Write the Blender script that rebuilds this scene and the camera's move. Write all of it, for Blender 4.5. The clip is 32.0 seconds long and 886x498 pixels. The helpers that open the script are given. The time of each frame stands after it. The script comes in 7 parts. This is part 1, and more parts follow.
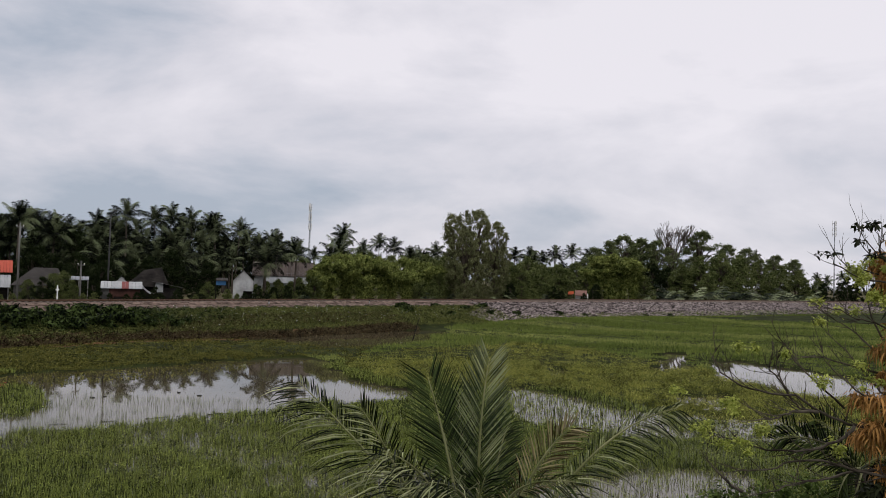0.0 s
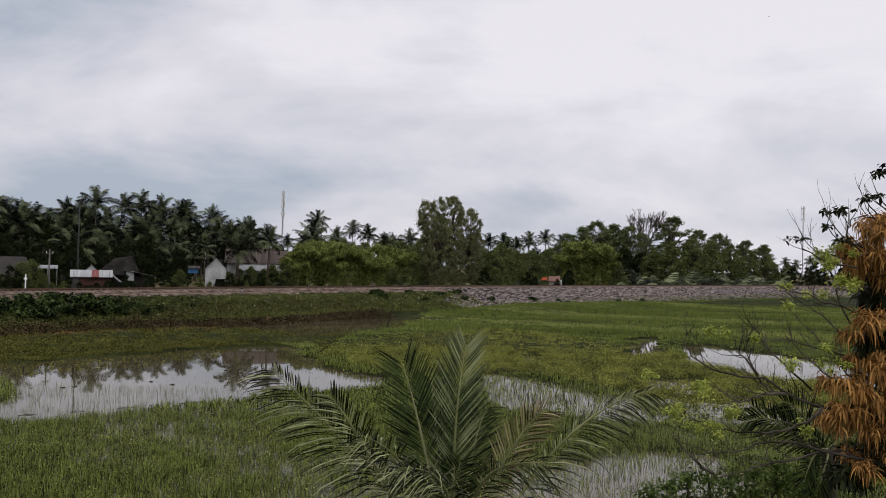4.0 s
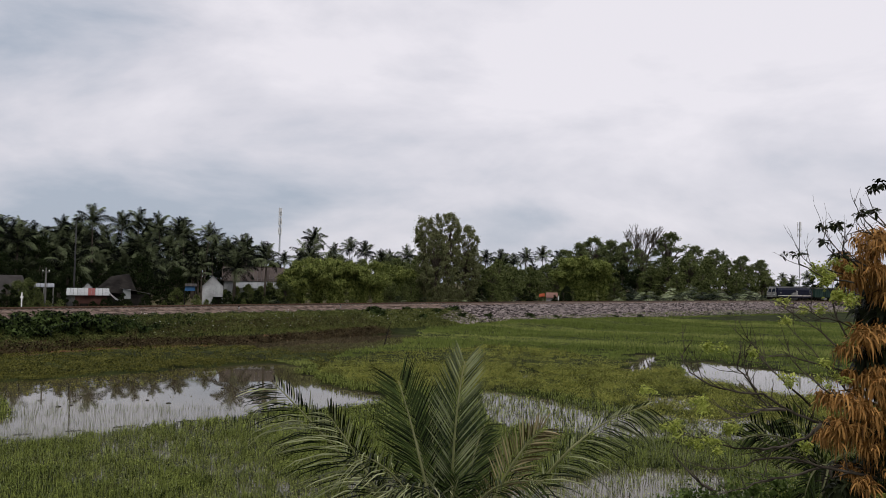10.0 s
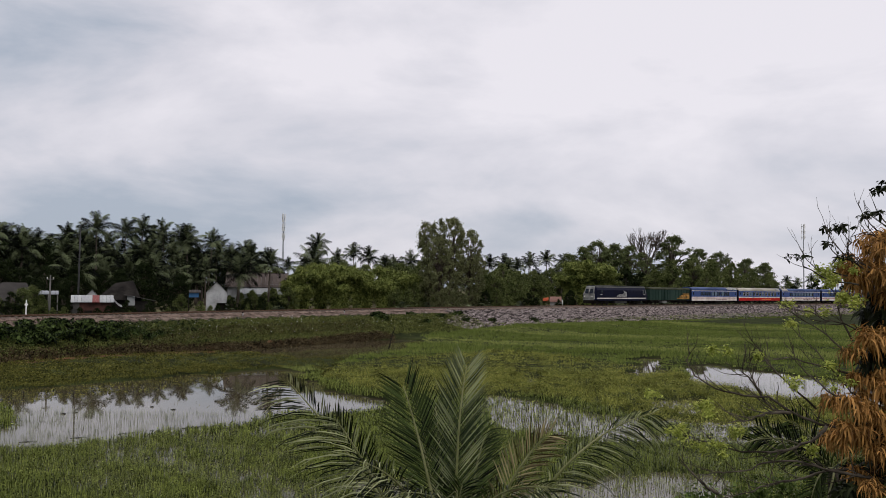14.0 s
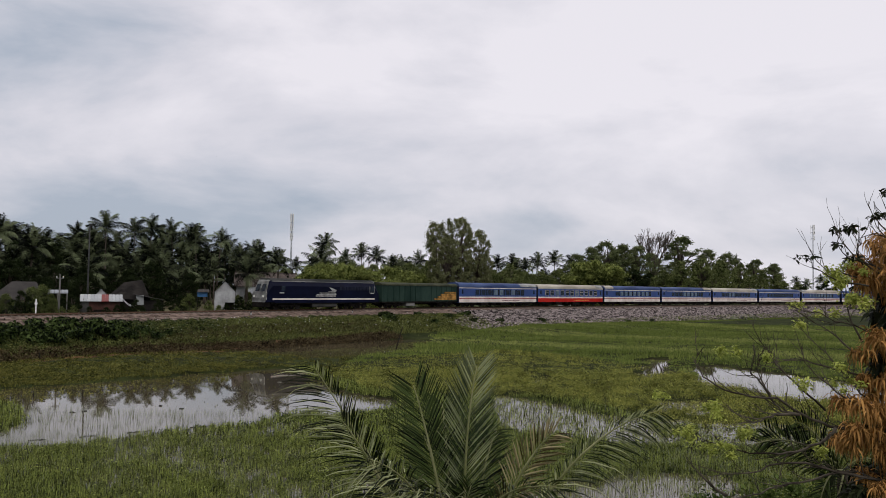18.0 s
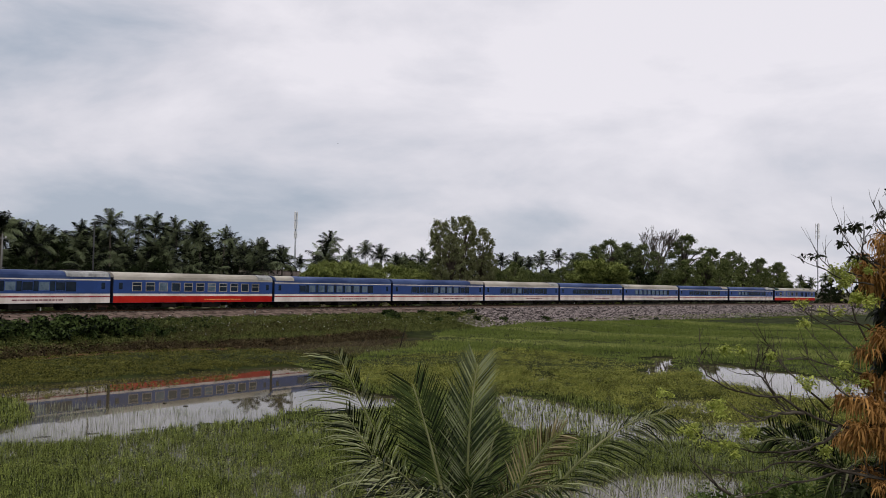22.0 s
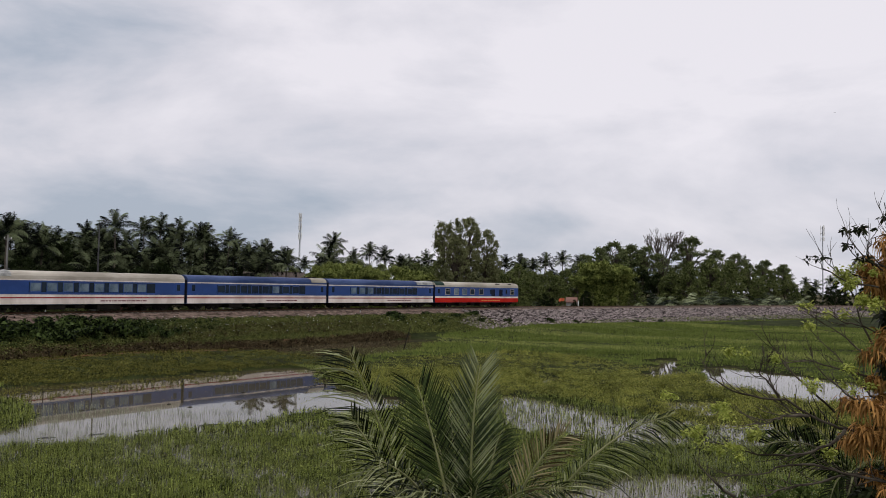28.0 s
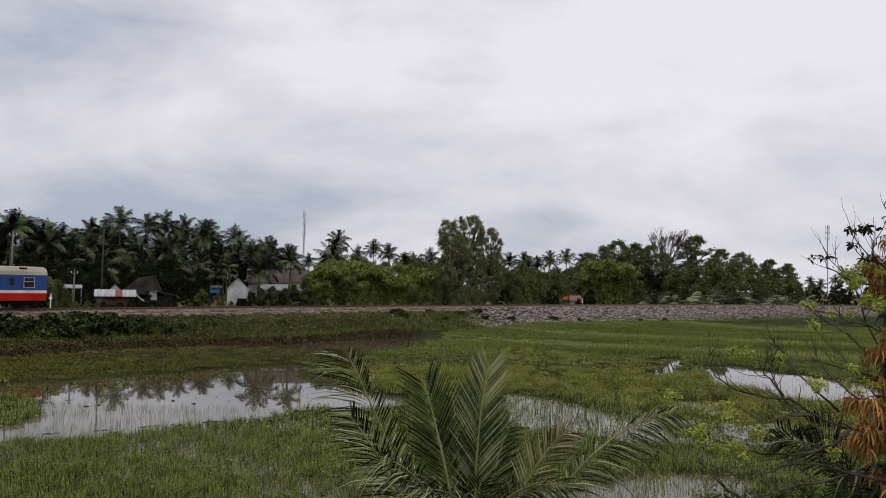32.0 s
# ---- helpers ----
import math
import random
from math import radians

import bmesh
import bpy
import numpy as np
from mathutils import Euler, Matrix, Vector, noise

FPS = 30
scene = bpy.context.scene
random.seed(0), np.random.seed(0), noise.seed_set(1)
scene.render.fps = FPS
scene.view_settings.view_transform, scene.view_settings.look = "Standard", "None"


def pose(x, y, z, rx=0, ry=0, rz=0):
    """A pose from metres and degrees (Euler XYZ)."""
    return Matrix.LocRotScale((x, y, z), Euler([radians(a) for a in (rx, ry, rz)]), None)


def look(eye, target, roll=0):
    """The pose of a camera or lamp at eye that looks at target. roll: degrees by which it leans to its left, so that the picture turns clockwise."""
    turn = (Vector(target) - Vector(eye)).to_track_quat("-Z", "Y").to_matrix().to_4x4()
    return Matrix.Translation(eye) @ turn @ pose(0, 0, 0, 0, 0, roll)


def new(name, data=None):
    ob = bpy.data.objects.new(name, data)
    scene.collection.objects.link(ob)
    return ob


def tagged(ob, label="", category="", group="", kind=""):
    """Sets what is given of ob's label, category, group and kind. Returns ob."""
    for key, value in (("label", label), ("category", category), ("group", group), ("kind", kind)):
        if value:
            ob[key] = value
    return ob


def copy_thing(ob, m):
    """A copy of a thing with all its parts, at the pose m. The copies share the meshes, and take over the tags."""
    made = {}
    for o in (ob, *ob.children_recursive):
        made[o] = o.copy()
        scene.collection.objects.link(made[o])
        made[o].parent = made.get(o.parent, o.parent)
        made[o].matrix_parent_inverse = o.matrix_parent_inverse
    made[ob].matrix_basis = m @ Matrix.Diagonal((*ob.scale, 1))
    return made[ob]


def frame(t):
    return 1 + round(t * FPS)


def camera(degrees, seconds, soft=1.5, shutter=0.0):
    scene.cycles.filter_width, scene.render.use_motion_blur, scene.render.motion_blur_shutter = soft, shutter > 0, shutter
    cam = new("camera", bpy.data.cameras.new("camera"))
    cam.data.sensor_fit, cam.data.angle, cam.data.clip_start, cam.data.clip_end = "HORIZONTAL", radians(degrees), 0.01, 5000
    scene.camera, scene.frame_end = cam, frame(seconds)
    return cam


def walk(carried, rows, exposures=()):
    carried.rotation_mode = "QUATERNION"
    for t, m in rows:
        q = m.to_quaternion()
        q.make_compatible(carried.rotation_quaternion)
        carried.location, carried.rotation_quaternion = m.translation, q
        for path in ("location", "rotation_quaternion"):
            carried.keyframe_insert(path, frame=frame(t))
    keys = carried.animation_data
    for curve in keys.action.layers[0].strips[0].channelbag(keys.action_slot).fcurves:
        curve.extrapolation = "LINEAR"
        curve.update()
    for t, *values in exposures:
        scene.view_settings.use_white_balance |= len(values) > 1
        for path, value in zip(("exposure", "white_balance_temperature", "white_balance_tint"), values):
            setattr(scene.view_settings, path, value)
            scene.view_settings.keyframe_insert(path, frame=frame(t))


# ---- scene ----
# ---- camera: a phone held still on an upper floor, turning a little in the hand ----
EYE = (0.0, 0.0, 6.35)
cam = camera(57.13, 32.0, soft=0.8)
TURNS = [  # seconds, and the three angles in degrees
    (0, 92.069, -1.667, 1.719), (0.5, 92.108, -1.635, 1.716), (1, 92.136, -1.608, 1.725), (1.5, 92.154, -1.523, 1.744),
    (2, 92.158, -1.458, 1.755), (2.5, 92.191, -1.373, 1.761), (3, 92.205, -1.334, 1.762), (3.3, 92.205, -1.334, 1.762),
    (3.4, 91.101, -1.322, -0.081), (3.5, 91.101, -1.322, -0.081), (5.5, 91.713, -1.527, -0.217), (6, 91.793, -1.382, -0.241),
    (6.5, 91.847, -1.390, -0.297), (7, 91.921, -1.485, -0.339), (7.5, 91.950, -1.489, -0.352), (8, 92.059, -1.414, -0.359),
    (8.5, 92.165, -1.325, -0.396), (9, 92.246, -1.243, -0.407), (9.5, 92.300, -1.199, -0.344), (10, 92.352, -1.112, -0.295),
    (10.5, 92.446, -1.028, -0.288), (11, 92.491, -0.892, -0.155), (11.5, 92.550, -0.855, -0.150), (12, 92.602, -0.768, -0.047),
    (12.5, 92.642, -0.704, -0.037), (13, 92.666, -0.699, -0.033), (13.5, 92.681, -0.764, -0.046), (14, 92.685, -0.749, -0.038),
    (14.5, 92.694, -0.760, -0.046), (16.5, 92.705, -0.822, 0.366), (17, 92.704, -0.816, 0.408), (17.5, 92.683, -0.871, 0.515),
    (18, 92.685, -0.897, 0.510), (18.5, 92.669, -0.912, 0.527), (19, 92.659, -0.977, 0.547), (19.5, 92.650, -0.991, 0.657),
    (20, 92.611, -0.993, 0.755), (20.5, 92.603, -1.036, 0.753), (21, 92.593, -0.998, 0.754), (21.5, 92.573, -1.025, 0.805),
    (22, 92.550, -0.988, 0.776), (22.5, 92.559, -1.048, 0.816), (23, 92.545, -1.088, 0.854), (23.5, 92.550, -1.099, 0.866),
    (24, 92.550, -1.099, 0.866), (24.5, 92.553, -1.147, 0.909), (25, 92.566, -1.128, 0.921), (25.5, 92.594, -1.041, 0.924),
    (27.5, 92.648, -1.004, 1.040), (28, 92.661, -1.091, 1.065), (28.5, 92.666, -1.113, 1.105), (29, 92.664, -1.115, 1.162),
    (29.5, 92.663, -1.116, 1.219), (30, 92.663, -1.116, 1.219), (30.5, 92.654, -1.163, 1.224), (31, 92.610, -1.180, 1.274),
    (31.5, 92.563, -1.240, 1.307), (32, 92.499, -1.309, 1.340),
]
walk(cam, [(t, pose(*EYE, rx, ry, rz)) for t, rx, ry, rz in TURNS])

# ---- overcast sky ----
SUN_UP, SUN_ROUND = radians(52), radians(200)
world = bpy.data.worlds.new("overcast_sky")
scene.world = world
world.use_nodes = True


def build_sky():
    nt = world.node_tree
    nt.nodes.clear()
    N, L = nt.nodes.new, nt.links.new
    out, bg = N("ShaderNodeOutputWorld"), N("ShaderNodeBackground")
    sky = N("ShaderNodeTexSky")
    sky.sky_type, sky.sun_disc = "NISHITA", False
    sky.sun_elevation, sky.sun_rotation = SUN_UP, SUN_ROUND
    sky.air_density, sky.dust_density = 1.0, 2.0
    co = N("ShaderNodeTexCoord")
    sep = N("ShaderNodeSeparateXYZ")
    L(co.outputs["Generated"], sep.inputs[0])

    def math_node(op, a, b=None, clamp=False):
        n = N("ShaderNodeMath")
        n.operation, n.use_clamp = op, clamp
        for i, v in enumerate((a, b)):
            if v is None:
                continue
            if hasattr(v, "links"):
                L(v, n.inputs[i])
            else:
                n.inputs[i].default_value = v
        return n.outputs[0]

    # a flat cloud deck: direction divided by its height
    up = math_node("ADD", math_node("MAXIMUM", sep.outputs[2], 0.0), 0.30)
    flat = N("ShaderNodeCombineXYZ")
    L(math_node("DIVIDE", sep.outputs[0], up), flat.inputs[0])
    L(math_node("DIVIDE", sep.outputs[1], up), flat.inputs[1])

    def noise_of(scale, detail, rough, stretch, source=None):
        mp = N("ShaderNodeMapping")
        mp.inputs["Scale"].default_value = stretch
        mp.inputs["Location"].default_value = (3.1, 1.7, 0.4)
        L(source or flat.outputs[0], mp.inputs[0])
        n = N("ShaderNodeTexNoise")
        n.inputs["Scale"].default_value, n.inputs["Detail"].default_value = scale, detail
        n.inputs["Roughness"].default_value = rough
        n.inputs["Distortion"].default_value = 0.25
        L(mp.outputs[0], n.inputs["Vector"])
        return n.outputs[0]

    big = noise_of(1.1, 4, 0.5, (1.0, 1.0, 1))
    fine = noise_of(3.0, 8, 0.55, (1.0, 1.0, 2.6), co.outputs["Generated"])
    # bluer, darker breaks in the deck towards the west and low down
    side = math_node("MULTIPLY_ADD", sep.outputs[0], -0.9)
    side.node.inputs[2].default_value = 0.02
    side = math_node("MAXIMUM", side, -0.10)
    low = math_node("MULTIPLY", math_node("SUBTRACT", 0.262, sep.outputs[2]), 3.1)
    wave = math_node("MULTIPLY", math_node("SUBTRACT", fine, 0.5), 2.5)
    lump = math_node("MULTIPLY", math_node("SUBTRACT", big, 0.5), 1.3)
    dark = math_node("ADD", math_node("ADD", side, low), math_node("ADD", wave, lump), clamp=True)
    ramp = N("ShaderNodeValToRGB")
    cr = ramp.color_ramp
    cr.elements[0].position, cr.elements[0].color = 0.0, (0.86, 0.83, 0.885, 1)
    cr.elements[1].position, cr.elements[1].color = 1.0, (0.42, 0.47, 0.56, 1)
    e = cr.elements.new(0.45)
    e.color = (0.70, 0.69, 0.755, 1)
    L(dark, ramp.inputs[0])
    mix = N("ShaderNodeMix")
    mix.data_type = "RGBA"
    mix.inputs["Factor"].default_value = 0.94
    sk = N("ShaderNodeVectorMath")
    sk.operation = "SCALE"
    sk.inputs["Scale"].default_value = 0.1
    L(sky.outputs[0], sk.inputs[0])
    L(sk.outputs[0], mix.inputs["A"])
    L(ramp.outputs[0], mix.inputs["B"])
    L(mix.outputs["Result"], bg.inputs["Color"])
    # an overcast sky is brighter overhead than at the horizon
    lift = N("ShaderNodeMapRange")
    lift.interpolation_type = "SMOOTHSTEP"
    lift.inputs["From Min"].default_value, lift.inputs["From Max"].default_value = 0.38, 0.95
    lift.inputs["To Min"].default_value, lift.inputs["To Max"].default_value = 1.0, 1.75
    L(sep.outputs[2], lift.inputs["Value"])
    L(lift.outputs[0], bg.inputs["Strength"])
    L(bg.outputs[0], out.inputs[0])


build_sky()
sun = new("sun", bpy.data.lights.new("sun", "SUN"))
sun.data.energy, sun.data.angle, sun.data.color = 0.6, radians(20), (1.0, 0.96, 0.9)
sun.matrix_world = look((-30 + 60, -60, 90), (0, 60, 0))


# ---- materials ----
def material(name, ca, cb, scale=4.0, rough=0.8, bump=0.0, bump_scale=None, metal=0.0, spec=0.3, per_piece=0.0,
             stretch=(1, 1, 1), trans=0.0, fine=0.25, island=False, skew=0.0):
    """Two colours mixed by noise at two scales, with relief. skew: how far the first colour outweighs the second."""
    m = bpy.data.materials.new(name)
    m.use_nodes = True
    nt = m.node_tree
    N, L = nt.nodes.new, nt.links.new
    b = nt.nodes["Principled BSDF"]
    b.inputs["Roughness"].default_value, b.inputs["Metallic"].default_value = rough, metal
    b.inputs["Specular IOR Level"].default_value = spec if rough < 0.4 else spec * 0.12
    co = N("ShaderNodeTexCoord")
    mp = N("ShaderNodeMapping")
    mp.inputs["Scale"].default_value = stretch
    L(co.outputs["Object"], mp.inputs[0])
    n1, n2 = N("ShaderNodeTexNoise"), N("ShaderNodeTexNoise")
    n1.inputs["Scale"].default_value, n1.inputs["Detail"].default_value = scale, 5
    n2.inputs["Scale"].default_value, n2.inputs["Detail"].default_value = scale * 7.3, 3
    L(mp.outputs[0], n1.inputs["Vector"])
    L(mp.outputs[0], n2.inputs["Vector"])
    add = N("ShaderNodeMath")
    add.operation = "MULTIPLY_ADD"
    add.inputs[1].default_value = fine
    L(n2.outputs[0], add.inputs[0])
    L(n1.outputs[0], add.inputs[2])
    src = add.outputs[0]
    if fine > 0.5:
        even = N("ShaderNodeMath")
        even.operation = "MULTIPLY"
        even.inputs[1].default_value = 1 / (1 + fine)
        L(src, even.inputs[0])
        src = even.outputs[0]
    if per_piece or island:
        if island:
            info = N("ShaderNodeNewGeometry").outputs["Random Per Island"]
        else:
            info = N("ShaderNodeObjectInfo").outputs["Random"]
        a2 = N("ShaderNodeMath")
        a2.operation = "MULTIPLY_ADD"
        a2.inputs[1].default_value = per_piece
        L(info, a2.inputs[0])
        a3 = N("ShaderNodeMath")
        a3.operation = "SUBTRACT"
        a3.inputs[1].default_value = per_piece * 0.5
        L(src, a3.inputs[0])
        L(a3.outputs[0], a2.inputs[2])
        src = a2.outputs[0]
    ramp = N("ShaderNodeValToRGB")
    half = 0.12 + 0.10 * fine + per_piece * 0.42
    lo = max(0.0, 0.5 + fine * 0.5 - half)
    if fine > 0.5:
        half = 0.075 + per_piece * 0.42
        lo = 0.5 - half
    ramp.color_ramp.elements[0].position, ramp.color_ramp.elements[0].color = lo + 2 * half * skew, (*ca, 1)
    ramp.color_ramp.elements[1].position = min(1.0, lo + 2 * half)
    ramp.color_ramp.elements[1].color = (*cb, 1)
    L(src, ramp.inputs[0])
    L(ramp.outputs[0], b.inputs["Base Color"])
    if trans:
        tr, ms = N("ShaderNodeBsdfTranslucent"), N("ShaderNodeMixShader")
        ms.inputs[0].default_value = trans
        L(ramp.outputs[0], tr.inputs[0])
        L(b.outputs[0], ms.inputs[1])
        L(tr.outputs[0], ms.inputs[2])
        L(ms.outputs[0], nt.nodes["Material Output"].inputs[0])
    if bump:
        bp, nb = N("ShaderNodeBump"), N("ShaderNodeTexNoise")
        nb.inputs["Scale"].default_value, nb.inputs["Detail"].default_value = bump_scale or scale * 6, 4
        L(co.outputs["Object"], nb.inputs["Vector"])
        bp.inputs["Strength"].default_value, bp.inputs["Distance"].default_value = bump, 0.05
        L(nb.outputs[0], bp.inputs["Height"])
        L(bp.outputs[0], b.inputs["Normal"])
    return m


M = {}
M["soil"] = material("marsh_soil", (0.010, 0.013, 0.004), (0.030, 0.038, 0.010), 0.25, 0.95, 0.6, 3)
M["far_soil"] = material("village_soil", (0.05, 0.04, 0.025), (0.09, 0.085, 0.04), 0.2, 0.95, 0.4, 3)
M["mud"] = material("bank_mud", (0.07, 0.030, 0.016), (0.14, 0.070, 0.036), 0.8, 0.9, 0.6, 6)
M["ballast"] = material("ballast", (0.045, 0.032, 0.025), (0.185, 0.138, 0.112), 1.6, 0.95, 1.0, 9, fine=0.7)
M["stone"] = material("riprap_stone", (0.022, 0.018, 0.017), (0.31, 0.265, 0.25), 0.7, 0.9, 0.3, 8, per_piece=0.95, island=True, skew=0.2)
M["rail"] = material("rusty_rail", (0.05, 0.03, 0.02), (0.09, 0.055, 0.035), 3, 0.6, metal=0.6)
M["sleeper"] = material("sleeper_concrete", (0.14, 0.12, 0.10), (0.24, 0.21, 0.18), 2, 0.9)
M["bush"] = material("shrub_leaf", (0.002, 0.005, 0.0015), (0.070, 0.100, 0.030), 1.2, 0.5, trans=0.10, spec=0.25, per_piece=0.8, island=True, skew=0.3)
M["bamboo"] = material("bamboo_leaf", (0.018, 0.030, 0.006), (0.300, 0.340, 0.095), 0.35, 0.6, trans=0.22, spec=0.2, per_piece=0.7, island=True, skew=0.2)
M["tree"] = material("broad_leaf", (0.012, 0.020, 0.005), (0.190, 0.220, 0.078), 0.4, 0.6, trans=0.2, spec=0.2, per_piece=0.7, island=True, skew=0.15)
M["tree_dark"] = material("dark_leaf", (0.015, 0.022, 0.008), (0.175, 0.205, 0.085), 0.4, 0.6, trans=0.2, spec=0.15, per_piece=0.6, island=True)
# frond ramp: near-black end stands for crown shade, pale end for highlights
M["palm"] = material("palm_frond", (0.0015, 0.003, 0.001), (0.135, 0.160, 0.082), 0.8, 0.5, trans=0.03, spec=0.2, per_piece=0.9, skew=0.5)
# near-black leaf colour holds the gloom under the palms
M["grove_shade"] = material("shaded_grove_leaf", (0.002, 0.004, 0.0015), (0.024, 0.034, 0.012), 0.4, 0.6, trans=0.05, spec=0.15, per_piece=0.6, island=True)
M["reed"] = material("pond_reed", (0.08, 0.10, 0.06), (0.36, 0.38, 0.28), 0.5, 0.5, trans=0.3, spec=0.2, per_piece=0.8, island=True)
M["bark"] = material("bark", (0.04, 0.032, 0.026), (0.11, 0.092, 0.075), 2.5, 0.9, 0.5, 20, stretch=(1, 1, 0.3))
M["near_grass"] = material("marsh_grass", (0.006, 0.012, 0.003), (0.31, 0.365, 0.090), 1.2, 0.5, trans=0.10, spec=0.25, per_piece=0.7, island=True, fine=0.6, skew=0.2)
M["sedge"] = material("olive_sedge", (0.022, 0.030, 0.006), (0.315, 0.325, 0.078), 0.8, 0.6, trans=0.2, spec=0.2, per_piece=0.4, island=True, fine=0.5, skew=0.1)
# darker copy of the olive sedge, with shade put into its colour
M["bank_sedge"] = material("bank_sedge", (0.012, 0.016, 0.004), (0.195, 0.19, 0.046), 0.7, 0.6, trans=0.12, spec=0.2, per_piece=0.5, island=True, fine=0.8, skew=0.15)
M["far_grass"] = material("flooded_grass", (0.045, 0.070, 0.015), (0.22, 0.265, 0.066), 0.34, 0.6, trans=0.25, spec=0.2, per_piece=0.5, island=True, stretch=(0.10, 1, 1), fine=0.3)
M["pale_grass"] = material("pale_flooded_grass", (0.08, 0.11, 0.025), (0.33, 0.36, 0.11), 0.34, 0.6, trans=0.25, spec=0.2, per_piece=0.5, island=True, fine=0.3)
M["slope_grass"] = material("slope_grass", (0.010, 0.015, 0.004), (0.235, 0.25, 0.072), 1.0, 0.7, trans=0.1, spec=0.2, per_piece=0.5, island=True, fine=0.8, skew=0.1)
M["dry_grass"] = material("withered_grass", (0.004, 0.003, 0.002), (0.135, 0.105, 0.055), 1.2, 0.8, trans=0.08, spec=0.2, per_piece=0.4, island=True, fine=0.8, skew=0.15)


def water_material():
    m = bpy.data.materials.new("still_water")
    m.use_nodes = True
    nt = m.node_tree
    N, L = nt.nodes.new, nt.links.new
    b = nt.nodes["Principled BSDF"]
    b.inputs["Roughness"].default_value, b.inputs["IOR"].default_value = 0.02, 1.33
    b.inputs["Specular IOR Level"].default_value = 0.5
    co, n1 = N("ShaderNodeTexCoord"), N("ShaderNodeTexNoise")
    n1.inputs["Scale"].default_value = 0.06
    L(co.outputs["Object"], n1.inputs["Vector"])
    ramp = N("ShaderNodeValToRGB")
    ramp.color_ramp.elements[0].position, ramp.color_ramp.elements[0].color = 0.35, (0.048, 0.040, 0.023, 1)
    ramp.color_ramp.elements[1].position, ramp.color_ramp.elements[1].color = 0.65, (0.068, 0.057, 0.033, 1)
    L(n1.outputs[0], ramp.inputs[0])
    L(ramp.outputs[0], b.inputs["Base Color"])
    bp, nb = N("ShaderNodeBump"), N("ShaderNodeTexNoise")
    nb.inputs["Scale"].default_value, nb.inputs["Detail"].default_value = 1.6, 3
    bp.inputs["Strength"].default_value, bp.inputs["Distance"].default_value = 0.012, 0.05
    L(co.outputs["Object"], nb.inputs["Vector"])
    L(nb.outputs[0], bp.inputs["Height"])
    L(bp.outputs[0], b.inputs["Normal"])
    return m


M["water"] = water_material()


# ---- mesh helpers ----
def raw_mesh(name, verts, faces_tri=None, faces_quad=None, smooth=False):
    """A mesh straight from arrays of corners and of triangles or quads."""
    me = bpy.data.meshes.new(name)
    v = np.asarray(verts, dtype=np.float32).reshape(-1, 3)
    loops, starts, at = [], [], 0
    for f, n in ((faces_tri, 3), (faces_quad, 4)):
        if f is not None and len(f):
            f = np.asarray(f, dtype=np.int32).reshape(-1, n)
            loops.append(f.ravel())
            starts.append(at + np.arange(len(f), dtype=np.int32) * n)
            at += f.size
    loops, starts = np.concatenate(loops), np.concatenate(starts)
    me.vertices.add(len(v))
    me.vertices.foreach_set("co", v.ravel())
    me.loops.add(len(loops))
    me.loops.foreach_set("vertex_index", loops)
    me.polygons.add(len(starts))
    me.polygons.foreach_set("loop_start", starts)
    if smooth:
        me.polygons.foreach_set("use_smooth", np.ones(len(starts), dtype=bool))
    me.update(calc_edges=True)
    return me


def part(name, mesh, mat, parent=None, label="", at=None):
    """One mesh object, from a mesh or a bmesh, under a thing or a part."""
    if isinstance(mesh, bmesh.types.BMesh):
        me = bpy.data.meshes.new(name)
        mesh.to_mesh(me)
        mesh.free()
        mesh = me
    if mat is not None and not mesh.materials:
        mesh.materials.append(mat)
    ob = new(name, mesh)
    if parent is not None:
        ob.parent = parent
    if at is not None:
        ob.matrix_basis = at
    if label:
        tagged(ob, label)
    return ob


def thing(name, label, category, m=None, group="", kind=""):
    ob = new(name)
    ob.empty_display_size = 0.2
    if m is not None:
        ob.matrix_basis = m
    return tagged(ob, label, category, group, kind)


def box(bm, x0, x1, y0, y1, z0, z1, bevel=0.0):
    r = bmesh.ops.create_cube(bm, size=1.0, matrix=Matrix.LocRotScale(
        ((x0 + x1) / 2, (y0 + y1) / 2, (z0 + z1) / 2), None, (abs(x1 - x0), abs(y1 - y0), abs(z1 - z0))))
    if bevel:
        edges = list({e for v in r["verts"] for e in v.link_edges})
        bmesh.ops.bevel(bm, geom=edges, offset=bevel, segments=1, affect="EDGES")
    return bm


def a_box(x0, x1, y0, y1, z0, z1, bevel=0.0):
    return box(bmesh.new(), x0, x1, y0, y1, z0, z1, bevel)


def tube(bm, points, radii, sides=7, cap=True):
    """A tapered tube through points."""
    rings, pts = [], [Vector(p) for p in points]
    for i, p in enumerate(pts):
        d = (pts[min(i + 1, len(pts) - 1)] - pts[max(i - 1, 0)]).normalized()
        u = d.cross(Vector((0.31, 0.95, 0.05))).normalized()
        w = d.cross(u)
        rings.append([bm.verts.new(p + radii[i] * (math.cos(a) * u + math.sin(a) * w))
                      for a in (2 * math.pi * k / sides for k in range(sides))])
    for a, b in zip(rings, rings[1:]):
        for k in range(sides):
            f = bm.faces.new((a[k], a[(k + 1) % sides], b[(k + 1) % sides], b[k]))
            f.smooth = True
    if cap:
        bm.faces.new(rings[0][::-1])
        bm.faces.new(rings[-1])
    return bm


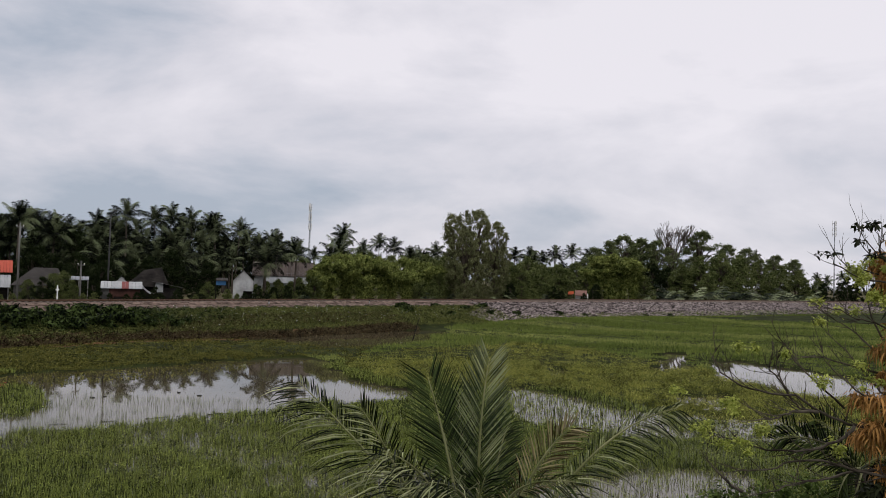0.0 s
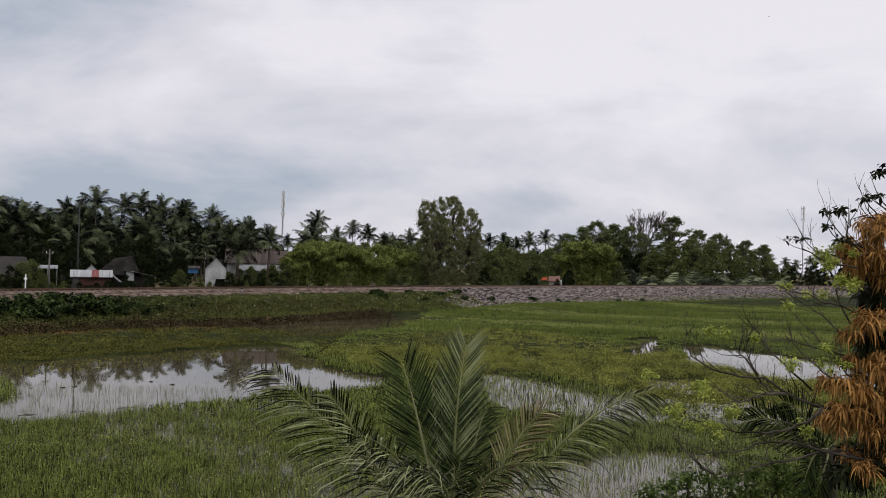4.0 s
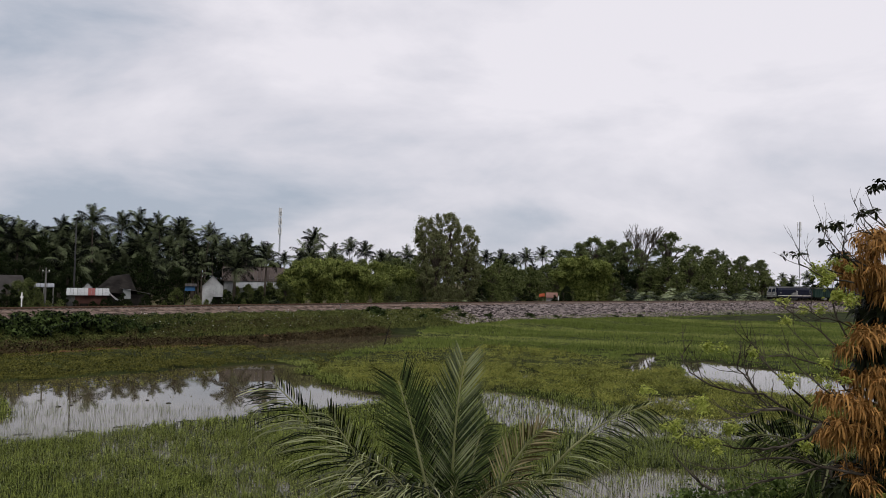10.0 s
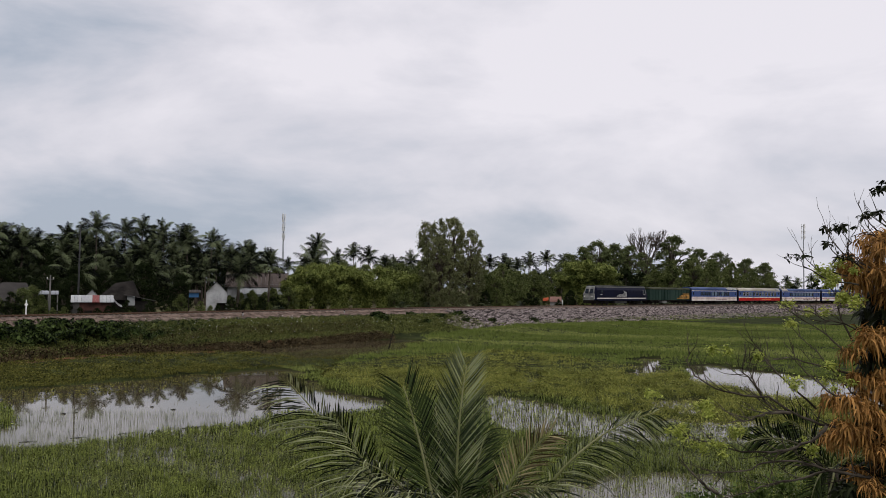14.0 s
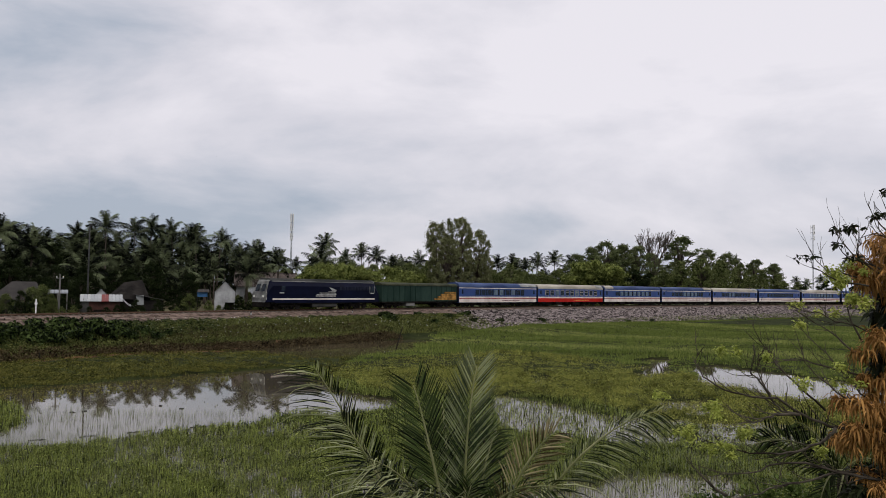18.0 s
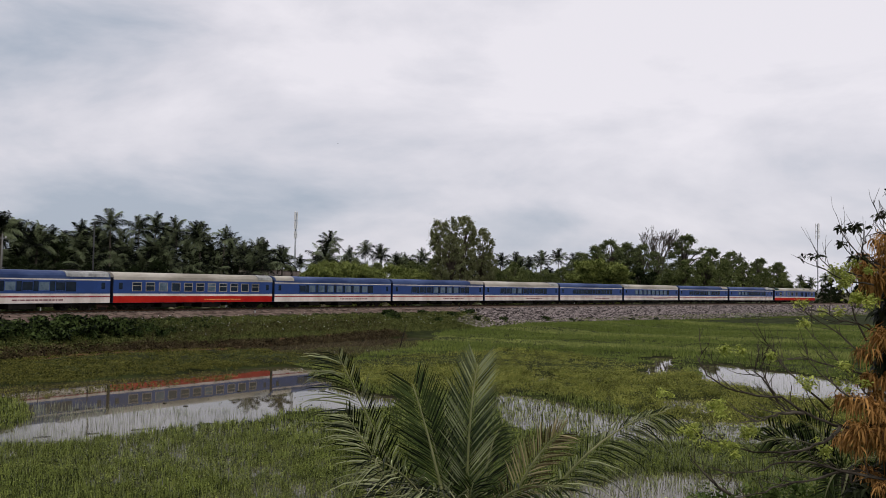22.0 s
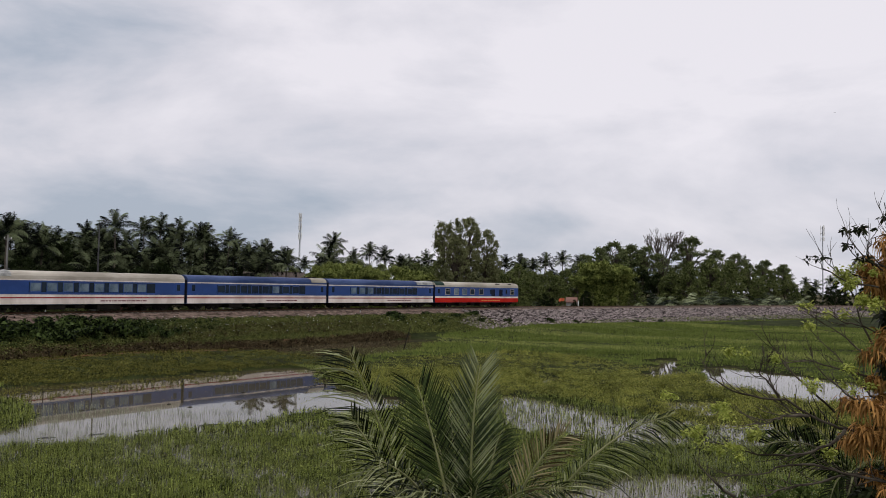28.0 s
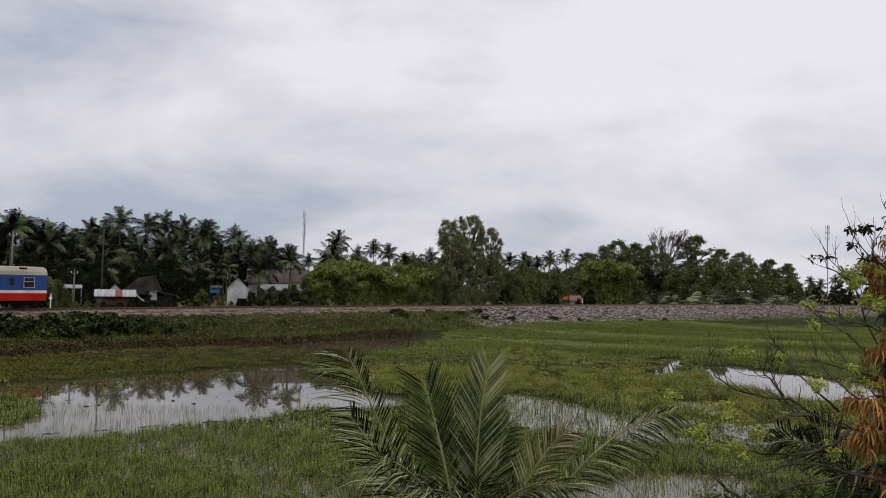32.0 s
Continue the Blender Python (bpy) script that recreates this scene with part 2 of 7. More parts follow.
def sweep(bm, profile, x0, x1, steps=1):
    """A closed profile in y, z drawn along x and capped."""
    rings = [[bm.verts.new((x0 + (x1 - x0) * i / steps, y, z)) for y, z in profile] for i in range(steps + 1)]
    n = len(profile)
    for a, b in zip(rings, rings[1:]):
        for k in range(n):
            bm.faces.new((a[k], a[(k + 1) % n], b[(k + 1) % n], b[k]))
    bm.faces.new(rings[0][::-1])
    bm.faces.new(rings[-1])
    return bm


# ---- the railway's line: a gentle curve, q metres along it ----
TRACK_X, TRACK_Y, TRACK_TURN, TRACK_BEND, RAIL_Z = -45.00, 66.69, 0.9699, -0.00144, 3.29


def track(q):
    c, s, b = math.cos(TRACK_TURN), math.sin(TRACK_TURN), TRACK_BEND * q * q / 2
    return TRACK_X + q * c - b * s, TRACK_Y + q * s + b * c


def track_heading(q):
    return TRACK_TURN + math.atan(TRACK_BEND * q)


def track_coords(x, y):
    """Along and across the line (across is positive beyond it), for arrays."""
    c, s = math.cos(TRACK_TURN), math.sin(TRACK_TURN)
    u, v = (x - TRACK_X) * c + (y - TRACK_Y) * s, -(x - TRACK_X) * s + (y - TRACK_Y) * c
    q = u.copy()
    for _ in range(12):
        g = (q - u) + (TRACK_BEND * q * q / 2 - v) * TRACK_BEND * q
        q = q - g / (1 + 1.5 * (TRACK_BEND * q) ** 2 - np.minimum(TRACK_BEND * v, 0.5))
        q = np.clip(q, -900, 2000)
    slope = TRACK_BEND * q
    d = ((v - TRACK_BEND * q * q / 2) - slope * (u - q)) / np.sqrt(1 + slope ** 2)
    return q, d


def soft(a, b, x):
    t = np.clip((x - a) / (b - a), 0, 1)
    return t * t * (3 - 2 * t)


def wavy(x, y, s, seed=0.0):
    """Cheap smooth noise in about -1..1."""
    return (np.sin(x * s + 1.7 * np.sin(y * s * 0.7 + seed)) + np.sin(y * s * 1.3 + 1.9 * np.sin(x * s * 0.6 + seed * 2.1))
            + np.sin((x + y) * s * 0.9 + seed * 3.3)) / 3


def inside(x, y, poly):
    hit = np.zeros(x.shape, bool)
    for (xa, ya), (xb, yb) in zip(poly, poly[1:] + poly[:1]):
        cross = (ya > y) != (yb > y)
        hit ^= cross & (x < (xb - xa) * (y - ya) / (yb - ya + 1e-9) + xa)
    return hit


# open water in the marsh
POND = [(-28.6, 43.1), (-24.3, 45.5), (-21.9, 48.7), (-19.0, 52.0), (-15.5, 58.1), (-13.0, 61.5), (-10.4, 59.0), (-7.8, 53.2), (-5.7, 47.6), (-3.0, 44.7), (-2.4, 42.9), (-4.9, 41.2), (-7.2, 39.9), (-8.6, 38.6), (-10.4, 35.7), (-13.5, 33.9), (-15.4, 32.0), (-16.9, 31.7), (-17.0, 30.3), (-19.4, 29.4)]
POND_ISLE = [(-26.8, 40.4), (-22.4, 42.0), (-20.2, 40.0), (-18.8, 36.4), (-18.0, 33.2), (-20.4, 30.8)]
CANAL = [(-43.0, 58.5), (-37.3, 70.1), (-30.7, 77.9), (-22.5, 87.7), (-14.1, 96.4), (-9.3, 110.1), (-3.1, 121.4), (-2.1, 96.2), (-3.9, 79.0), (-8.5, 71.6), (-12.2, 70.6), (-17.0, 74.2), (-23.3, 76.5), (-28.3, 71.9), (-33.2, 62.5), (-38.6, 52.5)]
RIGHT_POND = [(19.9, 69.4), (23.8, 68.8), (26.3, 64.5), (27.9, 60.6), (29.7, 54.9), (23.7, 43.7), (21.8, 47.2), (19.6, 49.8), (18.4, 53.1), (17.5, 59.1)]
SPARSE = [(2.3, 48.1), (4.6, 47.5), (7.2, 43.3), (9.4, 38.8), (9.9, 34.9), (6.8, 33.9), (4.7, 35.4), (2.4, 38.3)]
GLINTS = [[(5.6, 61.5), (7.5, 61.3), (6.6, 54.1), (5.3, 53.2)], [(11.4, 46.3), (14.9, 47.6), (15.9, 45.9), (13.8, 42.3), (11.1, 42.8)]]
POND_BACK = [(-29.1, 44.0), (-25.2, 47.2), (-22.7, 50.6), (-19.6, 53.8), (-16.2, 57.9), (-14.6, 53.3), (-17.6, 48.4), (-20.1, 44.9), (-22.6, 42.3), (-26.3, 39.7)]
PATCH = [(13.5, 58.6), (17.6, 74.8), (20.3, 76.3), (16.5, 59.5)]
LOW_POOL = [(2.4, 26.4), (5.2, 27.6), (8.1, 28.5), (10.4, 28.8), (10.3, 27.1), (8.3, 22.5), (1.9, 20.1)]
OLIVE = [(-10.7, 62.1), (-3.5, 71.1), (5.0, 81.4), (12.1, 76.6), (16.7, 63.5), (19.3, 50.8), (23.0, 45.5), (18.8, 37.2), (11.3, 37.8), (8.4, 43.4), (4.3, 47.2), (1.0, 47.9), (-2.9, 47.3)]


def openness(x, y):
    """1 where the water lies open, about 0.5 where reeds stand thin in it, 0 where they close it."""
    jx, jy = x + 0.8 * wavy(x, y, 0.9, 1.0) + 0.3 * wavy(x, y, 3.1, 4.0), y + 1.2 * wavy(x, y, 0.8, 2.0) + 0.5 * wavy(x, y, 2.7, 5.0)
    o = np.zeros(x.shape)
    o = np.where(inside(jx, jy, SPARSE), 0.62, o)
    o = np.where(inside(jx, jy, LOW_POOL), 0.75, o)
    for p in GLINTS:
        o = np.where(inside(jx, jy, p), 0.5, o)
    for p in (POND, RIGHT_POND, PATCH, CANAL):
        o = np.where(inside(jx, jy, p), 1.0, o)
    o = np.where(inside(jx, jy, POND_BACK), 0.58, o)
    return np.where(inside(jx, jy, POND_ISLE), 0.0, o)


def foot_of(q):
    """How far before the line the bank's foot lies, and how high."""
    d = np.interp(q, [-200, 10, 30, 42, 60, 80, 130, 400], [11, 11, 14, 13, 12, 10.5, 12, 13])
    z = np.interp(q, [-200, 36, 60, 80, 130, 400], [-0.35, -0.3, 0.35, 0.75, 0.45, 0.5])
    return d, z


def ground_height(x, y):
    q, d = track_coords(x, y)
    o = openness(x, y)
    z = np.where(o > 0.9, -0.55, np.where(o > 0.3, -0.12, 0.15 * soft(36, 46, y))) + 0.06 * wavy(x, y, 1.3, 0.3) + 0.06 * wavy(x, y, 0.23, 2.0)
    fd, fz = foot_of(q)
    # the fields lie a little higher towards the bank's stone-laid part
    z = np.maximum(z, np.where((q > 50) & (d < 0), fz * soft(-30, -12, d), -9))
    z = np.where(y < 16, np.maximum(z, 1.2 * soft(17, 13, y) - 0.4), z)
    bank = fz + (2.82 - fz) * np.clip((d + fd) / (fd - 3.4), 0, 1) ** 0.85 + 0.10 * wavy(x, y, 1.1, 2.2) * soft(-3, -5, d)
    z = np.where((d > -fd - 0.01) & (d <= 0), np.maximum(z, bank), z)
    z = np.where(np.abs(d) < 3.4, 2.82, z)
    return np.where(d > 0, np.where(d < 3.4, 2.82, 2.82 - 0.55 * soft(3.4, 6, d) + 0.1 * wavy(x, y, 0.3, 1.0)), z)


def ground_sheet():
    xs = np.concatenate([[-4000, -2000, -900, -400, -200, -120], np.arange(-90, 120, 1.0), np.arange(120, 330, 5.0), [400, 700, 1500, 4000]])
    ys = np.concatenate([[-2500, -900, -300, -120, -60, -20], np.arange(2, 190, 1.0), np.arange(190, 400, 5.0), [500, 800, 1600, 4500]])
    X, Y = np.meshgrid(xs, ys)
    Z = ground_height(X.ravel(), Y.ravel()).reshape(X.shape)
    n = len(xs)
    i = (np.arange(len(ys) - 1)[:, None] * n + np.arange(n - 1)[None, :]).ravel()
    me = raw_mesh("ground", np.stack([X, Y, Z], -1), None, np.stack([i, i + 1, i + n + 1, i + n], 1), True)
    for k in ("soil", "far_soil", "mud", "ballast"):
        me.materials.append(M[k])
    cx, cy = (X[:-1, :-1] + X[1:, 1:]).ravel() / 2, (Y[:-1, :-1] + Y[1:, 1:]).ravel() / 2
    q, d = track_coords(cx, cy)
    fd, _ = foot_of(q)
    which = np.where(d > 3, 1, 0)
    which = np.where((d > -fd - 2) & (d < -fd + 2.0) & (q < 45), 2, which)
    which = np.where((d > -4.2) & (d <= 3), 3, which)
    me.polygons.foreach_set("material_index", which.astype(np.int32))
    return tagged(new("ground", me), "flat marsh ground rising to a railway bank", "ground", kind="structure")


ground = ground_sheet()


def water_sheet():
    bm = bmesh.new()
    bmesh.ops.create_grid(bm, x_segments=40, y_segments=30, size=1.0, matrix=Matrix.LocRotScale((20, 75, 0), None, (150, 62, 1)))
    return tagged(part("water", bm, M["water"]), "still brown water flooding the marsh", "water", kind="structure")


water_sheet()


# ---- railway ----
def along(q0, q1, step, profile):
    """A profile (across, up) drawn along the line."""
    qs = np.arange(q0, q1 + step, step)
    v = []
    for q in qs:
        x, y = track(q)
        h = track_heading(q)
        v += [(x - a * math.sin(h), y + a * math.cos(h), z) for a, z in profile]
    n, k = len(profile), len(qs)
    f = [(i * n + j, i * n + (j + 1) % n, (i + 1) * n + (j + 1) % n, (i + 1) * n + j) for i in range(k - 1) for j in range(n)]
    return raw_mesh("along", v, None, f)


def railway():
    root = thing("railway_track", "single metre-gauge track on brown ballast", "railway track", kind="structure")
    bed = [(-3.0, 2.7), (-1.75, RAIL_Z - 0.2), (1.75, RAIL_Z - 0.2), (3.0, 2.7)]
    part("ballast_bed", along(-260, 560, 4, bed), M["ballast"], root)
    for side in (-0.53, 0.53):
        part("rail", along(-260, 560, 4, [(side - 0.05, RAIL_Z - 0.17), (side - 0.035, RAIL_Z), (side + 0.035, RAIL_Z), (side + 0.05, RAIL_Z - 0.17)]),
             M["rail"], root)
    bm = bmesh.new()
    box(bm, -0.11, 0.11, -0.95, 0.95, -0.2, -0.12)
    me = bpy.data.meshes.new("sleeper")
    bm.to_mesh(me)
    bm.free()
    for i in range(300):
        q = 2 + i * 0.65
        x, y = track(q)
        part("sleeper", me, M["sleeper"], root, at=pose(x, y, RAIL_Z, 0, 0, math.degrees(track_heading(q))))
    return root


railway()


def riprap():
    """Rough stones laid on the bank's face."""
    rng = np.random.default_rng(5)
    n = 26000
    q = rng.uniform(64, 215, n)
    fd, fz = foot_of(q)
    f = rng.uniform(0.02, 0.97, n)
    d = -(3.3 + (fd - 3.3) * f)
    keep = q > 70 - 5 * f + 2.5 * np.sin(f * 7)
    q, d = q[keep], d[keep]
    c, s, b = math.cos(TRACK_TURN), math.sin(TRACK_TURN), TRACK_BEND * q * q / 2
    h = TRACK_TURN + np.arctan(TRACK_BEND * q)
    x, y = TRACK_X + q * c - b * s - d * np.sin(h), TRACK_Y + q * s + b * c + d * np.cos(h)
    z = ground_height(x, y)
    n = len(q)
    cube = np.array([(a, b_, c_) for a in (-1, 1) for b_ in (-1, 1) for c_ in (-1, 1)], float)
    size = rng.uniform(0.07, 0.23, (n, 1, 3)) * np.array([1, 1, 0.7])
    v = cube[None] * size * rng.uniform(0.6, 1.15, (n, 8, 1))
    a = rng.uniform(0, 6.3, n)
    ca, sa = np.cos(a)[:, None], np.sin(a)[:, None]
    tilt = rng.uniform(-0.4, 0.4, (n, 1))
    vx, vy, vz = v[..., 0] * ca - v[..., 1] * sa, v[..., 0] * sa + v[..., 1] * ca, v[..., 2] + tilt * v[..., 0]
    v = np.stack([vx + x[:, None], vy + y[:, None], vz + z[:, None] + 0.04], -1)
    quads = np.array([(0, 1, 3, 2), (4, 6, 7, 5), (0, 4, 5, 1), (2, 3, 7, 6), (0, 2, 6, 4), (1, 5, 7, 3)])
    f = (quads[None] + 8 * np.arange(n)[:, None, None]).reshape(-1, 4)
    tagged(part("stone_pitching", raw_mesh("stone_pitching", v, None, f), M["stone"]), "grey rubble stones laid on the railway bank", "stones", kind="stuff")


riprap()


# ---- train ----
M["blue"] = material("coach_blue", (0.008, 0.036, 0.15), (0.014, 0.054, 0.215), 0.5, 0.36, spec=0.4)
M["navy"] = material("loco_navy", (0.0015, 0.0025, 0.011), (0.003, 0.005, 0.019), 0.5, 0.45, spec=0.5)
M["cream"] = material("coach_white", (0.50, 0.44, 0.39), (0.68, 0.62, 0.57), 0.9, 0.45, stretch=(1, 1, 0.3))
M["red"] = material("coach_red", (0.30, 0.012, 0.009), (0.42, 0.022, 0.015), 0.6, 0.45)
M["maroon"] = material("stripe_red", (0.20, 0.02, 0.025), (0.28, 0.03, 0.03), 0.6, 0.45)
M["roof_blue"] = material("roof_blue_grey", (0.022, 0.038, 0.095), (0.06, 0.088, 0.18), 0.35, 0.5, stretch=(0.5, 1, 1))
M["roof_cream"] = material("roof_cream", (0.24, 0.22, 0.18), (0.42, 0.39, 0.33), 0.35, 0.6, stretch=(0.5, 1, 1))
M["roof_grey"] = material("roof_grey", (0.14, 0.145, 0.14), (0.26, 0.26, 0.24), 0.4, 0.65, stretch=(0.5, 1, 1))
M["loco_roof"] = material("loco_roof", (0.022, 0.024, 0.022), (0.06, 0.06, 0.056), 0.4, 0.7, stretch=(0.5, 1, 1))
M["under"] = material("underframe_black", (0.005, 0.0045, 0.004), (0.016, 0.014, 0.012), 1.5, 0.8)
M["gangway"] = material("gangway_rubber", (0.010, 0.012, 0.022), (0.02, 0.022, 0.035), 1.5, 0.8)
M["van"] = material("van_green", (0.012, 0.026, 0.021), (0.026, 0.048, 0.038), 0.5, 0.55, stretch=(1, 1, 0.4))
M["graffiti"] = material("rust_paint", (0.10, 0.055, 0.015), (0.46, 0.25, 0.07), 1.6, 0.7)
M["silver"] = material("silver_paint", (0.17, 0.172, 0.165), (0.36, 0.365, 0.345), 1.6, 0.45)
M["steel"] = material("wheel_steel", (0.02, 0.018, 0.016), (0.045, 0.04, 0.035), 3, 0.5, metal=0.5)
M["pane"] = material("train_glass", (0.006, 0.012, 0.022), (0.016, 0.028, 0.045), 0.5, 0.08, spec=0.4)
M["curtain"] = material("curtained_glass", (0.05, 0.085, 0.12), (0.14, 0.19, 0.23), 0.8, 0.15, spec=0.5)
M["lettering"] = material("lettering_dark", (0.14, 0.05, 0.06), (0.18, 0.07, 0.08), 2, 0.6)
M["lettering_gold"] = material("lettering_gold", (0.55, 0.25, 0.06), (0.65, 0.32, 0.10), 2, 0.6)
M["lamp_glass"] = material("lamp_glass", (0.6, 0.6, 0.55), (0.75, 0.75, 0.7), 3, 0.1)
HALF = 1.4


def wheel_mesh():
    bm = bmesh.new()
    for y0, y1, r in ((-0.60, -0.47, 0.43), (0.47, 0.60, 0.43)):
        bmesh.ops.create_cone(bm, cap_ends=True, segments=18, radius1=r, radius2=r * 0.96, depth=y1 - y0,
                              matrix=Matrix.LocRotScale((0, (y0 + y1) / 2, 0), Euler((math.pi / 2, 0, 0)), None))
    bmesh.ops.create_cone(bm, cap_ends=True, segments=8, radius1=0.08, radius2=0.08, depth=1.6,
                          matrix=Matrix.LocRotScale((0, 0, 0), Euler((math.pi / 2, 0, 0)), None))
    me = bpy.data.meshes.new("wheelset")
    bm.to_mesh(me)
    bm.free()
    return me


WHEELS = wheel_mesh()


def bogie_frame():
    bm = bmesh.new()
    for y in (-0.95, 0.95):
        box(bm, -1.75, 1.75, y - 0.09, y + 0.09, 0.42, 0.68, 0.03)
        for x in (-1.15, 1.15):
            box(bm, x - 0.2, x + 0.2, y - 0.14, y + 0.14, 0.28, 0.56, 0.04)
        for x in (-0.3, 0.3):
            bmesh.ops.create_cone(bm, cap_ends=True, segments=10, radius1=0.13, radius2=0.13, depth=0.42, matrix=Matrix.Translation((x, y, 0.42)))
    box(bm, -0.35, 0.35, -1.0, 1.0, 0.45, 0.75)
    me = bpy.data.meshes.new("bogie")
    bm.to_mesh(me)
    bm.free()
    return me


BOGIE = bogie_frame()


def bogies(root, xs, axles):
    for x in xs:
        b = part("bogie", BOGIE, M["under"], root, at=pose(x, 0, 0))
        for dx in axles:
            part("wheelset", WHEELS, M["steel"], b, at=pose(dx, 0, 0.43))


def roof_profile(w, z0, z1, n=9):
    pts = [(w * math.cos(a) ** 0.75 if math.cos(a) > 0 else -w * (-math.cos(a)) ** 0.75, z0 + (z1 - z0) * math.sin(a) ** 0.8)
           for a in (math.pi * k / (n + 1) for k in range(1, n + 1))]
    return [(w, z0 - 0.02)] + [(w, z0)] + pts + [(-w, z0), (-w, z0 - 0.02)]


def band(root, name, mat, L, z0, z1, proud=0.0, x0=None, x1=None, label=""):
    for s in (-1, 1):
        y = s * (HALF + proud)
        part(name, a_box(-L if x0 is None else x0, L if x1 is None else x1, min(y, y - s * 0.03), max(y, y - s * 0.03), z0, z1), mat, root, label)


def window(root, x, z0, z1, w, side, glass, frame_mat, split=False):
    y = side * HALF
    bm = bmesh.new()
    t = 0.055
    for a in ((x - w / 2 - t, x - w / 2, z0 - t, z1 + t), (x + w / 2, x + w / 2 + t, z0 - t, z1 + t),
              (x - w / 2, x + w / 2, z0 - t, z0), (x - w / 2, x + w / 2, z1, z1 + t)):
        box(bm, a[0], a[1], y - 0.02, y + 0.035, a[2], a[3]) if side > 0 else box(bm, a[0], a[1], y - 0.035, y + 0.02, a[2], a[3])
    if split:
        zz = z0 + (z1 - z0) * 0.62
        box(bm, x - w / 2, x + w / 2, y - 0.03, y + 0.03, zz - 0.03, zz + 0.03)
    f = part("window", bm, frame_mat, root)
    part("pane", a_box(x - w / 2, x + w / 2, y - 0.012, y + 0.012, z0, z1), glass, f)


def coach(name, label, roof, livery="blue", patch=None, lit=(), L=10.15, tail=False, patch_mat=None):
    """A passenger coach, 20.3 m long, rail at z = 0, its front towards -x."""
    root = thing(name, label, "train coach", group="passenger train")
    rng = random.Random(name + roof + str(lit))
    # shell: a closed inner body behind the painted side panels
    part("body", sweep(bmesh.new(), [(-1.36, 0.74), (1.36, 0.74), (1.36, 3.1), (-1.36, 3.1)], -L, L), M["blue"], root)
    part("roof", sweep(bmesh.new(), roof_profile(HALF + 0.02, 3.08, 3.84), -L, L), M[roof], root)
    if patch:
        px0, px1 = patch
        prof = roof_profile(HALF + 0.035, 3.3, 3.87, 7)
        part("roof_panel", sweep(bmesh.new(), prof, px0, px1), M[patch_mat or "roof_cream"], root, "paler replaced roof panel")
        bm = bmesh.new()
        box(bm, px0 + 0.3, px0 + 1.7, -0.5, 0.5, 3.8, 3.98, 0.06)
        part("roof_vent", bm, M["under"], root)
    if livery == "blue":
        band(root, "skirt_panel", M["cream"], L, 0.76, 1.30, 0.0, label="cream lower side panel")
        band(root, "red_stripe", M["maroon"], L, 1.304, 1.42, 0.003)
        band(root, "waist_stripe", M["cream"], L, 1.424, 1.66, 0.0)
        band(root, "side_panel", M["blue"], L, 1.664, 2.93, 0.0)
        band(root, "eaves_stripe", M["cream"], L, 2.934, 3.07, 0.003)
        zs, fm, letter = (1.95, 2.72), M["blue"], M["lettering"]
        for s in (-1, 1):
            part("dark_window_band", a_box(-6.4, 6.6, s * HALF - 0.006, s * HALF + 0.006, 1.86, 2.80), M["pane"], root, "tinted window strip")
    else:
        band(root, "skirt_panel", M["red"], L, 0.76, 1.42, 0.0, label="red lower side panel")
        band(root, "waist_stripe", M["cream"], L, 1.424, 1.68, 0.0)
        band(root, "side_panel", M["blue"], L, 1.684, 3.06, 0.0)
        zs, fm, letter = (1.98, 2.78), M["roof_cream"], M["lettering_gold"]
    if tail:
        xs = [-7.4, -5.4, -3.5, -1.7, 0.5]
    else:
        xs = [-7.6 + 1.52 * i for i in range(11)] if livery != "blue" else [-5.8 + 1.55 * i for i in range(8)]
    for s in (-1, 1):
        for i, x in enumerate(xs):
            g = M["curtain"] if i in lit else M["pane"]
            window(root, x, zs[0], zs[1], 0.95, s, g, fm, split=livery != "blue" and rng.random() < 0.4)
        # doors at both ends, with steps
        for x in ((-L + 0.75, L - 0.75) if not tail else (-L + 0.75, 2.9, L - 3.2)):
            y = s * (HALF + 0.008)
            d = part("door", a_box(x - 0.38, x + 0.38, min(y, y - s * 0.03), max(y, y - s * 0.03), 1.68, 2.92), M["blue"], root)
            part("pane", a_box(x - 0.2, x + 0.2, y - 0.012, y + 0.012, 2.1, 2.75), M["pane"], d)
            bm = bmesh.new()
            for z in (0.45, 0.72):
                box(bm, x - 0.36, x + 0.36, min(s * 1.05, s * 1.38), max(s * 1.05, s * 1.38), z - 0.03, z + 0.03)
            part("door_steps", bm, M["under"], root)
        bm = bmesh.new()
        x = 0.6
        while x < 5.2:
            w = rng.uniform(0.12, 0.5)
            box(bm, x, x + w, s * HALF - 0.012, s * HALF + 0.012, 1.0, 1.12)
            x += w + 0.09
        part("lettering", bm, letter, root, "unreadable line of painted letters")
    for e in (-1, 1):
        if tail and e > 0:
            bm = bmesh.new()
            for y in (-0.85, 0.85):
                box(bm, L - 0.01, L + 0.03, y - 0.35, y + 0.35, 1.9, 2.8)
            part("end_window", bm, M["pane"], root)
            continue
        bm = bmesh.new()
        box(bm, e * L if e > 0 else -L - 0.2, L + 0.2 if e > 0 else -L, -0.55, 0.55, 0.95, 2.95, 0.05)
        box(bm, e * L if e > 0 else -L - 0.06, L + 0.06 if e > 0 else -L, -1.34, 1.34, 0.8, 3.3, 0.05)
        part("gangway", bm, M["gangway"], root)
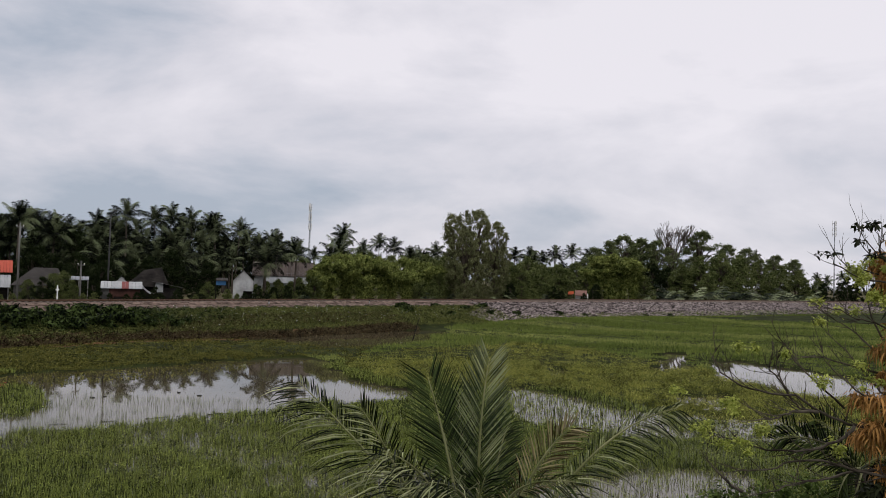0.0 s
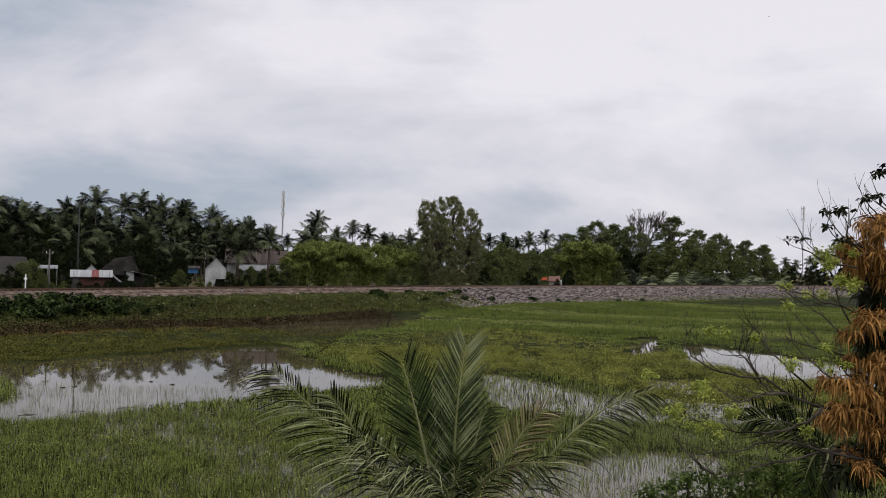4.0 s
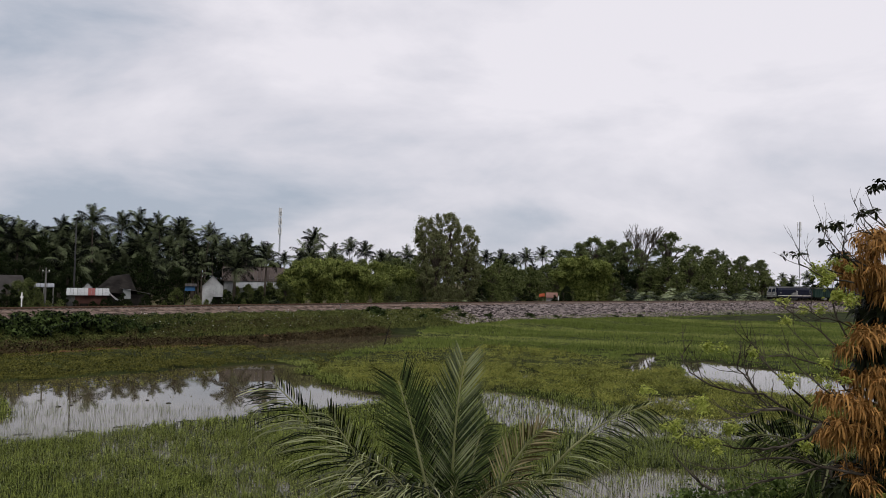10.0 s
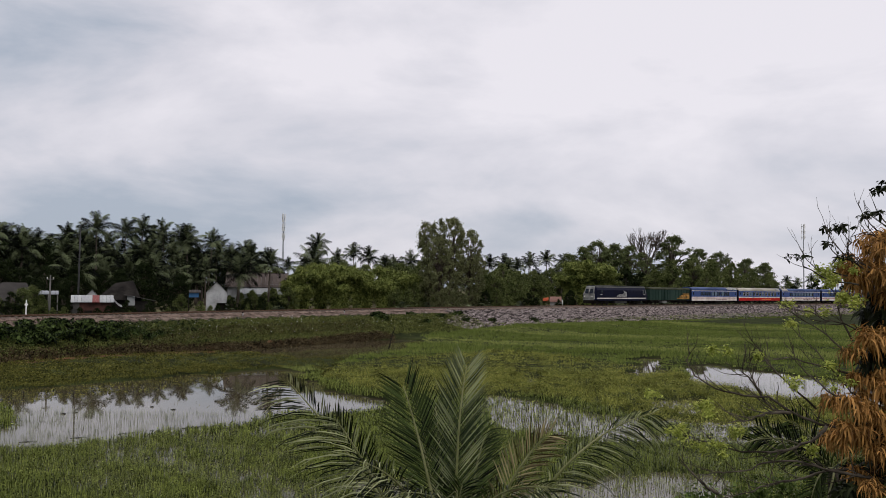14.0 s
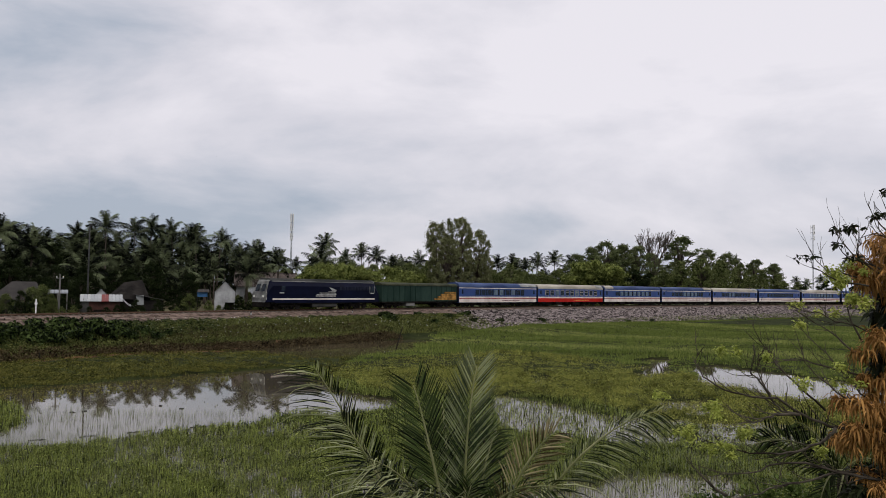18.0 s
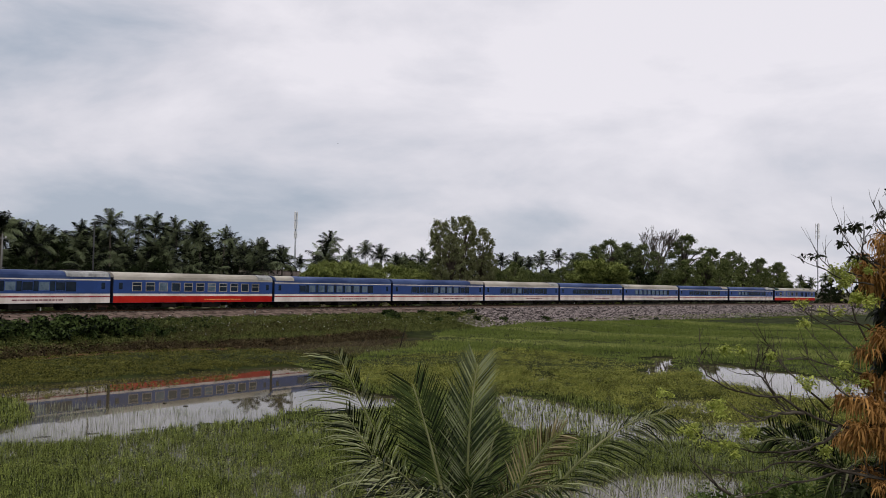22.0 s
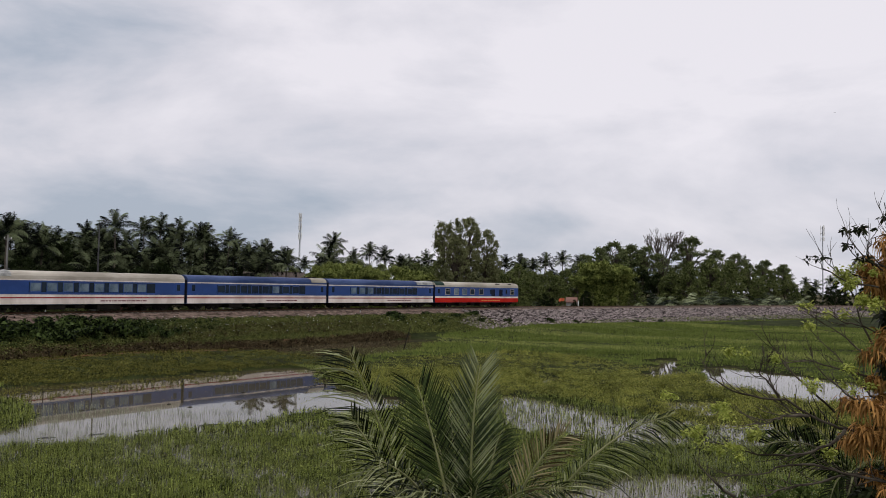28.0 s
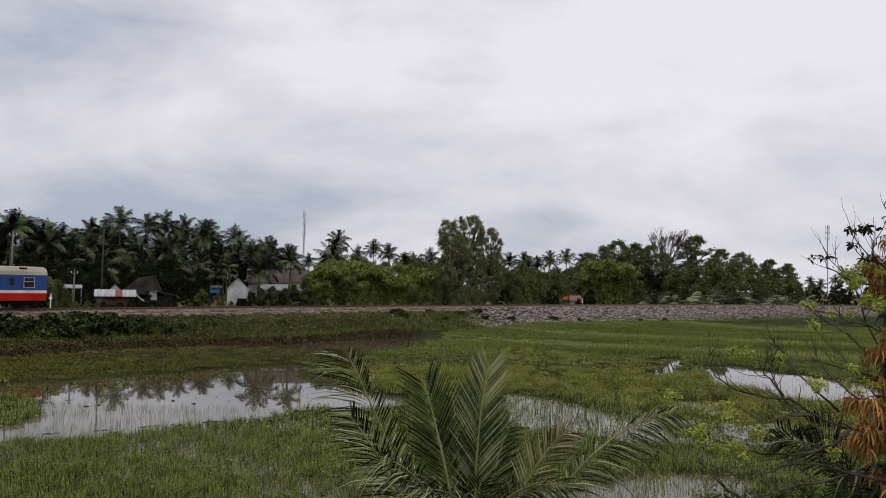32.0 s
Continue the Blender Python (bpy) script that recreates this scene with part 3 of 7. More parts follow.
    if tail:
        for x0, x1 in ((4.3, 5.4), (7.7, 8.4)):
            part("roof_hatch", a_box(x0, x1, -1.22, 1.22, 3.30, 3.74, 0.05), M["under"], root, "dark recessed roof hatch")
        for s in (-1, 1):
            for x in (3.5, 5.5):
                part("side_grille", a_box(x - 0.45, x + 0.45, s * HALF - 0.013, s * HALF + 0.013, 1.75, 2.80), M["gangway"], root)
            window(root, 8.5, zs[0], zs[1], 0.9, s, M["pane"], fm, True)
    bm = bmesh.new()
    for x0, x1, z0 in ((-4.6, -2.8, 0.25), (-1.9, -0.9, 0.35), (0.4, 2.9, 0.22), (3.6, 4.5, 0.4)):
        box(bm, x0, x1, -1.25, 1.25, z0, 0.72, 0.04)
    box(bm, -L, L, -0.25, 0.25, 0.55, 0.76)
    box(bm, -L - 0.25, L + (0.0 if tail else 0.25), -0.1, 0.1, 0.55, 0.72)
    part("underframe", bm, M["under"], root)
    bogies(root, (-7.1, 7.1), (-1.15, 1.15))
    return root


def locomotive():
    root = thing("diesel_locomotive", "navy blue diesel locomotive with a silver slanted cab front", "locomotive", group="passenger train")
    L = 9.75
    prof = [(-1.38, 0.95), (1.38, 0.95), (1.40, 2.9), (1.05, 3.55), (-1.05, 3.55), (-1.40, 2.9)]
    part("body", sweep(bmesh.new(), prof, -L + 0.95, L - 0.95), M["navy"], root)
    part("roof", sweep(bmesh.new(), [(-1.07, 3.52), (1.07, 3.52), (0.8, 3.82), (-0.8, 3.82)], -L + 0.85, L - 0.9), M["loco_roof"], root)
    for s in (-1, 1):
        part("eaves_strip", a_box(-L + 1.0, L - 0.95, min(s * 1.10, s * 1.16), max(s * 1.10, s * 1.16), 3.42, 3.52), M["roof_grey"], root)
    for e, cut in ((-1, 0.95), (1, 0.95)):
        bm = bmesh.new()
        x0 = e * (L - cut)
        a = [bm.verts.new((x0, y, z)) for y, z in prof]
        front = [(-1.25, 0.95), (1.25, 0.95), (1.27, 1.9), (1.0, 3.46), (-1.0, 3.46), (-1.27, 1.9)]
        lean = [0.0, 0.0, 0.04, 0.72, 0.72, 0.04]
        b = [bm.verts.new((e * (L - k * min(1.0, cut)), y, z)) for (y, z), k in zip(front, lean)]
        for k in range(6):
            bm.faces.new((a[k], a[(k + 1) % 6], b[(k + 1) % 6], b[k]) if e > 0 else (a[k], b[k], b[(k + 1) % 6], a[(k + 1) % 6]))
        bm.faces.new(b if e > 0 else b[::-1])
        bmesh.ops.recalc_face_normals(bm, faces=bm.faces)
        bm.faces.ensure_lookup_table()
        c = part("cab", bm, M["navy"], root)
        if e > 0:
            part("cab_brow", a_box(L - 3.0, L - 0.62, -0.99, 0.99, 3.46, 3.66, 0.05), M["silver"], c)
            for y in (-1, 1):
                part("cab_window", a_box(L - 1.9, L - 1.05, min(y * 1.40, y * 1.425), max(y * 1.40, y * 1.425), 2.15, 2.95), M["pane"], c)
                for x in (L - 1.98, L - 1.04):
                    part("window_post", a_box(x, x + 0.07, min(y * 1.40, y * 1.43), max(y * 1.40, y * 1.43), 2.1, 3.0), M["silver"], c)
        if e < 0:
            nose = bmesh.new()
            rim = [nose.verts.new(v) for v in [(-(L + 0.03 - k), y, z) for (y, z), k in zip(front, [0.0, 0.0, 0.04, 0.68, 0.68, 0.04])]]
            nose.faces.new(rim[::-1])
            bmesh.ops.solidify(nose, geom=nose.faces[:], thickness=-0.42)
            bmesh.ops.recalc_face_normals(nose, faces=nose.faces)
            part("cab_front", nose, M["silver"], c, "weathered silver slanted cab front")
            part("cab_brow", a_box(-L + 0.66, -L + 1.5, -0.98, 0.98, 3.44, 3.62, 0.05), M["silver"], c)
            for y in (-1.28, 1.28):
                part("handrail", a_box(-L + 0.12, -L + 0.16, y - 0.02, y + 0.02, 1.2, 2.2), M["lamp_glass"], c)
        if e < 0:
            for y in (-0.5, 0.5):
                w = bmesh.new()
                vs = [w.verts.new(p) for p in ((-L + 0.10, y - 0.4, 2.25), (-L + 0.10, y + 0.4, 2.25), (-L + 0.44, y + 0.36, 3.10), (-L + 0.44, y - 0.36, 3.10))]
                w.faces.new(vs)
                bmesh.ops.solidify(w, geom=w.faces[:], thickness=0.05)
                part("windscreen", w, M["pane"], c)
            for y in (-0.85, 0.85):
                w = bmesh.new()
                bmesh.ops.create_cone(w, cap_ends=True, segments=14, radius1=0.14, radius2=0.14, depth=0.1,
                                      matrix=Matrix.LocRotScale((-L - 0.06, y, 1.65), Euler((0, math.pi / 2, 0)), None))
                part("headlight", w, M["lamp_glass"], c)
            part("pilot", a_box(-L - 0.05, -L + 0.8, -1.2, 1.2, 0.35, 0.95, 0.05), M["under"], root)
    for s in (-1, 1):
        y = s * 1.4
        part("white_stripe", a_box(-L + 0.95, L - 0.95, min(y, y + s * 0.012), max(y, y + s * 0.012), 1.22, 1.42), M["cream"], root, "white stripe along the side")
        part("lower_sill", a_box(-L + 1.3, L - 0.95, min(y, y + s * 0.012), max(y, y + s * 0.012), 0.86, 1.2), M["navy"], root)
        # winged emblem in plain shapes
        bm = bmesh.new()
        for x0, x1, z0, z1 in ((-1.9, 1.5, 1.62, 1.78), (-1.8, 1.6, 1.84, 1.96), (-1.3, 1.6, 2.02, 2.12), (0.2, 1.5, 2.18, 2.30)):
            box(bm, x0, x1, min(y, y + s * 0.012), max(y, y + s * 0.012), z0, z1)
        vs = [bm.verts.new((x, y + s * 0.015, z)) for x, z in ((1.5, 2.25), (1.7, 2.45), (0.3, 2.85), (0.8, 2.40))]
        bm.faces.new(vs if s < 0 else vs[::-1])
        part("emblem", bm, M["silver"], root, "silver winged emblem")
        for x in (-7.4, 8.3):
            bm = bmesh.new()
            box(bm, x - 0.35, x + 0.35, min(y, y + s * 0.012), max(y, y + s * 0.012), 2.0, 2.14)
            part("number_bar", bm, M["silver"], root)
        for x in (-7.2,):
            part("cab_window", a_box(x - 0.3, x + 0.3, min(y, y + s * 0.014), max(y, y + s * 0.014), 2.3, 2.9), M["pane"], root)
        for i in range(9):
            x = 2.2 + i * 0.62
            part("vent_grille", a_box(x, x + 0.5, min(y, y + s * 0.012), max(y, y + s * 0.012), 2.45, 2.9), M["gangway"], root)
    bm = bmesh.new()
    box(bm, -2.3, 2.0, -1.2, 1.2, 0.28, 0.93, 0.1)
    part("fuel_tank", bm, M["loco_roof"], root, "dark grey fuel tank under the frame")
    part("frame", a_box(-L + 0.9, L, -1.25, 1.25, 0.72, 0.95), M["under"], root)
    bogies(root, (-5.9, 5.9), (-1.7, 0.0, 1.7))
    return root


def goods_van():
    root = thing("goods_van", "dark green covered goods van with ribbed sides", "goods wagon", group="passenger train")
    L = 8.15
    part("body", a_box(-L, L, -1.32, 1.32, 0.95, 3.25), M["van"], root)
    part("roof", sweep(bmesh.new(), roof_profile(1.42, 3.2, 3.62, 7), -L - 0.05, L + 0.05), M["van_roof"], root, "pale green arched roof")
    for s in (-1, 1):
        for i in range(15):
            x = -L + 0.1 + i * (2 * L - 0.2) / 14
            if -1.3 < x < 1.3:
                continue
            part("rib", a_box(x - 0.05, x + 0.05, min(s * 1.32, s * 1.39), max(s * 1.32, s * 1.39), 0.95, 3.18), M["van"], root)
        part("sliding_door", a_box(-1.25, 1.25, min(s * 1.32, s * 1.41), max(s * 1.32, s * 1.41), 0.98, 3.05), M["van"], root)
        bm = bmesh.new()
        for k in range(4):
            z = 1.15 + 0.32 * k
            box(bm, 2.9 + 0.75 * k, L - 0.25, min(s * 1.32, s * 1.40), max(s * 1.32, s * 1.40), z, z + 0.25)
        part("paint_patch", bm, M["graffiti"], root, "faded orange-brown paint marks")
        part("sole_bar", a_box(-L, L, min(s * 1.15, s * 1.36), max(s * 1.15, s * 1.36), 0.78, 0.95), M["under"], root)
    part("tank_box", a_box(-3.0, -1.2, -1.2, 1.2, 0.3, 0.78, 0.05), M["roof_grey"], root)
    part("frame", a_box(-L - 0.3, L + 0.3, -0.3, 0.3, 0.55, 0.78), M["under"], root)
    bogies(root, (-5.6, 5.6), (-0.95, 0.95))
    return root


M["van_roof"] = material("van_roof", (0.020, 0.024, 0.015), (0.055, 0.058, 0.036), 0.5, 0.7)
W = 10.35
LOCO_L, VAN_L, TAIL_L = 19.9, 16.8, 20.9
BLUE_LABEL = "blue and cream passenger coach with a %s roof"
TRAIN = [(locomotive(), LOCO_L / 2), (goods_van(), LOCO_L + VAN_L / 2)]


def make_coaches():
    start = LOCO_L + VAN_L
    specs = [("roof_blue", (5.6, 10.0), (3, 4, 6), "silver"), ("red", None, (), None), ("roof_blue", (-10.0, -7.2), (1, 2, 3, 4, 5, 6, 7), "roof_cream"),
             ("roof_blue", (7.0, 10.1), (3, 4, 5, 6), "roof_cream"), ("roof_cream", (7.6, 10.1), (2, 3), "silver"), ("roof_blue", None, (), None),
             ("roof_cream", (-10.1, -8.0), (0, 1, 2, 3, 4, 5, 6, 7), "silver"), ("roof_blue", (7.6, 10.1), (5,), "roof_cream"), ("roof_blue", (6.6, 10.1), (0, 1, 2), "silver")]
    for i, (roof, patch, lit, pm) in enumerate(specs):
        if roof == "red":
            ob = coach("passenger_coach", "red and blue passenger coach with a cream roof", "roof_cream", "red", (8.0, 10.0), (2, 6), patch_mat="silver")
        else:
            ob = coach("passenger_coach", BLUE_LABEL % ("cream" if roof == "roof_cream" else "blue-grey"), roof, "blue", patch, lit, patch_mat=pm)
        TRAIN.append((ob, start + 20.7 * (i + 0.5)))
    ob = coach("passenger_coach", "red and blue rear coach with a cream roof", "roof_cream", "red", (-10.1, -8.2), (1, 2), tail=True, patch_mat="van")
    TRAIN.append((ob, start + 20.7 * 9 + 10.35))


make_coaches()


# ---- plants beyond the railway ----
FAR_Z = 2.27


def frond_mesh(length, droop, pairs, width, seed, twist=0.0, leaf=0.17, hang=0.35):
    """A feathered palm frond along +x, its stem arching over."""
    rng = np.random.default_rng(seed)
    s = np.linspace(0, 1, 12)
    ang = radians(40) - droop * s ** 1.6
    dx, dz = np.cos(ang), np.sin(ang)
    px = np.concatenate([[0], np.cumsum(dx[:-1])]) * length / 11
    pz = np.concatenate([[0], np.cumsum(dz[:-1])]) * length / 11
    v, f3, f4 = [], [], []
    r = 0.035 * length / 3.5 * (1.15 - s)
    for i in range(12):
        for oy, oz in ((-1, 0), (0, -1), (1, 0), (0, 0.8)):
            v.append((px[i], oy * r[i], pz[i] + oz * r[i]))
    for i in range(11):
        for k in range(4):
            f4.append((4 * i + k, 4 * i + (k + 1) % 4, 4 * i + 4 + (k + 1) % 4, 4 * i + 4 + k))
    for i in range(pairs):
        t = 0.12 + 0.87 * (i + rng.uniform(-0.25, 0.25)) / pairs
        x, z, a = np.interp(t, s, px), np.interp(t, s, pz), np.interp(t, s, ang)
        ll = length * leaf * (0.55 + 1.25 * math.sin(math.pi * min(1, 0.12 + t * 0.86)) ** 0.8) * rng.uniform(0.85, 1.1) * (0.55 if t > 0.93 else 1)
        for side in (-1, 1):
            fw = 0.55 + 0.5 * t + rng.uniform(-0.1, 0.1)
            dirx, diry, dirz = fw * math.cos(a), side, fw * math.sin(a) + twist * side - hang * rng.uniform(0.5, 1.4)
            n = math.sqrt(dirx ** 2 + diry ** 2 + dirz ** 2)
            dirx, diry, dirz = dirx / n * ll, diry / n * ll, dirz / n * ll
            b = len(v)
            w = width
            v += [(x - w * math.cos(a), 0, z - w * math.sin(a)), (x + w * math.cos(a), 0, z + w * math.sin(a)),
                  (x + dirx * 0.55 + w, diry * 0.55, z + dirz * 0.5), (x + dirx * 0.55 - w, diry * 0.55, z + dirz * 0.5),
                  (x + dirx, diry, z + dirz - ll * 0.22 * rng.uniform(0.4, 1.5))]
            f4.append((b, b + 1, b + 2, b + 3))
            f3.append((b + 3, b + 2, b + 4))
    return raw_mesh("frond", v, f3, f4)


def palm_template(h, seed, fronds, length, lean):
    rng = random.Random(seed)
    root = thing("coconut_palm", "tall coconut palm with a slim grey trunk", "palm tree", group="coconut grove")
    ax, ay = rng.uniform(-lean, lean), rng.uniform(-lean, lean)
    pts = [(ax * (k / 7) ** 2, ay * (k / 7) ** 1.6, h * k / 7 - (0.3 if k == 0 else 0)) for k in range(8)]
    part("trunk", tube(bmesh.new(), pts, [0.26, 0.20, 0.18, 0.17, 0.16, 0.15, 0.14, 0.15]), M["bark"], root)
    top = pts[-1]
    for i in range(fronds):
        me = FRONDS[(i * 2 + seed) % len(FRONDS)]
        el = 74 - 138 * (i / fronds) ** 0.85 + rng.uniform(-8, 8)
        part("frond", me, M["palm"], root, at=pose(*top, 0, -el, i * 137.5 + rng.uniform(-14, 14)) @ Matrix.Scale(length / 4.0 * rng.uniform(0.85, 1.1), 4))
    return root


FRONDS = [frond_mesh(4.0, radians(a), 30, 0.036, i, hang=g, leaf=0.16) for i, (a, g) in enumerate(((45, 0.6), (75, 0.9), (105, 1.1), (60, 0.7)))]
PALM_KINDS = {}


def place_palms(rows, seed, fronds=27, crown=1.0):
    """Each palm is a copy of the kind whose height comes nearest."""
    rng = random.Random(seed)
    for x, y, h in rows:
        hh = max(1.6, h - 3.7 * crown)
        size = min((2.2, 4.5, 8.0, 12.0, 16.0, 20.0), key=lambda c: abs(math.log(c / hh)))
        kinds = PALM_KINDS.setdefault((size, crown), [])
        m = pose(x, y, FAR_Z, 0, 0, rng.uniform(0, 360))
        if len(kinds) < 3:
            ob = palm_template(size, len(kinds) + int(size * 10), fronds, (3.2 + 0.25 * len(kinds) + 0.06 * size) * crown, 0.08 * size)
            kinds.append(ob)
            ob.matrix_basis = m
        else:
            ob = copy_thing(kinds[rng.randrange(3)], m)
        ob.scale = (hh / size,) * 3


place_palms([(-101.5, 183.1, 18.3), (-97.4, 188.2, 16.9), (-93.7, 192.7, 15.6), (-90.8, 196.1, 15.9), (-70.6, 165.7, 18.6), (-71.7, 183.0, 18.7), (-70.5, 189.1, 20.0), (-65.8, 193.1, 19.4), (-58.7, 187.4, 17.4), (-54.8, 190.4, 17.6), (-48.7, 160.7, 10.3), (-51.6, 197.0, 14.6), (-49.5, 205.2, 15.7), (-100.9, 188.7, 17.5), (-96.8, 193.6, 16.1), (-79.4, 178.6, 15.4), (-70.3, 197.0, 18.0), (-65.3, 199.6, 18.9)] + [(-75.2, 183.6, 15.5), (-71.8, 179.9, 12.8), (-73.8, 193.0, 15.5), (-67.8, 187.7, 14.6), (-70.5, 202.8, 16.9), (-62.8, 190.4, 14.2), (-64.9, 203.1, 16.4), (-58.4, 195.4, 14.6), (-55.9, 201.2, 14.3), (-56.1, 206.9, 16.1), (-79.5, 183.2, 14.7), (-84.7, 186.3, 13.5), (-66.7, 176.6, 10.9), (-64.8, 185.0, 11.3), (-59.6, 184.9, 11.4), (-56.5, 191.5, 11.8), (-70.0, 172.7, 10.0), (-52.0, 202.5, 12.4), (-91.4, 184.4, 12.6), (-95.9, 182.1, 13.0)], 1)
place_palms([(-40.8, 191.0, 13.7), (-35.9, 234.0, 19.1), (-34.6, 266.1, 15.8), (-28.9, 262.0, 18.2), (-24.5, 262.0, 16.9), (-20.7, 289.9, 15.2), (-18.4, 312.0, 14.3), (-11.4, 287.5, 16.5), (-53.4, 280.0, 14.0), (-51.4, 302.5, 15.4), (-56.1, 244.9, 12.6), (17.3, 312.1, 16.9), (23.5, 304.2, 16.7), (30.7, 294.6, 16.9), (36.6, 287.8, 17.9), (52.2, 349.1, 19.1), (30.9, 341.9, 16.9), (45.3, 325.2, 14.6)], 2)
place_palms([(63.1, 297.3, 17.7), (67.3, 341.5, 17.9), (132.6, 384.6, 21.8), (139.1, 378.0, 16.9), (165.7, 420.9, 18.0), (176.0, 417.4, 13.5), (179.1, 411.1, 11.5), (203.2, 448.3, 14.5), (218.7, 464.7, 17.6), (241.7, 491.8, 20.4), (248.5, 478.4, 18.6)], 3)
place_palms([(-56.2, 167.4, 7.8), (-60.5, 155.9, 9.0), (-68.0, 149.9, 8.5), (-72.8, 147.0, 8.3), (-73.2, 140.0, 7.6), (-68.2, 165.5, 7.4), (29.2, 254.1, 9.5), (38.2, 269.6, 9.1), (24.6, 260.6, 8.6), (67.4, 280.4, 10.9), (73.9, 282.9, 9.1)], 4)


def fill_grove():
    """Lower palms standing thick between the tall ones."""
    rng = random.Random(31)
    rows = []
    for i in range(74):
        q, d = rng.uniform(-6, 66), rng.uniform(48, 105)
        x, y = track(q)
        h = track_heading(q)
        rows.append((x - d * math.sin(h), y + d * math.cos(h), (0.135 * (75 + d) - 8.6) * rng.uniform(0.7, 1.12) + 0.03 * max(q, 0)))
    for i in range(26):
        q, d = rng.uniform(62, 230), rng.uniform(45, 110)
        x, y = track(q)
        h = track_heading(q)
        rows.append((x - d * math.sin(h), y + d * math.cos(h), rng.uniform(8.5, 13.5)))
    place_palms(rows, 32)


fill_grove()
place_palms([(-72.1, 128.0, 15.1), (-68.5, 132.0, 12.9), (-78.5, 135.0, 13.5)], 35)
place_palms([(-23.4, 109.5, 9.6), (-26.8, 106.8, 8.3)], 33, 26, 0.8)


def leaf_cloud(clumps, per, size, seed, flat=0.0, long=1.0):
    """Many small leaves gathered in clumps (x, y, z, radius, height)."""
    rng = np.random.default_rng(seed)
    c = np.asarray(clumps, float)
    n = len(c) * per
    k = np.repeat(np.arange(len(c)), per)
    d = rng.normal(size=(n, 3))
    d /= np.linalg.norm(d, axis=1, keepdims=True)
    r = np.abs(rng.normal(0.6, 0.5, (n, 1)))
    p = c[k, :3] + d * r * np.stack([c[k, 3], c[k, 3], c[k, 4]], 1)
    u = rng.normal(size=(n, 3)) + d * 0.3
    u[:, 2] -= 0.5
    u /= np.linalg.norm(u, axis=1, keepdims=True)
    w = np.cross(u, rng.normal(size=(n, 3)) + d)
    w /= np.linalg.norm(w, axis=1, keepdims=True) + 1e-6
    s = size * rng.uniform(0.6, 1.3, (n, 1))
    v = np.stack([p - u * s * long, p + w * s * 0.55, p + u * s * long, p - w * s * 0.55], 1)
    return raw_mesh("leaves", v, None, np.arange(4 * n).reshape(-1, 4))


def crown_clumps(rng, h, radius, base, n, shape="round"):
    """Clump centres scattered through a crown, with an uneven outline."""
    out = []
    lobes = [(rng.uniform(0, 2 * math.pi), rng.uniform(0.78, 1.12)) for _ in range(5)]
    for i in range(n):
        t = rng.uniform(0, 1)
        a = rng.uniform(0, 2 * math.pi)
        uneven = sum(g * max(0.0, math.cos(a - b + t)) for b, g in lobes) / 1.6
        full = math.sqrt(rng.uniform(0.08, 1.0)) * (0.55 + 0.45 * min(1.15, uneven))
        z, cr, tall = base + (h - base) * t, radius * rng.uniform(0.10, 0.22), rng.uniform(0.6, 0.95)
        if shape == "round":
            r = radius * math.sqrt(max(0.05, 1 - (2 * t - 0.9) ** 2)) * full
        elif shape == "arch":
            r = radius * (1 - t ** 2.2) ** 0.6 * full
        elif shape == "plume":
            # canes that bow outwards: their plumes nod at many heights
            k, a = rng.randrange(11), 0.0
            a = k * 2.4 + rng.uniform(-0.25, 0.25)
            reach, top = radius * (0.35 + 0.65 * ((k * 0.618) % 1)), h * (0.72 + 0.28 * ((k * 0.382 + 0.3) % 1))
            r, z = reach * t ** 1.5 * rng.uniform(0.8, 1.15), base + (top - base) * (1 - (1 - t) ** 1.6) - (0.10 * top if t > 0.9 else 0)
            cr, tall = radius * rng.uniform(0.10, 0.19), rng.uniform(0.5, 0.9)
        else:
            # a tall loose crown, widest at three quarters, with wisps down to the ground
            r = radius * (0.72 + 0.28 * t / 0.75 if t < 0.75 else math.sqrt(max(0.04, 1 - ((t - 0.75) / 0.27) ** 2))) * full
            cr, tall = radius * rng.uniform(0.08, 0.17), rng.uniform(0.8, 1.5)
        out.append((r * math.cos(a), r * math.sin(a), z - cr * 0.4, cr, cr * tall))
    return out


def tree_template(name, label, category, group, h, radius, base, n, per, size, mat, seed, shape="round", long=1.0, trunk=0.16):
    rng = random.Random(seed)
    root = thing(name, label, category, group=group)
    clumps = crown_clumps(rng, h, radius, base, n, shape)
    bm = bmesh.new()
    tube(bm, [(0, 0, -0.3), (0.1, 0, h * 0.3), (0.2, 0.1, h * 0.6), (0.1, 0.2, h * 0.85)], [trunk, trunk * 0.8, trunk * 0.5, trunk * 0.2])
    for c in clumps[::3]:
        z = max(0.5, min(c[2] - 0.6, h * 0.6))
        tube(bm, [(0.1, 0, z * 0.75), (c[0] * 0.5, c[1] * 0.5, (z + c[2]) / 2), (c[0] * 0.95, c[1] * 0.95, c[2])], [trunk * 0.45, trunk * 0.3, 0.02], 5)
    part("trunk", bm, M["bark"], root)
    part("crown", leaf_cloud(clumps, per, size, seed, long=long), M[mat], root)
    return root


def scatter(kinds, rows, seed, href, zoff=0.0, wide=1.0):
    rng = random.Random(seed)
    for i, (x, y, h) in enumerate(rows):
        ob = kinds[i % len(kinds)]
        m = pose(x, y, FAR_Z + zoff, 0, 0, rng.uniform(0, 360))
        s = h / href
        if i >= len(kinds):
            ob = copy_thing(ob, m)
        else:
            ob.matrix_basis = m
        ob.scale = (s * wide, s * wide, s)


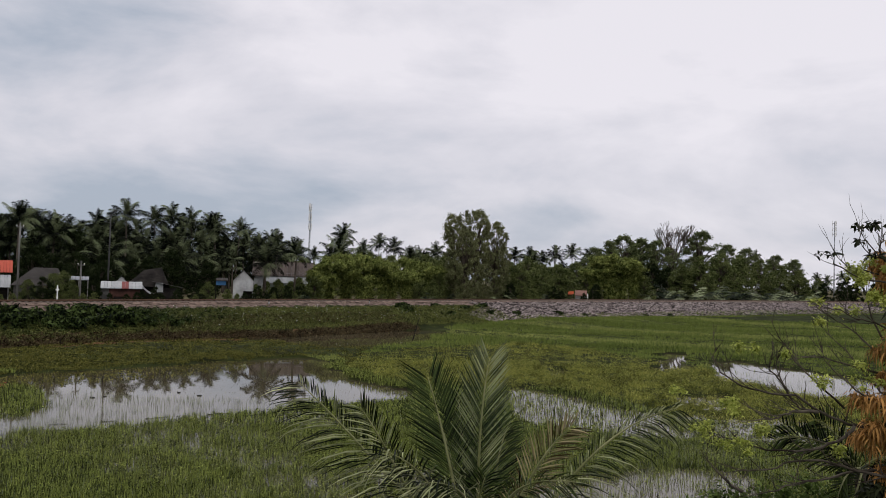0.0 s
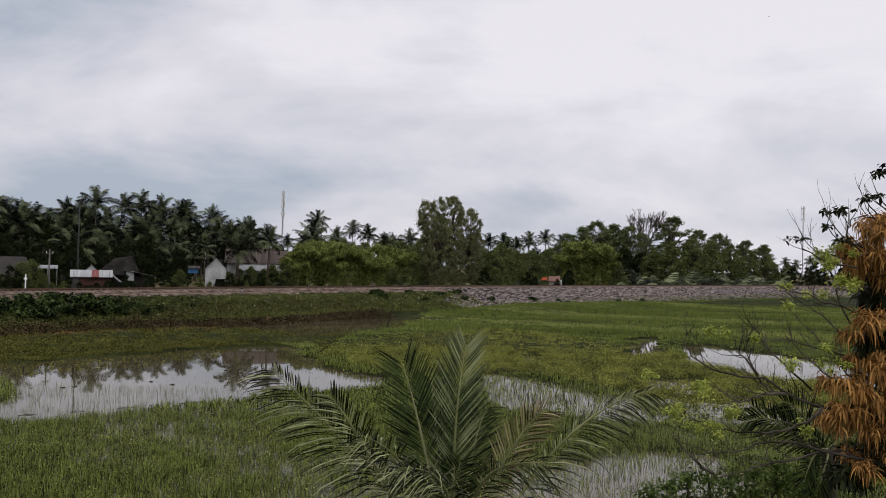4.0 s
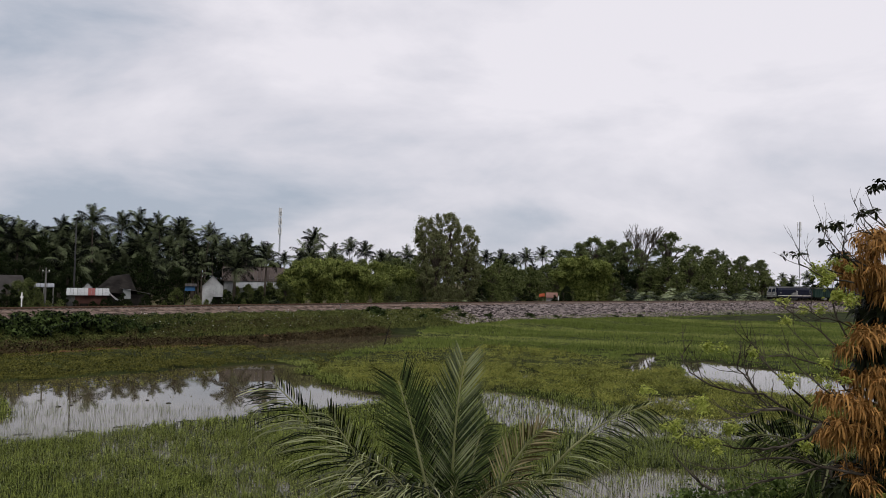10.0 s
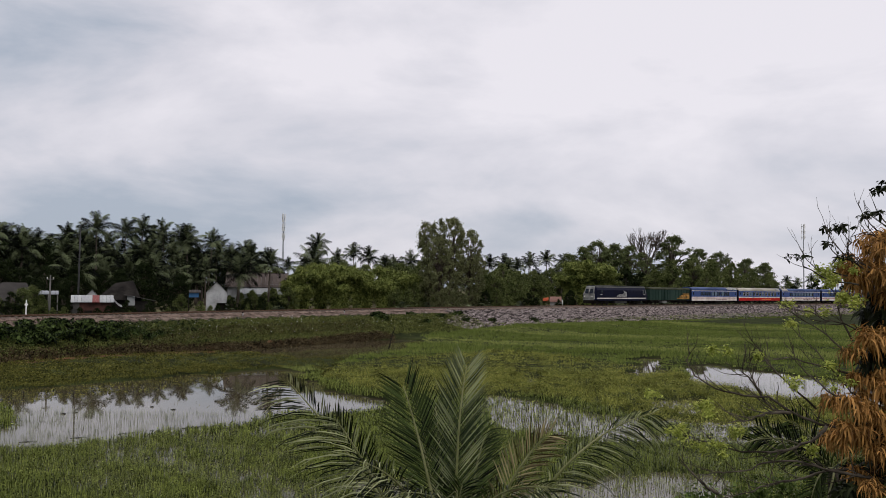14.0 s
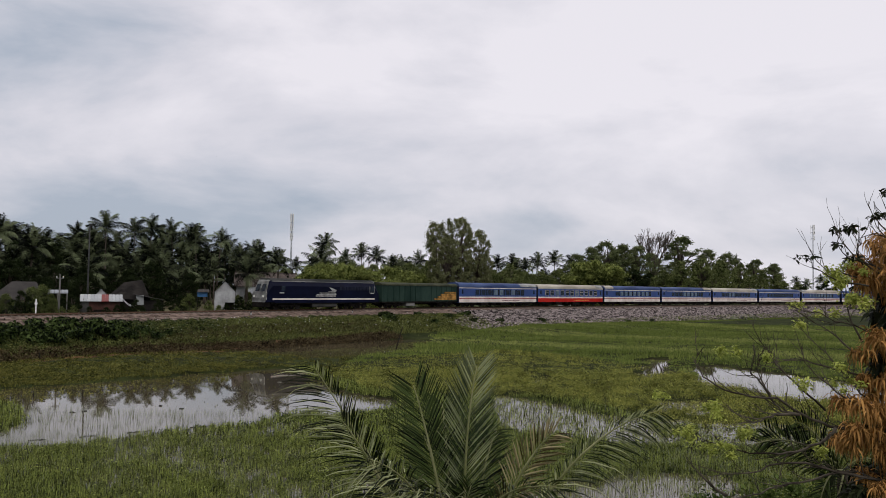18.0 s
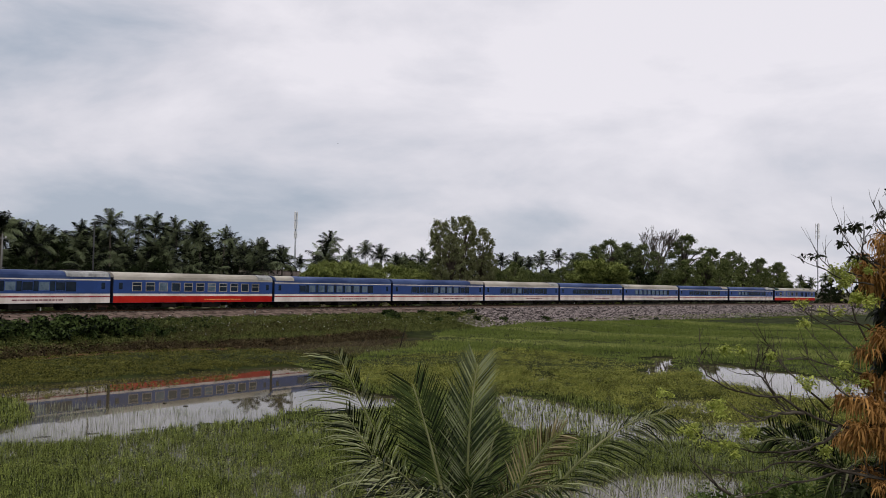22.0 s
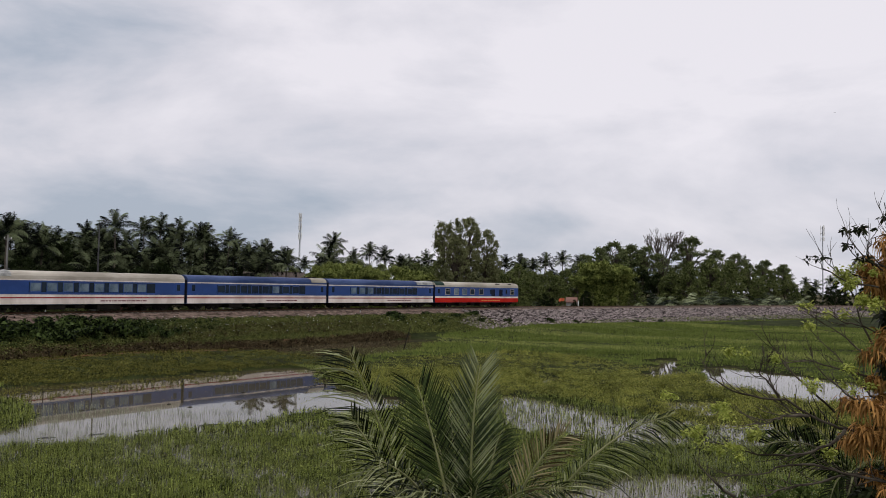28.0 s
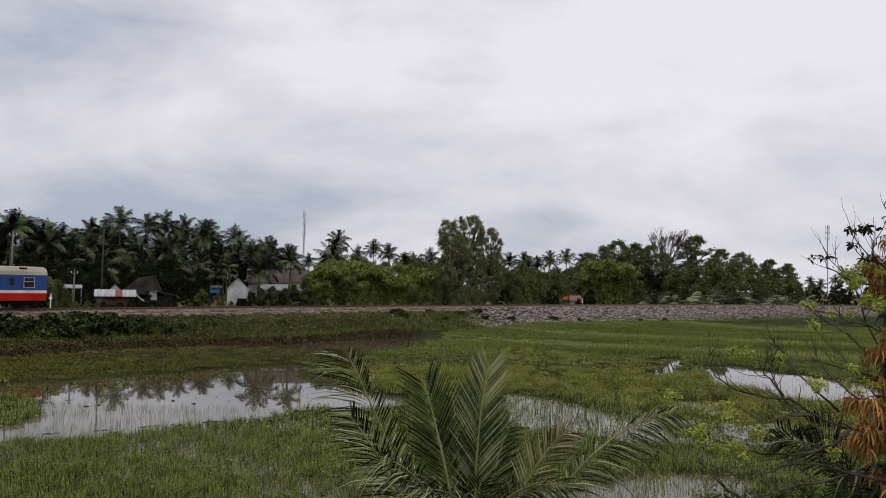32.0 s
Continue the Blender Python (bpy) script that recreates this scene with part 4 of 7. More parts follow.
BAMBOOS = [tree_template("bamboo_clump", "dense yellow-green bamboo clump beside the railway", "bamboo", "bamboo thicket", 7.0, 3.6, 0.4, 210, 110, 0.10, "bamboo", 20 + i, "plume", 2.5, 0.05) for i in range(3)]
scatter(BAMBOOS, [(-19.7, 115.8, 7.0), (-18.2, 122.3, 7.9), (-15.3, 125.9, 7.9), (-11.8, 126.9, 6.2), (-9.6, 126.5, 5.4), (-20.4, 111.6, 5.0), (-15.5, 117.8, 5.2), (-7.1, 138.5, 6.5), (-4.0, 145.2, 6.7), (-14.5, 139.3, 7.2), (-10.6, 152.8, 8.3), (30.0, 172.7, 10.6), (32.7, 173.9, 10.0), (35.4, 175.2, 8.4), (27.0, 172.5, 8.6)], 5, 7.0)
BUSHES = [tree_template("bushy_tree", "bushy green tree beyond the railway", "tree", "trees beyond the railway", 8.0, 3.4, 0.3, 130, 100, 0.125, "tree", 30 + i, "arch", 1.3) for i in range(3)]
scatter(BUSHES, [(11.9, 162.6, 8.8), (9.6, 152.8, 7.2), (15.3, 169.1, 7.6), (-8.7, 166.9, 8.8), (-5.0, 179.7, 9.6), (38.2, 176.5, 5.8), (59.7, 211.6, 11.6), (67.8, 221.3, 12.8), (74.1, 224.1, 12.3), (83.2, 234.2, 12.0), (90.1, 237.1, 10.5), (95.9, 239.2, 9.4), (67.9, 209.5, 8.4), (55.8, 213.5, 9.3), (59.6, 203.4, 7.1), (81.3, 222.3, 7.0), (115.4, 271.4, 7.6)], 6, 8.0)
TALLS = [tree_template("tall_tree", "tall dark broad-leaved tree with an uneven crown", "tree", "trees beyond the railway", 14.0, 3.3, 4.0, 110, 110, 0.15, "tree_dark", 40 + i, "round", 1.1, 0.25) for i in range(3)]
scatter(TALLS, [(36.9, 212.6, 15.1), (42.7, 223.2, 17.2), (48.7, 231.2, 16.8), (52.6, 229.4, 16.6), (65.5, 232.5, 19.6), (77.6, 247.6, 16.5), (89.3, 264.5, 16.6), (105.4, 282.7, 15.3), (113.0, 284.5, 13.9), (35.4, 226.1, 13.8), (63.4, 256.7, 15.7)], 7, 14.0, 0.0, 1.35)
M["wispy"] = material("wispy_leaf", (0.028, 0.034, 0.013), (0.245, 0.255, 0.120), 0.4, 0.55, trans=0.28, per_piece=0.6, island=True)
CASU = [tree_template("wispy_tree", "tall grey-green wispy tree with bare lower stems", "tree", "trees beyond the railway", 13.0, 2.8, 0.4, 240, 70, 0.085, "wispy", 50 + i, "wisp", 2.4, 0.14) for i in range(2)]
scatter(CASU, [(1.3, 140.6, 16.0), (-2.4, 141.0, 15.2), (4.7, 145.9, 14.3), (-0.5, 135.5, 12.3), (6.3, 150.6, 10.2)], 8, 13.0)
UNDER = [tree_template("undergrowth_tree", "leafy tree under the palms, shade put into its leaf colour", "tree", "grove undergrowth", 8.0, 3.6, 0.3, 90, 90, 0.16, "grove_shade", 60 + i, "arch", 1.3, 0.14) for i in range(3)]
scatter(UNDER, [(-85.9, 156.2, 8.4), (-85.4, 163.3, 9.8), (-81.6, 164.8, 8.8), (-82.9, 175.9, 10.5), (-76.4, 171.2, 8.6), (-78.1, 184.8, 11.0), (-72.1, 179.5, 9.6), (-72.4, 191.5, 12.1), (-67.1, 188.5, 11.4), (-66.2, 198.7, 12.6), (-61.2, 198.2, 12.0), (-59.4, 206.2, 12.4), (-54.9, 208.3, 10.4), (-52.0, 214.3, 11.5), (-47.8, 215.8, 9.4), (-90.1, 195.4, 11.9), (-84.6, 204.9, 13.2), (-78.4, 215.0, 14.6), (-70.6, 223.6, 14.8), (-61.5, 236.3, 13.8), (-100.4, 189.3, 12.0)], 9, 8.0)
GREEN = [tree_template("grove_tree", "mid-green tree in the grove behind the railway", "tree", "trees beyond the railway", 8.0, 3.3, 0.3, 120, 95, 0.125, "tree", 70 + i, "arch", 1.4, 0.13) for i in range(3)]
scatter(GREEN, [(17.1, 188.0, 8.0), (22.2, 198.6, 8.3), (28.2, 212.7, 9.2), (32.3, 213.8, 9.7), (8.7, 176.6, 7.9), (-30.8, 150.9, 7.1), (-29.1, 165.0, 7.9), (-24.5, 164.3, 8.4), (-21.1, 174.0, 9.1), (-16.5, 176.2, 8.8), (-11.5, 175.6, 8.4), (-7.1, 171.6, 8.1), (-3.4, 166.7, 7.2), (-7.7, 150.0, 5.7), (10.3, 195.3, 8.3), (15.9, 206.5, 8.6), (20.2, 199.5, 7.6), (24.5, 200.9, 7.3), (30.7, 209.5, 8.4), (34.4, 210.3, 8.8), (9.9, 148.7, 4.0), (15.8, 160.9, 3.6), (7.0, 151.4, 4.5), (-4.7, 138.3, 4.7), (-7.7, 131.8, 4.1)], 11, 8.0)


def more_of(kinds, rows, seed, href):
    rng = random.Random(seed)
    for x, y, h in rows:
        ob = copy_thing(rng.choice(kinds), pose(x, y, FAR_Z, 0, 0, rng.uniform(0, 360)))
        ob.scale = (h / href,) * 3


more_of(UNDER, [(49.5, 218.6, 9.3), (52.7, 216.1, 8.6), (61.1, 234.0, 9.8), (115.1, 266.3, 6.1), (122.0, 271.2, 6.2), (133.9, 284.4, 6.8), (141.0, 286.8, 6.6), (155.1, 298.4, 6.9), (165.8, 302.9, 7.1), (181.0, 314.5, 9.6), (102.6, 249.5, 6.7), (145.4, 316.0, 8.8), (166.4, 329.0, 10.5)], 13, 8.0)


NIPA_FRONDS = [frond_mesh(4.0, radians(a), 10, 0.085, 90 + i, hang=g, leaf=0.20) for i, (a, g) in enumerate(((60, 0.3), (90, 0.6), (115, 0.8), (75, 0.4)))]


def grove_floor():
    """Added leafy trees whose near-black colour stands for shade between the palm trunks."""
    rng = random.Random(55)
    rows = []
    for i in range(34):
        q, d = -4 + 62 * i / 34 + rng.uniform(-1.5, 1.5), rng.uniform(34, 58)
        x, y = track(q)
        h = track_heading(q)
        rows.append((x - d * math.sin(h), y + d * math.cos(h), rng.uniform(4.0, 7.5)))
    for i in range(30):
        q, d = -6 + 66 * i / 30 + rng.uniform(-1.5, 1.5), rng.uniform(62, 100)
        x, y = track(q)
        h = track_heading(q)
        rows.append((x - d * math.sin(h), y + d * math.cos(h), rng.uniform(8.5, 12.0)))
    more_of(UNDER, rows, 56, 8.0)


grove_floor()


def nipa_clump(seed):
    """A stemless clump of long arching leaves."""
    rng = random.Random(seed)
    root = thing("leafy_scrub", "grey-green clump of arching strap leaves beside the track", "scrub", group="trackside scrub")
    for i in range(10):
        part("leaf", NIPA_FRONDS[i % 4], M["nipa"], root, at=pose(rng.uniform(-0.5, 0.5), rng.uniform(-0.4, 0.4), -0.1, 0, 10 - 45 * (i % 5) / 5, rng.uniform(0, 360)) @ Matrix.Scale(rng.uniform(0.45, 0.75), 4))
    return root


M["nipa"] = material("strap_leaf", (0.008, 0.014, 0.006), (0.26, 0.30, 0.16), 0.8, 0.5, trans=0.08, spec=0.5, per_piece=0.9, skew=0.5)
SCRUBS = [nipa_clump(80 + i) for i in range(3)]
scatter(SCRUBS, [(-22.6, 107.3, 2.8), (-21.1, 109.2, 2.5), (-24.4, 105.8, 2.3), (-26.0, 104.6, 2.4), (-6.5, 127.1, 2.4), (-3.0, 131.1, 2.7), (6.0, 141.4, 2.5), (8.7, 144.3, 2.8), (14.3, 151.3, 2.8), (40.2, 177.1, 4.6), (45.2, 182.7, 5.5), (50.1, 186.6, 5.1), (55.4, 191.6, 5.8), (61.0, 196.7, 5.8), (66.9, 201.9, 5.9), (74.0, 208.2, 6.2), (81.6, 214.6, 5.7), (88.3, 220.2, 5.4), (96.5, 226.9, 4.6), (17.9, 154.3, 2.0), (42.7, 180.5, 4.8), (47.7, 185.2, 5.0), (52.8, 189.7, 5.2), (58.2, 194.7, 5.5), (64.0, 199.9, 5.6), (70.5, 205.7, 5.7), (77.8, 212.0, 5.7), (84.9, 218.0, 5.3), (92.4, 224.2, 4.8)], 14, 2.6)


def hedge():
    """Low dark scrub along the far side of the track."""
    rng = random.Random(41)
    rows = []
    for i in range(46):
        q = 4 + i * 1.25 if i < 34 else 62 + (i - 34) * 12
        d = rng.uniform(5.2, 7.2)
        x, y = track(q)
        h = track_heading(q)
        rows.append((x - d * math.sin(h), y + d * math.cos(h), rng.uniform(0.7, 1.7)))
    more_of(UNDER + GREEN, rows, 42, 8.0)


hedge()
more_of(UNDER + GREEN, [(-26.7, 103.7, 2.4), (-25.2, 105.5, 2.3), (-23.9, 107.3, 2.5), (-22.5, 109.9, 2.8), (-21.3, 112.2, 3.2), (-29.6, 99.9, 2.0), (-33.6, 93.8, 2.0), (-45.1, 82.3, 2.7), (-41.7, 85.2, 2.3), (-40.5, 87.0, 2.6), (-32.5, 96.1, 2.1), (-35.1, 90.9, 2.1), (-32.4, 101.1, 2.8), (-7.5, 129.0, 3.2), (-5.4, 131.4, 3.7), (7.8, 146.3, 3.5), (16.2, 154.0, 3.1), (25.8, 164.1, 3.8), (17.7, 153.3, 2.4), (22.5, 158.0, 2.0), (24.7, 160.8, 3.0), (-43.0, 83.4, 3.4), (-42.9, 85.3, 3.6), (-43.1, 81.6, 3.0)], 43, 8.0)
more_of(GREEN, [(-26.6, 107.4, 3.0), (-25.3, 108.6, 3.3), (-24.0, 109.9, 3.1), (-22.9, 110.3, 3.6), (-21.8, 111.8, 4.0), (-20.8, 110.2, 3.8), (-27.6, 105.6, 2.6), (-24.6, 107.2, 2.7)], 44, 8.0)


# ---- houses, sheds and poles beyond the railway ----
M["wall_white"] = material("lime_washed_wall", (0.26, 0.265, 0.26), (0.44, 0.45, 0.45), 0.8, 0.85, 0.1)
M["wall_grey"] = material("grey_wall", (0.05, 0.05, 0.048), (0.11, 0.108, 0.10), 0.7, 0.9, 0.1)
M["wall_dark"] = material("dark_boards", (0.008, 0.0075, 0.007), (0.028, 0.025, 0.022), 0.8, 0.9)
M["tile"] = material("brown_roof_tile", (0.055, 0.045, 0.04), (0.11, 0.09, 0.078), 0.9, 0.85, 0.2, 8, per_piece=0.3)
M["tile_grey"] = material("grey_roof_tile", (0.03, 0.028, 0.026), (0.065, 0.06, 0.056), 0.9, 0.85, 0.2, 8, per_piece=0.3)
M["tile_red"] = material("red_roof_sheet", (0.30, 0.06, 0.04), (0.40, 0.09, 0.055), 0.6, 0.6, per_piece=0.2)
M["sheet"] = material("white_roof_sheet", (0.22, 0.235, 0.235), (0.38, 0.39, 0.385), 0.6, 0.5, per_piece=0.2)
M["sheet_red"] = material("red_sheet", (0.14, 0.045, 0.04), (0.20, 0.065, 0.06), 0.6, 0.55)
M["brick_wall"] = material("red_brown_wall", (0.045, 0.026, 0.022), (0.10, 0.048, 0.038), 0.9, 0.9)
M["tarp_blue"] = material("blue_tarpaulin", (0.03, 0.09, 0.20), (0.06, 0.15, 0.30), 0.8, 0.6)
M["orange"] = material("orange_awning", (0.40, 0.09, 0.035), (0.52, 0.14, 0.055), 0.8, 0.6)
M["concrete"] = material("pole_concrete", (0.09, 0.088, 0.082), (0.17, 0.165, 0.155), 1.5, 0.9, stretch=(1, 1, 0.2))
M["white_paint"] = material("white_paint", (0.62, 0.62, 0.60), (0.78, 0.78, 0.76), 2, 0.6)
M["door_dark"] = material("dark_opening", (0.012, 0.011, 0.010), (0.03, 0.026, 0.022), 1, 0.9)
M["lamp_steel"] = material("dark_lamp_steel", (0.03, 0.03, 0.032), (0.07, 0.07, 0.07), 1, 0.6)
M["stall_roof"] = material("dull_red_sheet", (0.14, 0.075, 0.06), (0.22, 0.13, 0.105), 1, 0.7)
M["galv"] = material("galvanised_steel", (0.16, 0.17, 0.18), (0.28, 0.30, 0.31), 1, 0.6, metal=0.3)


def facing(spec, depth=0.0):
    """From (x, y, turn, width, low, high): a root pose on the ground, and width, height."""
    x, y, rz, w, z0, z1 = spec
    return pose(x, y, FAR_Z, 0, 0, rz), w, z1 - FAR_Z, z0 - FAR_Z


def sheets(root, name, mat, w, y0, z0, y1, z1, n, thick=0.05, x0=None):
    """A sloping roof plane laid in n strips, each a piece."""
    x0 = -w / 2 if x0 is None else x0
    step = w / n
    up = math.hypot(y1 - y0, z1 - z0)
    bm = bmesh.new()
    box(bm, 0.01, step - 0.01, 0, up, -thick, 0)
    box(bm, step * 0.3, step * 0.45, 0, up, 0, thick * 0.5)
    me = bpy.data.meshes.new(name)
    bm.to_mesh(me)
    bm.free()
    for i in range(n):
        m = mat[i] if isinstance(mat, list) else mat
        ob = part(name, me if not isinstance(mat, list) else me.copy(), m, root, at=pose(x0 + i * step, y0, z0 + 0.004 * (i % 3), math.degrees(math.atan2(z1 - z0, y1 - y0))))
    return root


def walls(root, x0, x1, y0, y1, h, mat, openings=(), t=0.15):
    """Four walls with openings (x, width, low, high, kind) through the front."""
    pieces = []
    edges = sorted({x0, x1, *[o[0] - o[1] / 2 for o in openings], *[o[0] + o[1] / 2 for o in openings]})
    for a, b in zip(edges, edges[1:]):
        mid = (a + b) / 2
        o = next((o for o in openings if abs(mid - o[0]) < o[1] / 2), None)
        if o is None:
            pieces.append((a, b, y0, y0 + t, -0.3, h))
        else:
            if o[2] > 0:
                pieces.append((a, b, y0, y0 + t, -0.3, o[2]))
            pieces.append((a, b, y0, y0 + t, o[3], h))
    pieces.append((x0, x1, y1 - t, y1, -0.3, h))
    pieces.append((x0, x0 + t, y0 + t, y1 - t, -0.3, h))
    pieces.append((x1 - t, x1, y0 + t, y1 - t, -0.3, h))
    for piece in pieces:
        part("wall", a_box(*piece), mat, root)
    for ox, ow, lo, hi, kind in openings:
        f = bmesh.new()
        for a in ((ox - ow / 2, ox - ow / 2 + 0.07, lo, hi), (ox + ow / 2 - 0.07, ox + ow / 2, lo, hi), (ox - ow / 2, ox + ow / 2, hi - 0.07, hi)):
            box(f, a[0], a[1], y0 - 0.02, y0 + 0.1, a[2], a[3])
        fr = part(kind, f, M["wall_dark"], root)
        part("panel" if kind == "door" else "pane", a_box(ox - ow / 2 + 0.07, ox + ow / 2 - 0.07, y0 + 0.06, y0 + 0.1, lo, hi - 0.07), M["door_dark"], fr)


def gable(root, x0, x1, y, z0, z1, mat, t=0.15):
    bm = bmesh.new()
    a = [bm.verts.new((x0, y, z0)), bm.verts.new((x1, y, z0)), bm.verts.new(((x0 + x1) / 2, y, z1))]
    b = [bm.verts.new((v.co.x, y + t, v.co.z)) for v in a]
    bm.faces.new(a)
    bm.faces.new(b[::-1])
    for i in range(3):
        bm.faces.new((a[(i + 1) % 3], a[i], b[i], b[(i + 1) % 3]))
    part("gable_wall", bm, mat, root)


def main_house():
    m, w, ridge, eave = facing((-25.98, 114.30, 12.8, 8.49, 6.11, 7.96))
    root = thing("village_house", "long white house with a weathered brown tile roof", "house", m)
    walls(root, -w / 2 + 0.3, w / 2 - 0.3, -2.4, 2.4, eave + 0.1, M["wall_white"],
          [(-1.5, 0.9, 0, 1.9, "door"), (1.6, 1.0, 0.9, 1.8, "window"), (-3.2, 1.0, 0.9, 1.8, "window")])
    sheets(root, "roof_strip", M["tile"], w, -2.9, eave - 0.1, 0.02, ridge, 16)
    sheets(root, "roof_strip", M["tile"], w, 2.9, eave - 0.1, -0.02, ridge, 16)
    gable(root, -w / 2 + 0.3, w / 2 - 0.3, 0.0, eave, ridge - 0.1, M["wall_white"])
    part("ridge_cap", a_box(-w / 2, w / 2, -0.12, 0.12, ridge - 0.03, ridge + 0.07, 0.03), M["tile"], root)
    m, w, hi, lo = facing((-24.26, 111.65, 12.3, 6.92, 5.07, 6.15))
    root = thing("verandah", "low white-roofed verandah before the house", "verandah", m)
    sheets(root, "roof_sheet", M["sheet"], w, -1.2, lo, 0.6, hi, 12)
    part("fascia", a_box(-w / 2, w / 2, 0.62, 0.70, lo + 0.2, hi + 0.25), M["wall_white"], root)
    for i in range(6):
        x = -w / 2 + 0.15 + i * (w - 0.3) / 5
        part("post", a_box(x - 0.06, x + 0.06, -1.15, -1.03, -0.3, lo), M["wall_white"], root)
    m, w, hi, _ = facing((-28.84, 104.16, 15.5, 2.56, 3.48, 6.63))
    root = thing("village_house", "white gabled house end with a dark doorway", "house", m)
    e = hi * 0.70
    walls(root, -w / 2, w / 2, 0, 3.5, e, M["wall_white"], [(w * 0.22, 1.1, 0, 1.7, "door")])
    gable(root, -w / 2, w / 2, 0.0, e, hi, M["wall_white"])
    for s in (-1, 1):
        bm = bmesh.new()
        a = [bm.verts.new(p) for p in ((s * (w / 2 + 0.25), -0.25, e - 0.2), (0, -0.25, hi + 0.06), (0, 3.7, hi + 0.06), (s * (w / 2 + 0.25), 3.7, e - 0.2))]
        bm.faces.new(a)
        bmesh.ops.solidify(bm, geom=bm.faces[:], thickness=0.08)
        part("roof_slope", bm, M["tile"], root)
    part("awning", a_box(w * 0.02, w * 0.5, -0.9, 0, 1.62, 1.70), M["wall_dark"], root)


def small_buildings():
    m, w, hi, _ = facing((-46.58, 87.06, 28.2, 5.45, 2.85, 6.25))
    root = thing("village_house", "low grey house with a hipped tile roof", "house", m)
    e = hi * 0.52
    walls(root, -w / 2 + 0.4, w / 2 - 0.4, 0, 4.0, e, M["wall_grey"], [(-w * 0.2, 0.9, 0.0, 1.5, "door"), (w * 0.02, 1.0, 0.6, 1.4, "window"), (w * 0.28, 1.0, 0.6, 1.4, "window")])
    bm = bmesh.new()
    b = [bm.verts.new(p) for p in ((-w / 2, -0.5, e - 0.05), (w / 2, -0.5, e - 0.05), (w / 2, 4.5, e - 0.05), (-w / 2, 4.5, e - 0.05))]
    r = [bm.verts.new((-w * 0.08, 2.0, hi)), bm.verts.new((w * 0.36, 2.0, hi))]
    for f in ((b[0], b[1], r[1], r[0]), (b[2], b[3], r[0], r[1]), (b[3], b[0], r[0]), (b[1], b[2], r[1]), (b[3], b[2], b[1], b[0])):
        bm.faces.new(f)
    part("hip_roof", bm, M["tile_grey"], root)
    m, w, hi, _ = facing((-50.73, 86.42, 30.4, 2.90, 2.77, 6.95))
    root = thing("village_house", "house with a bright red sheet roof", "house", m)
    walls(root, -w / 2, w / 2 - 0.3, 0, 4.0, hi * 0.6, M["wall_white"], [(w * 0.2, 0.9, 0, 1.8, "door")])
    sheets(root, "roof_sheet", M["tile_red"], w, -0.4, hi * 0.72, 2.2, hi, 10)
    sheets(root, "lower_roof_sheet", M["sheet"], w * 0.9, -1.9, hi * 0.38, -0.42, hi * 0.66, 8)
    m, w, hi, _ = facing((-38.03, 88.62, 23.2, 4.33, 3.08, 4.95))
    root = thing("shed", "small shed roofed with white and red metal sheets", "shed", m)
    e = hi * 0.74
    mats = [M["sheet"]] * 6 + [M["sheet_red"]] * 2 + [M["sheet"]] * 4
    sheets(root, "roof_sheet", mats, w, -0.5, e - 0.02, 1.8, hi, 12)
    walls(root, -w / 2 + 0.1, w / 2 - 0.25, 0, 3.0, e, M["brick_wall"], [(-w * 0.08, 0.8, 0, 1.05, "door")])
    part("side_panel", a_box(-w / 2 + 0.05, -w / 2 + 0.9, -0.08, -0.02, -0.2, e - 0.05), M["wall_grey"], root)
    m, w, hi, lo = facing((-36.16, 91.51, 21.6, 1.65, 3.62, 4.57))
    root = thing("tarpaulin", "sagging white tarpaulin beside the shed", "tarpaulin", m)
    bm = bmesh.new()
    pts = [[bm.verts.new((-w / 2 + w * i / 8, -0.6 + 1.4 * j, hi - (hi - lo) * (math.sin(i / 8 * 2.2)) ** 1.0 + 0.2 * j)) for j in (0, 1)] for i in range(9)]
    for a, b in zip(pts, pts[1:]):
        bm.faces.new((a[0], b[0], b[1], a[1]))
    bmesh.ops.solidify(bm, geom=bm.faces[:], thickness=0.02)
    part("cloth", bm, M["sheet"], root)
    for x in (-w / 2, w / 2):
        part("post", a_box(x - 0.04, x + 0.04, 0.7, 0.78, -0.3, hi), M["wall_dark"], root)
    m, w, hi, _ = facing((-35.02, 94.38, 20.4, 3.27, 3.12, 5.00))
    root = thing("shed", "dark board shed with a sloping roof", "shed", m)
    walls(root, -w / 2, w / 2, 0, 3.0, hi * 0.72, M["wall_dark"], [(-w * 0.3, 0.8, 0.9, 1.7, "window")])
    part("pale_panel", a_box(-w * 0.42, -w * 0.16, -0.06, -0.01, hi * 0.55, hi * 0.95), M["sheet"], root)
    bm = bmesh.new()
    vs = [bm.verts.new(p) for p in ((-w / 2 - 0.1, -0.4, hi), (w / 2 + 0.2, -0.4, hi * 0.74), (w / 2 + 0.2, 3.3, hi * 0.74), (-w / 2 - 0.1, 3.3, hi))]
    bm.faces.new(vs)
    bmesh.ops.solidify(bm, geom=bm.faces[:], thickness=0.06)
    part("roof", bm, M["tile_grey"], root)
    m, w, hi, lo = facing((-38.30, 96.67, 21.6, 5.06, 4.43, 6.68))
    root = thing("barn", "dark thatched barn under the palms", "barn", m)
    walls(root, -w / 2 + 0.3, w / 2 - 0.3, 0, 4, lo, M["wall_dark"])
    bm = bmesh.new()
    a = [bm.verts.new(p) for p in ((-w / 2, -0.5, lo), (w / 2, -0.5, lo - 0.2), (w * 0.3, 2, hi), (-w * 0.1, 2, hi * 0.92), (-w / 2, 4.5, lo), (w / 2, 4.5, lo))]
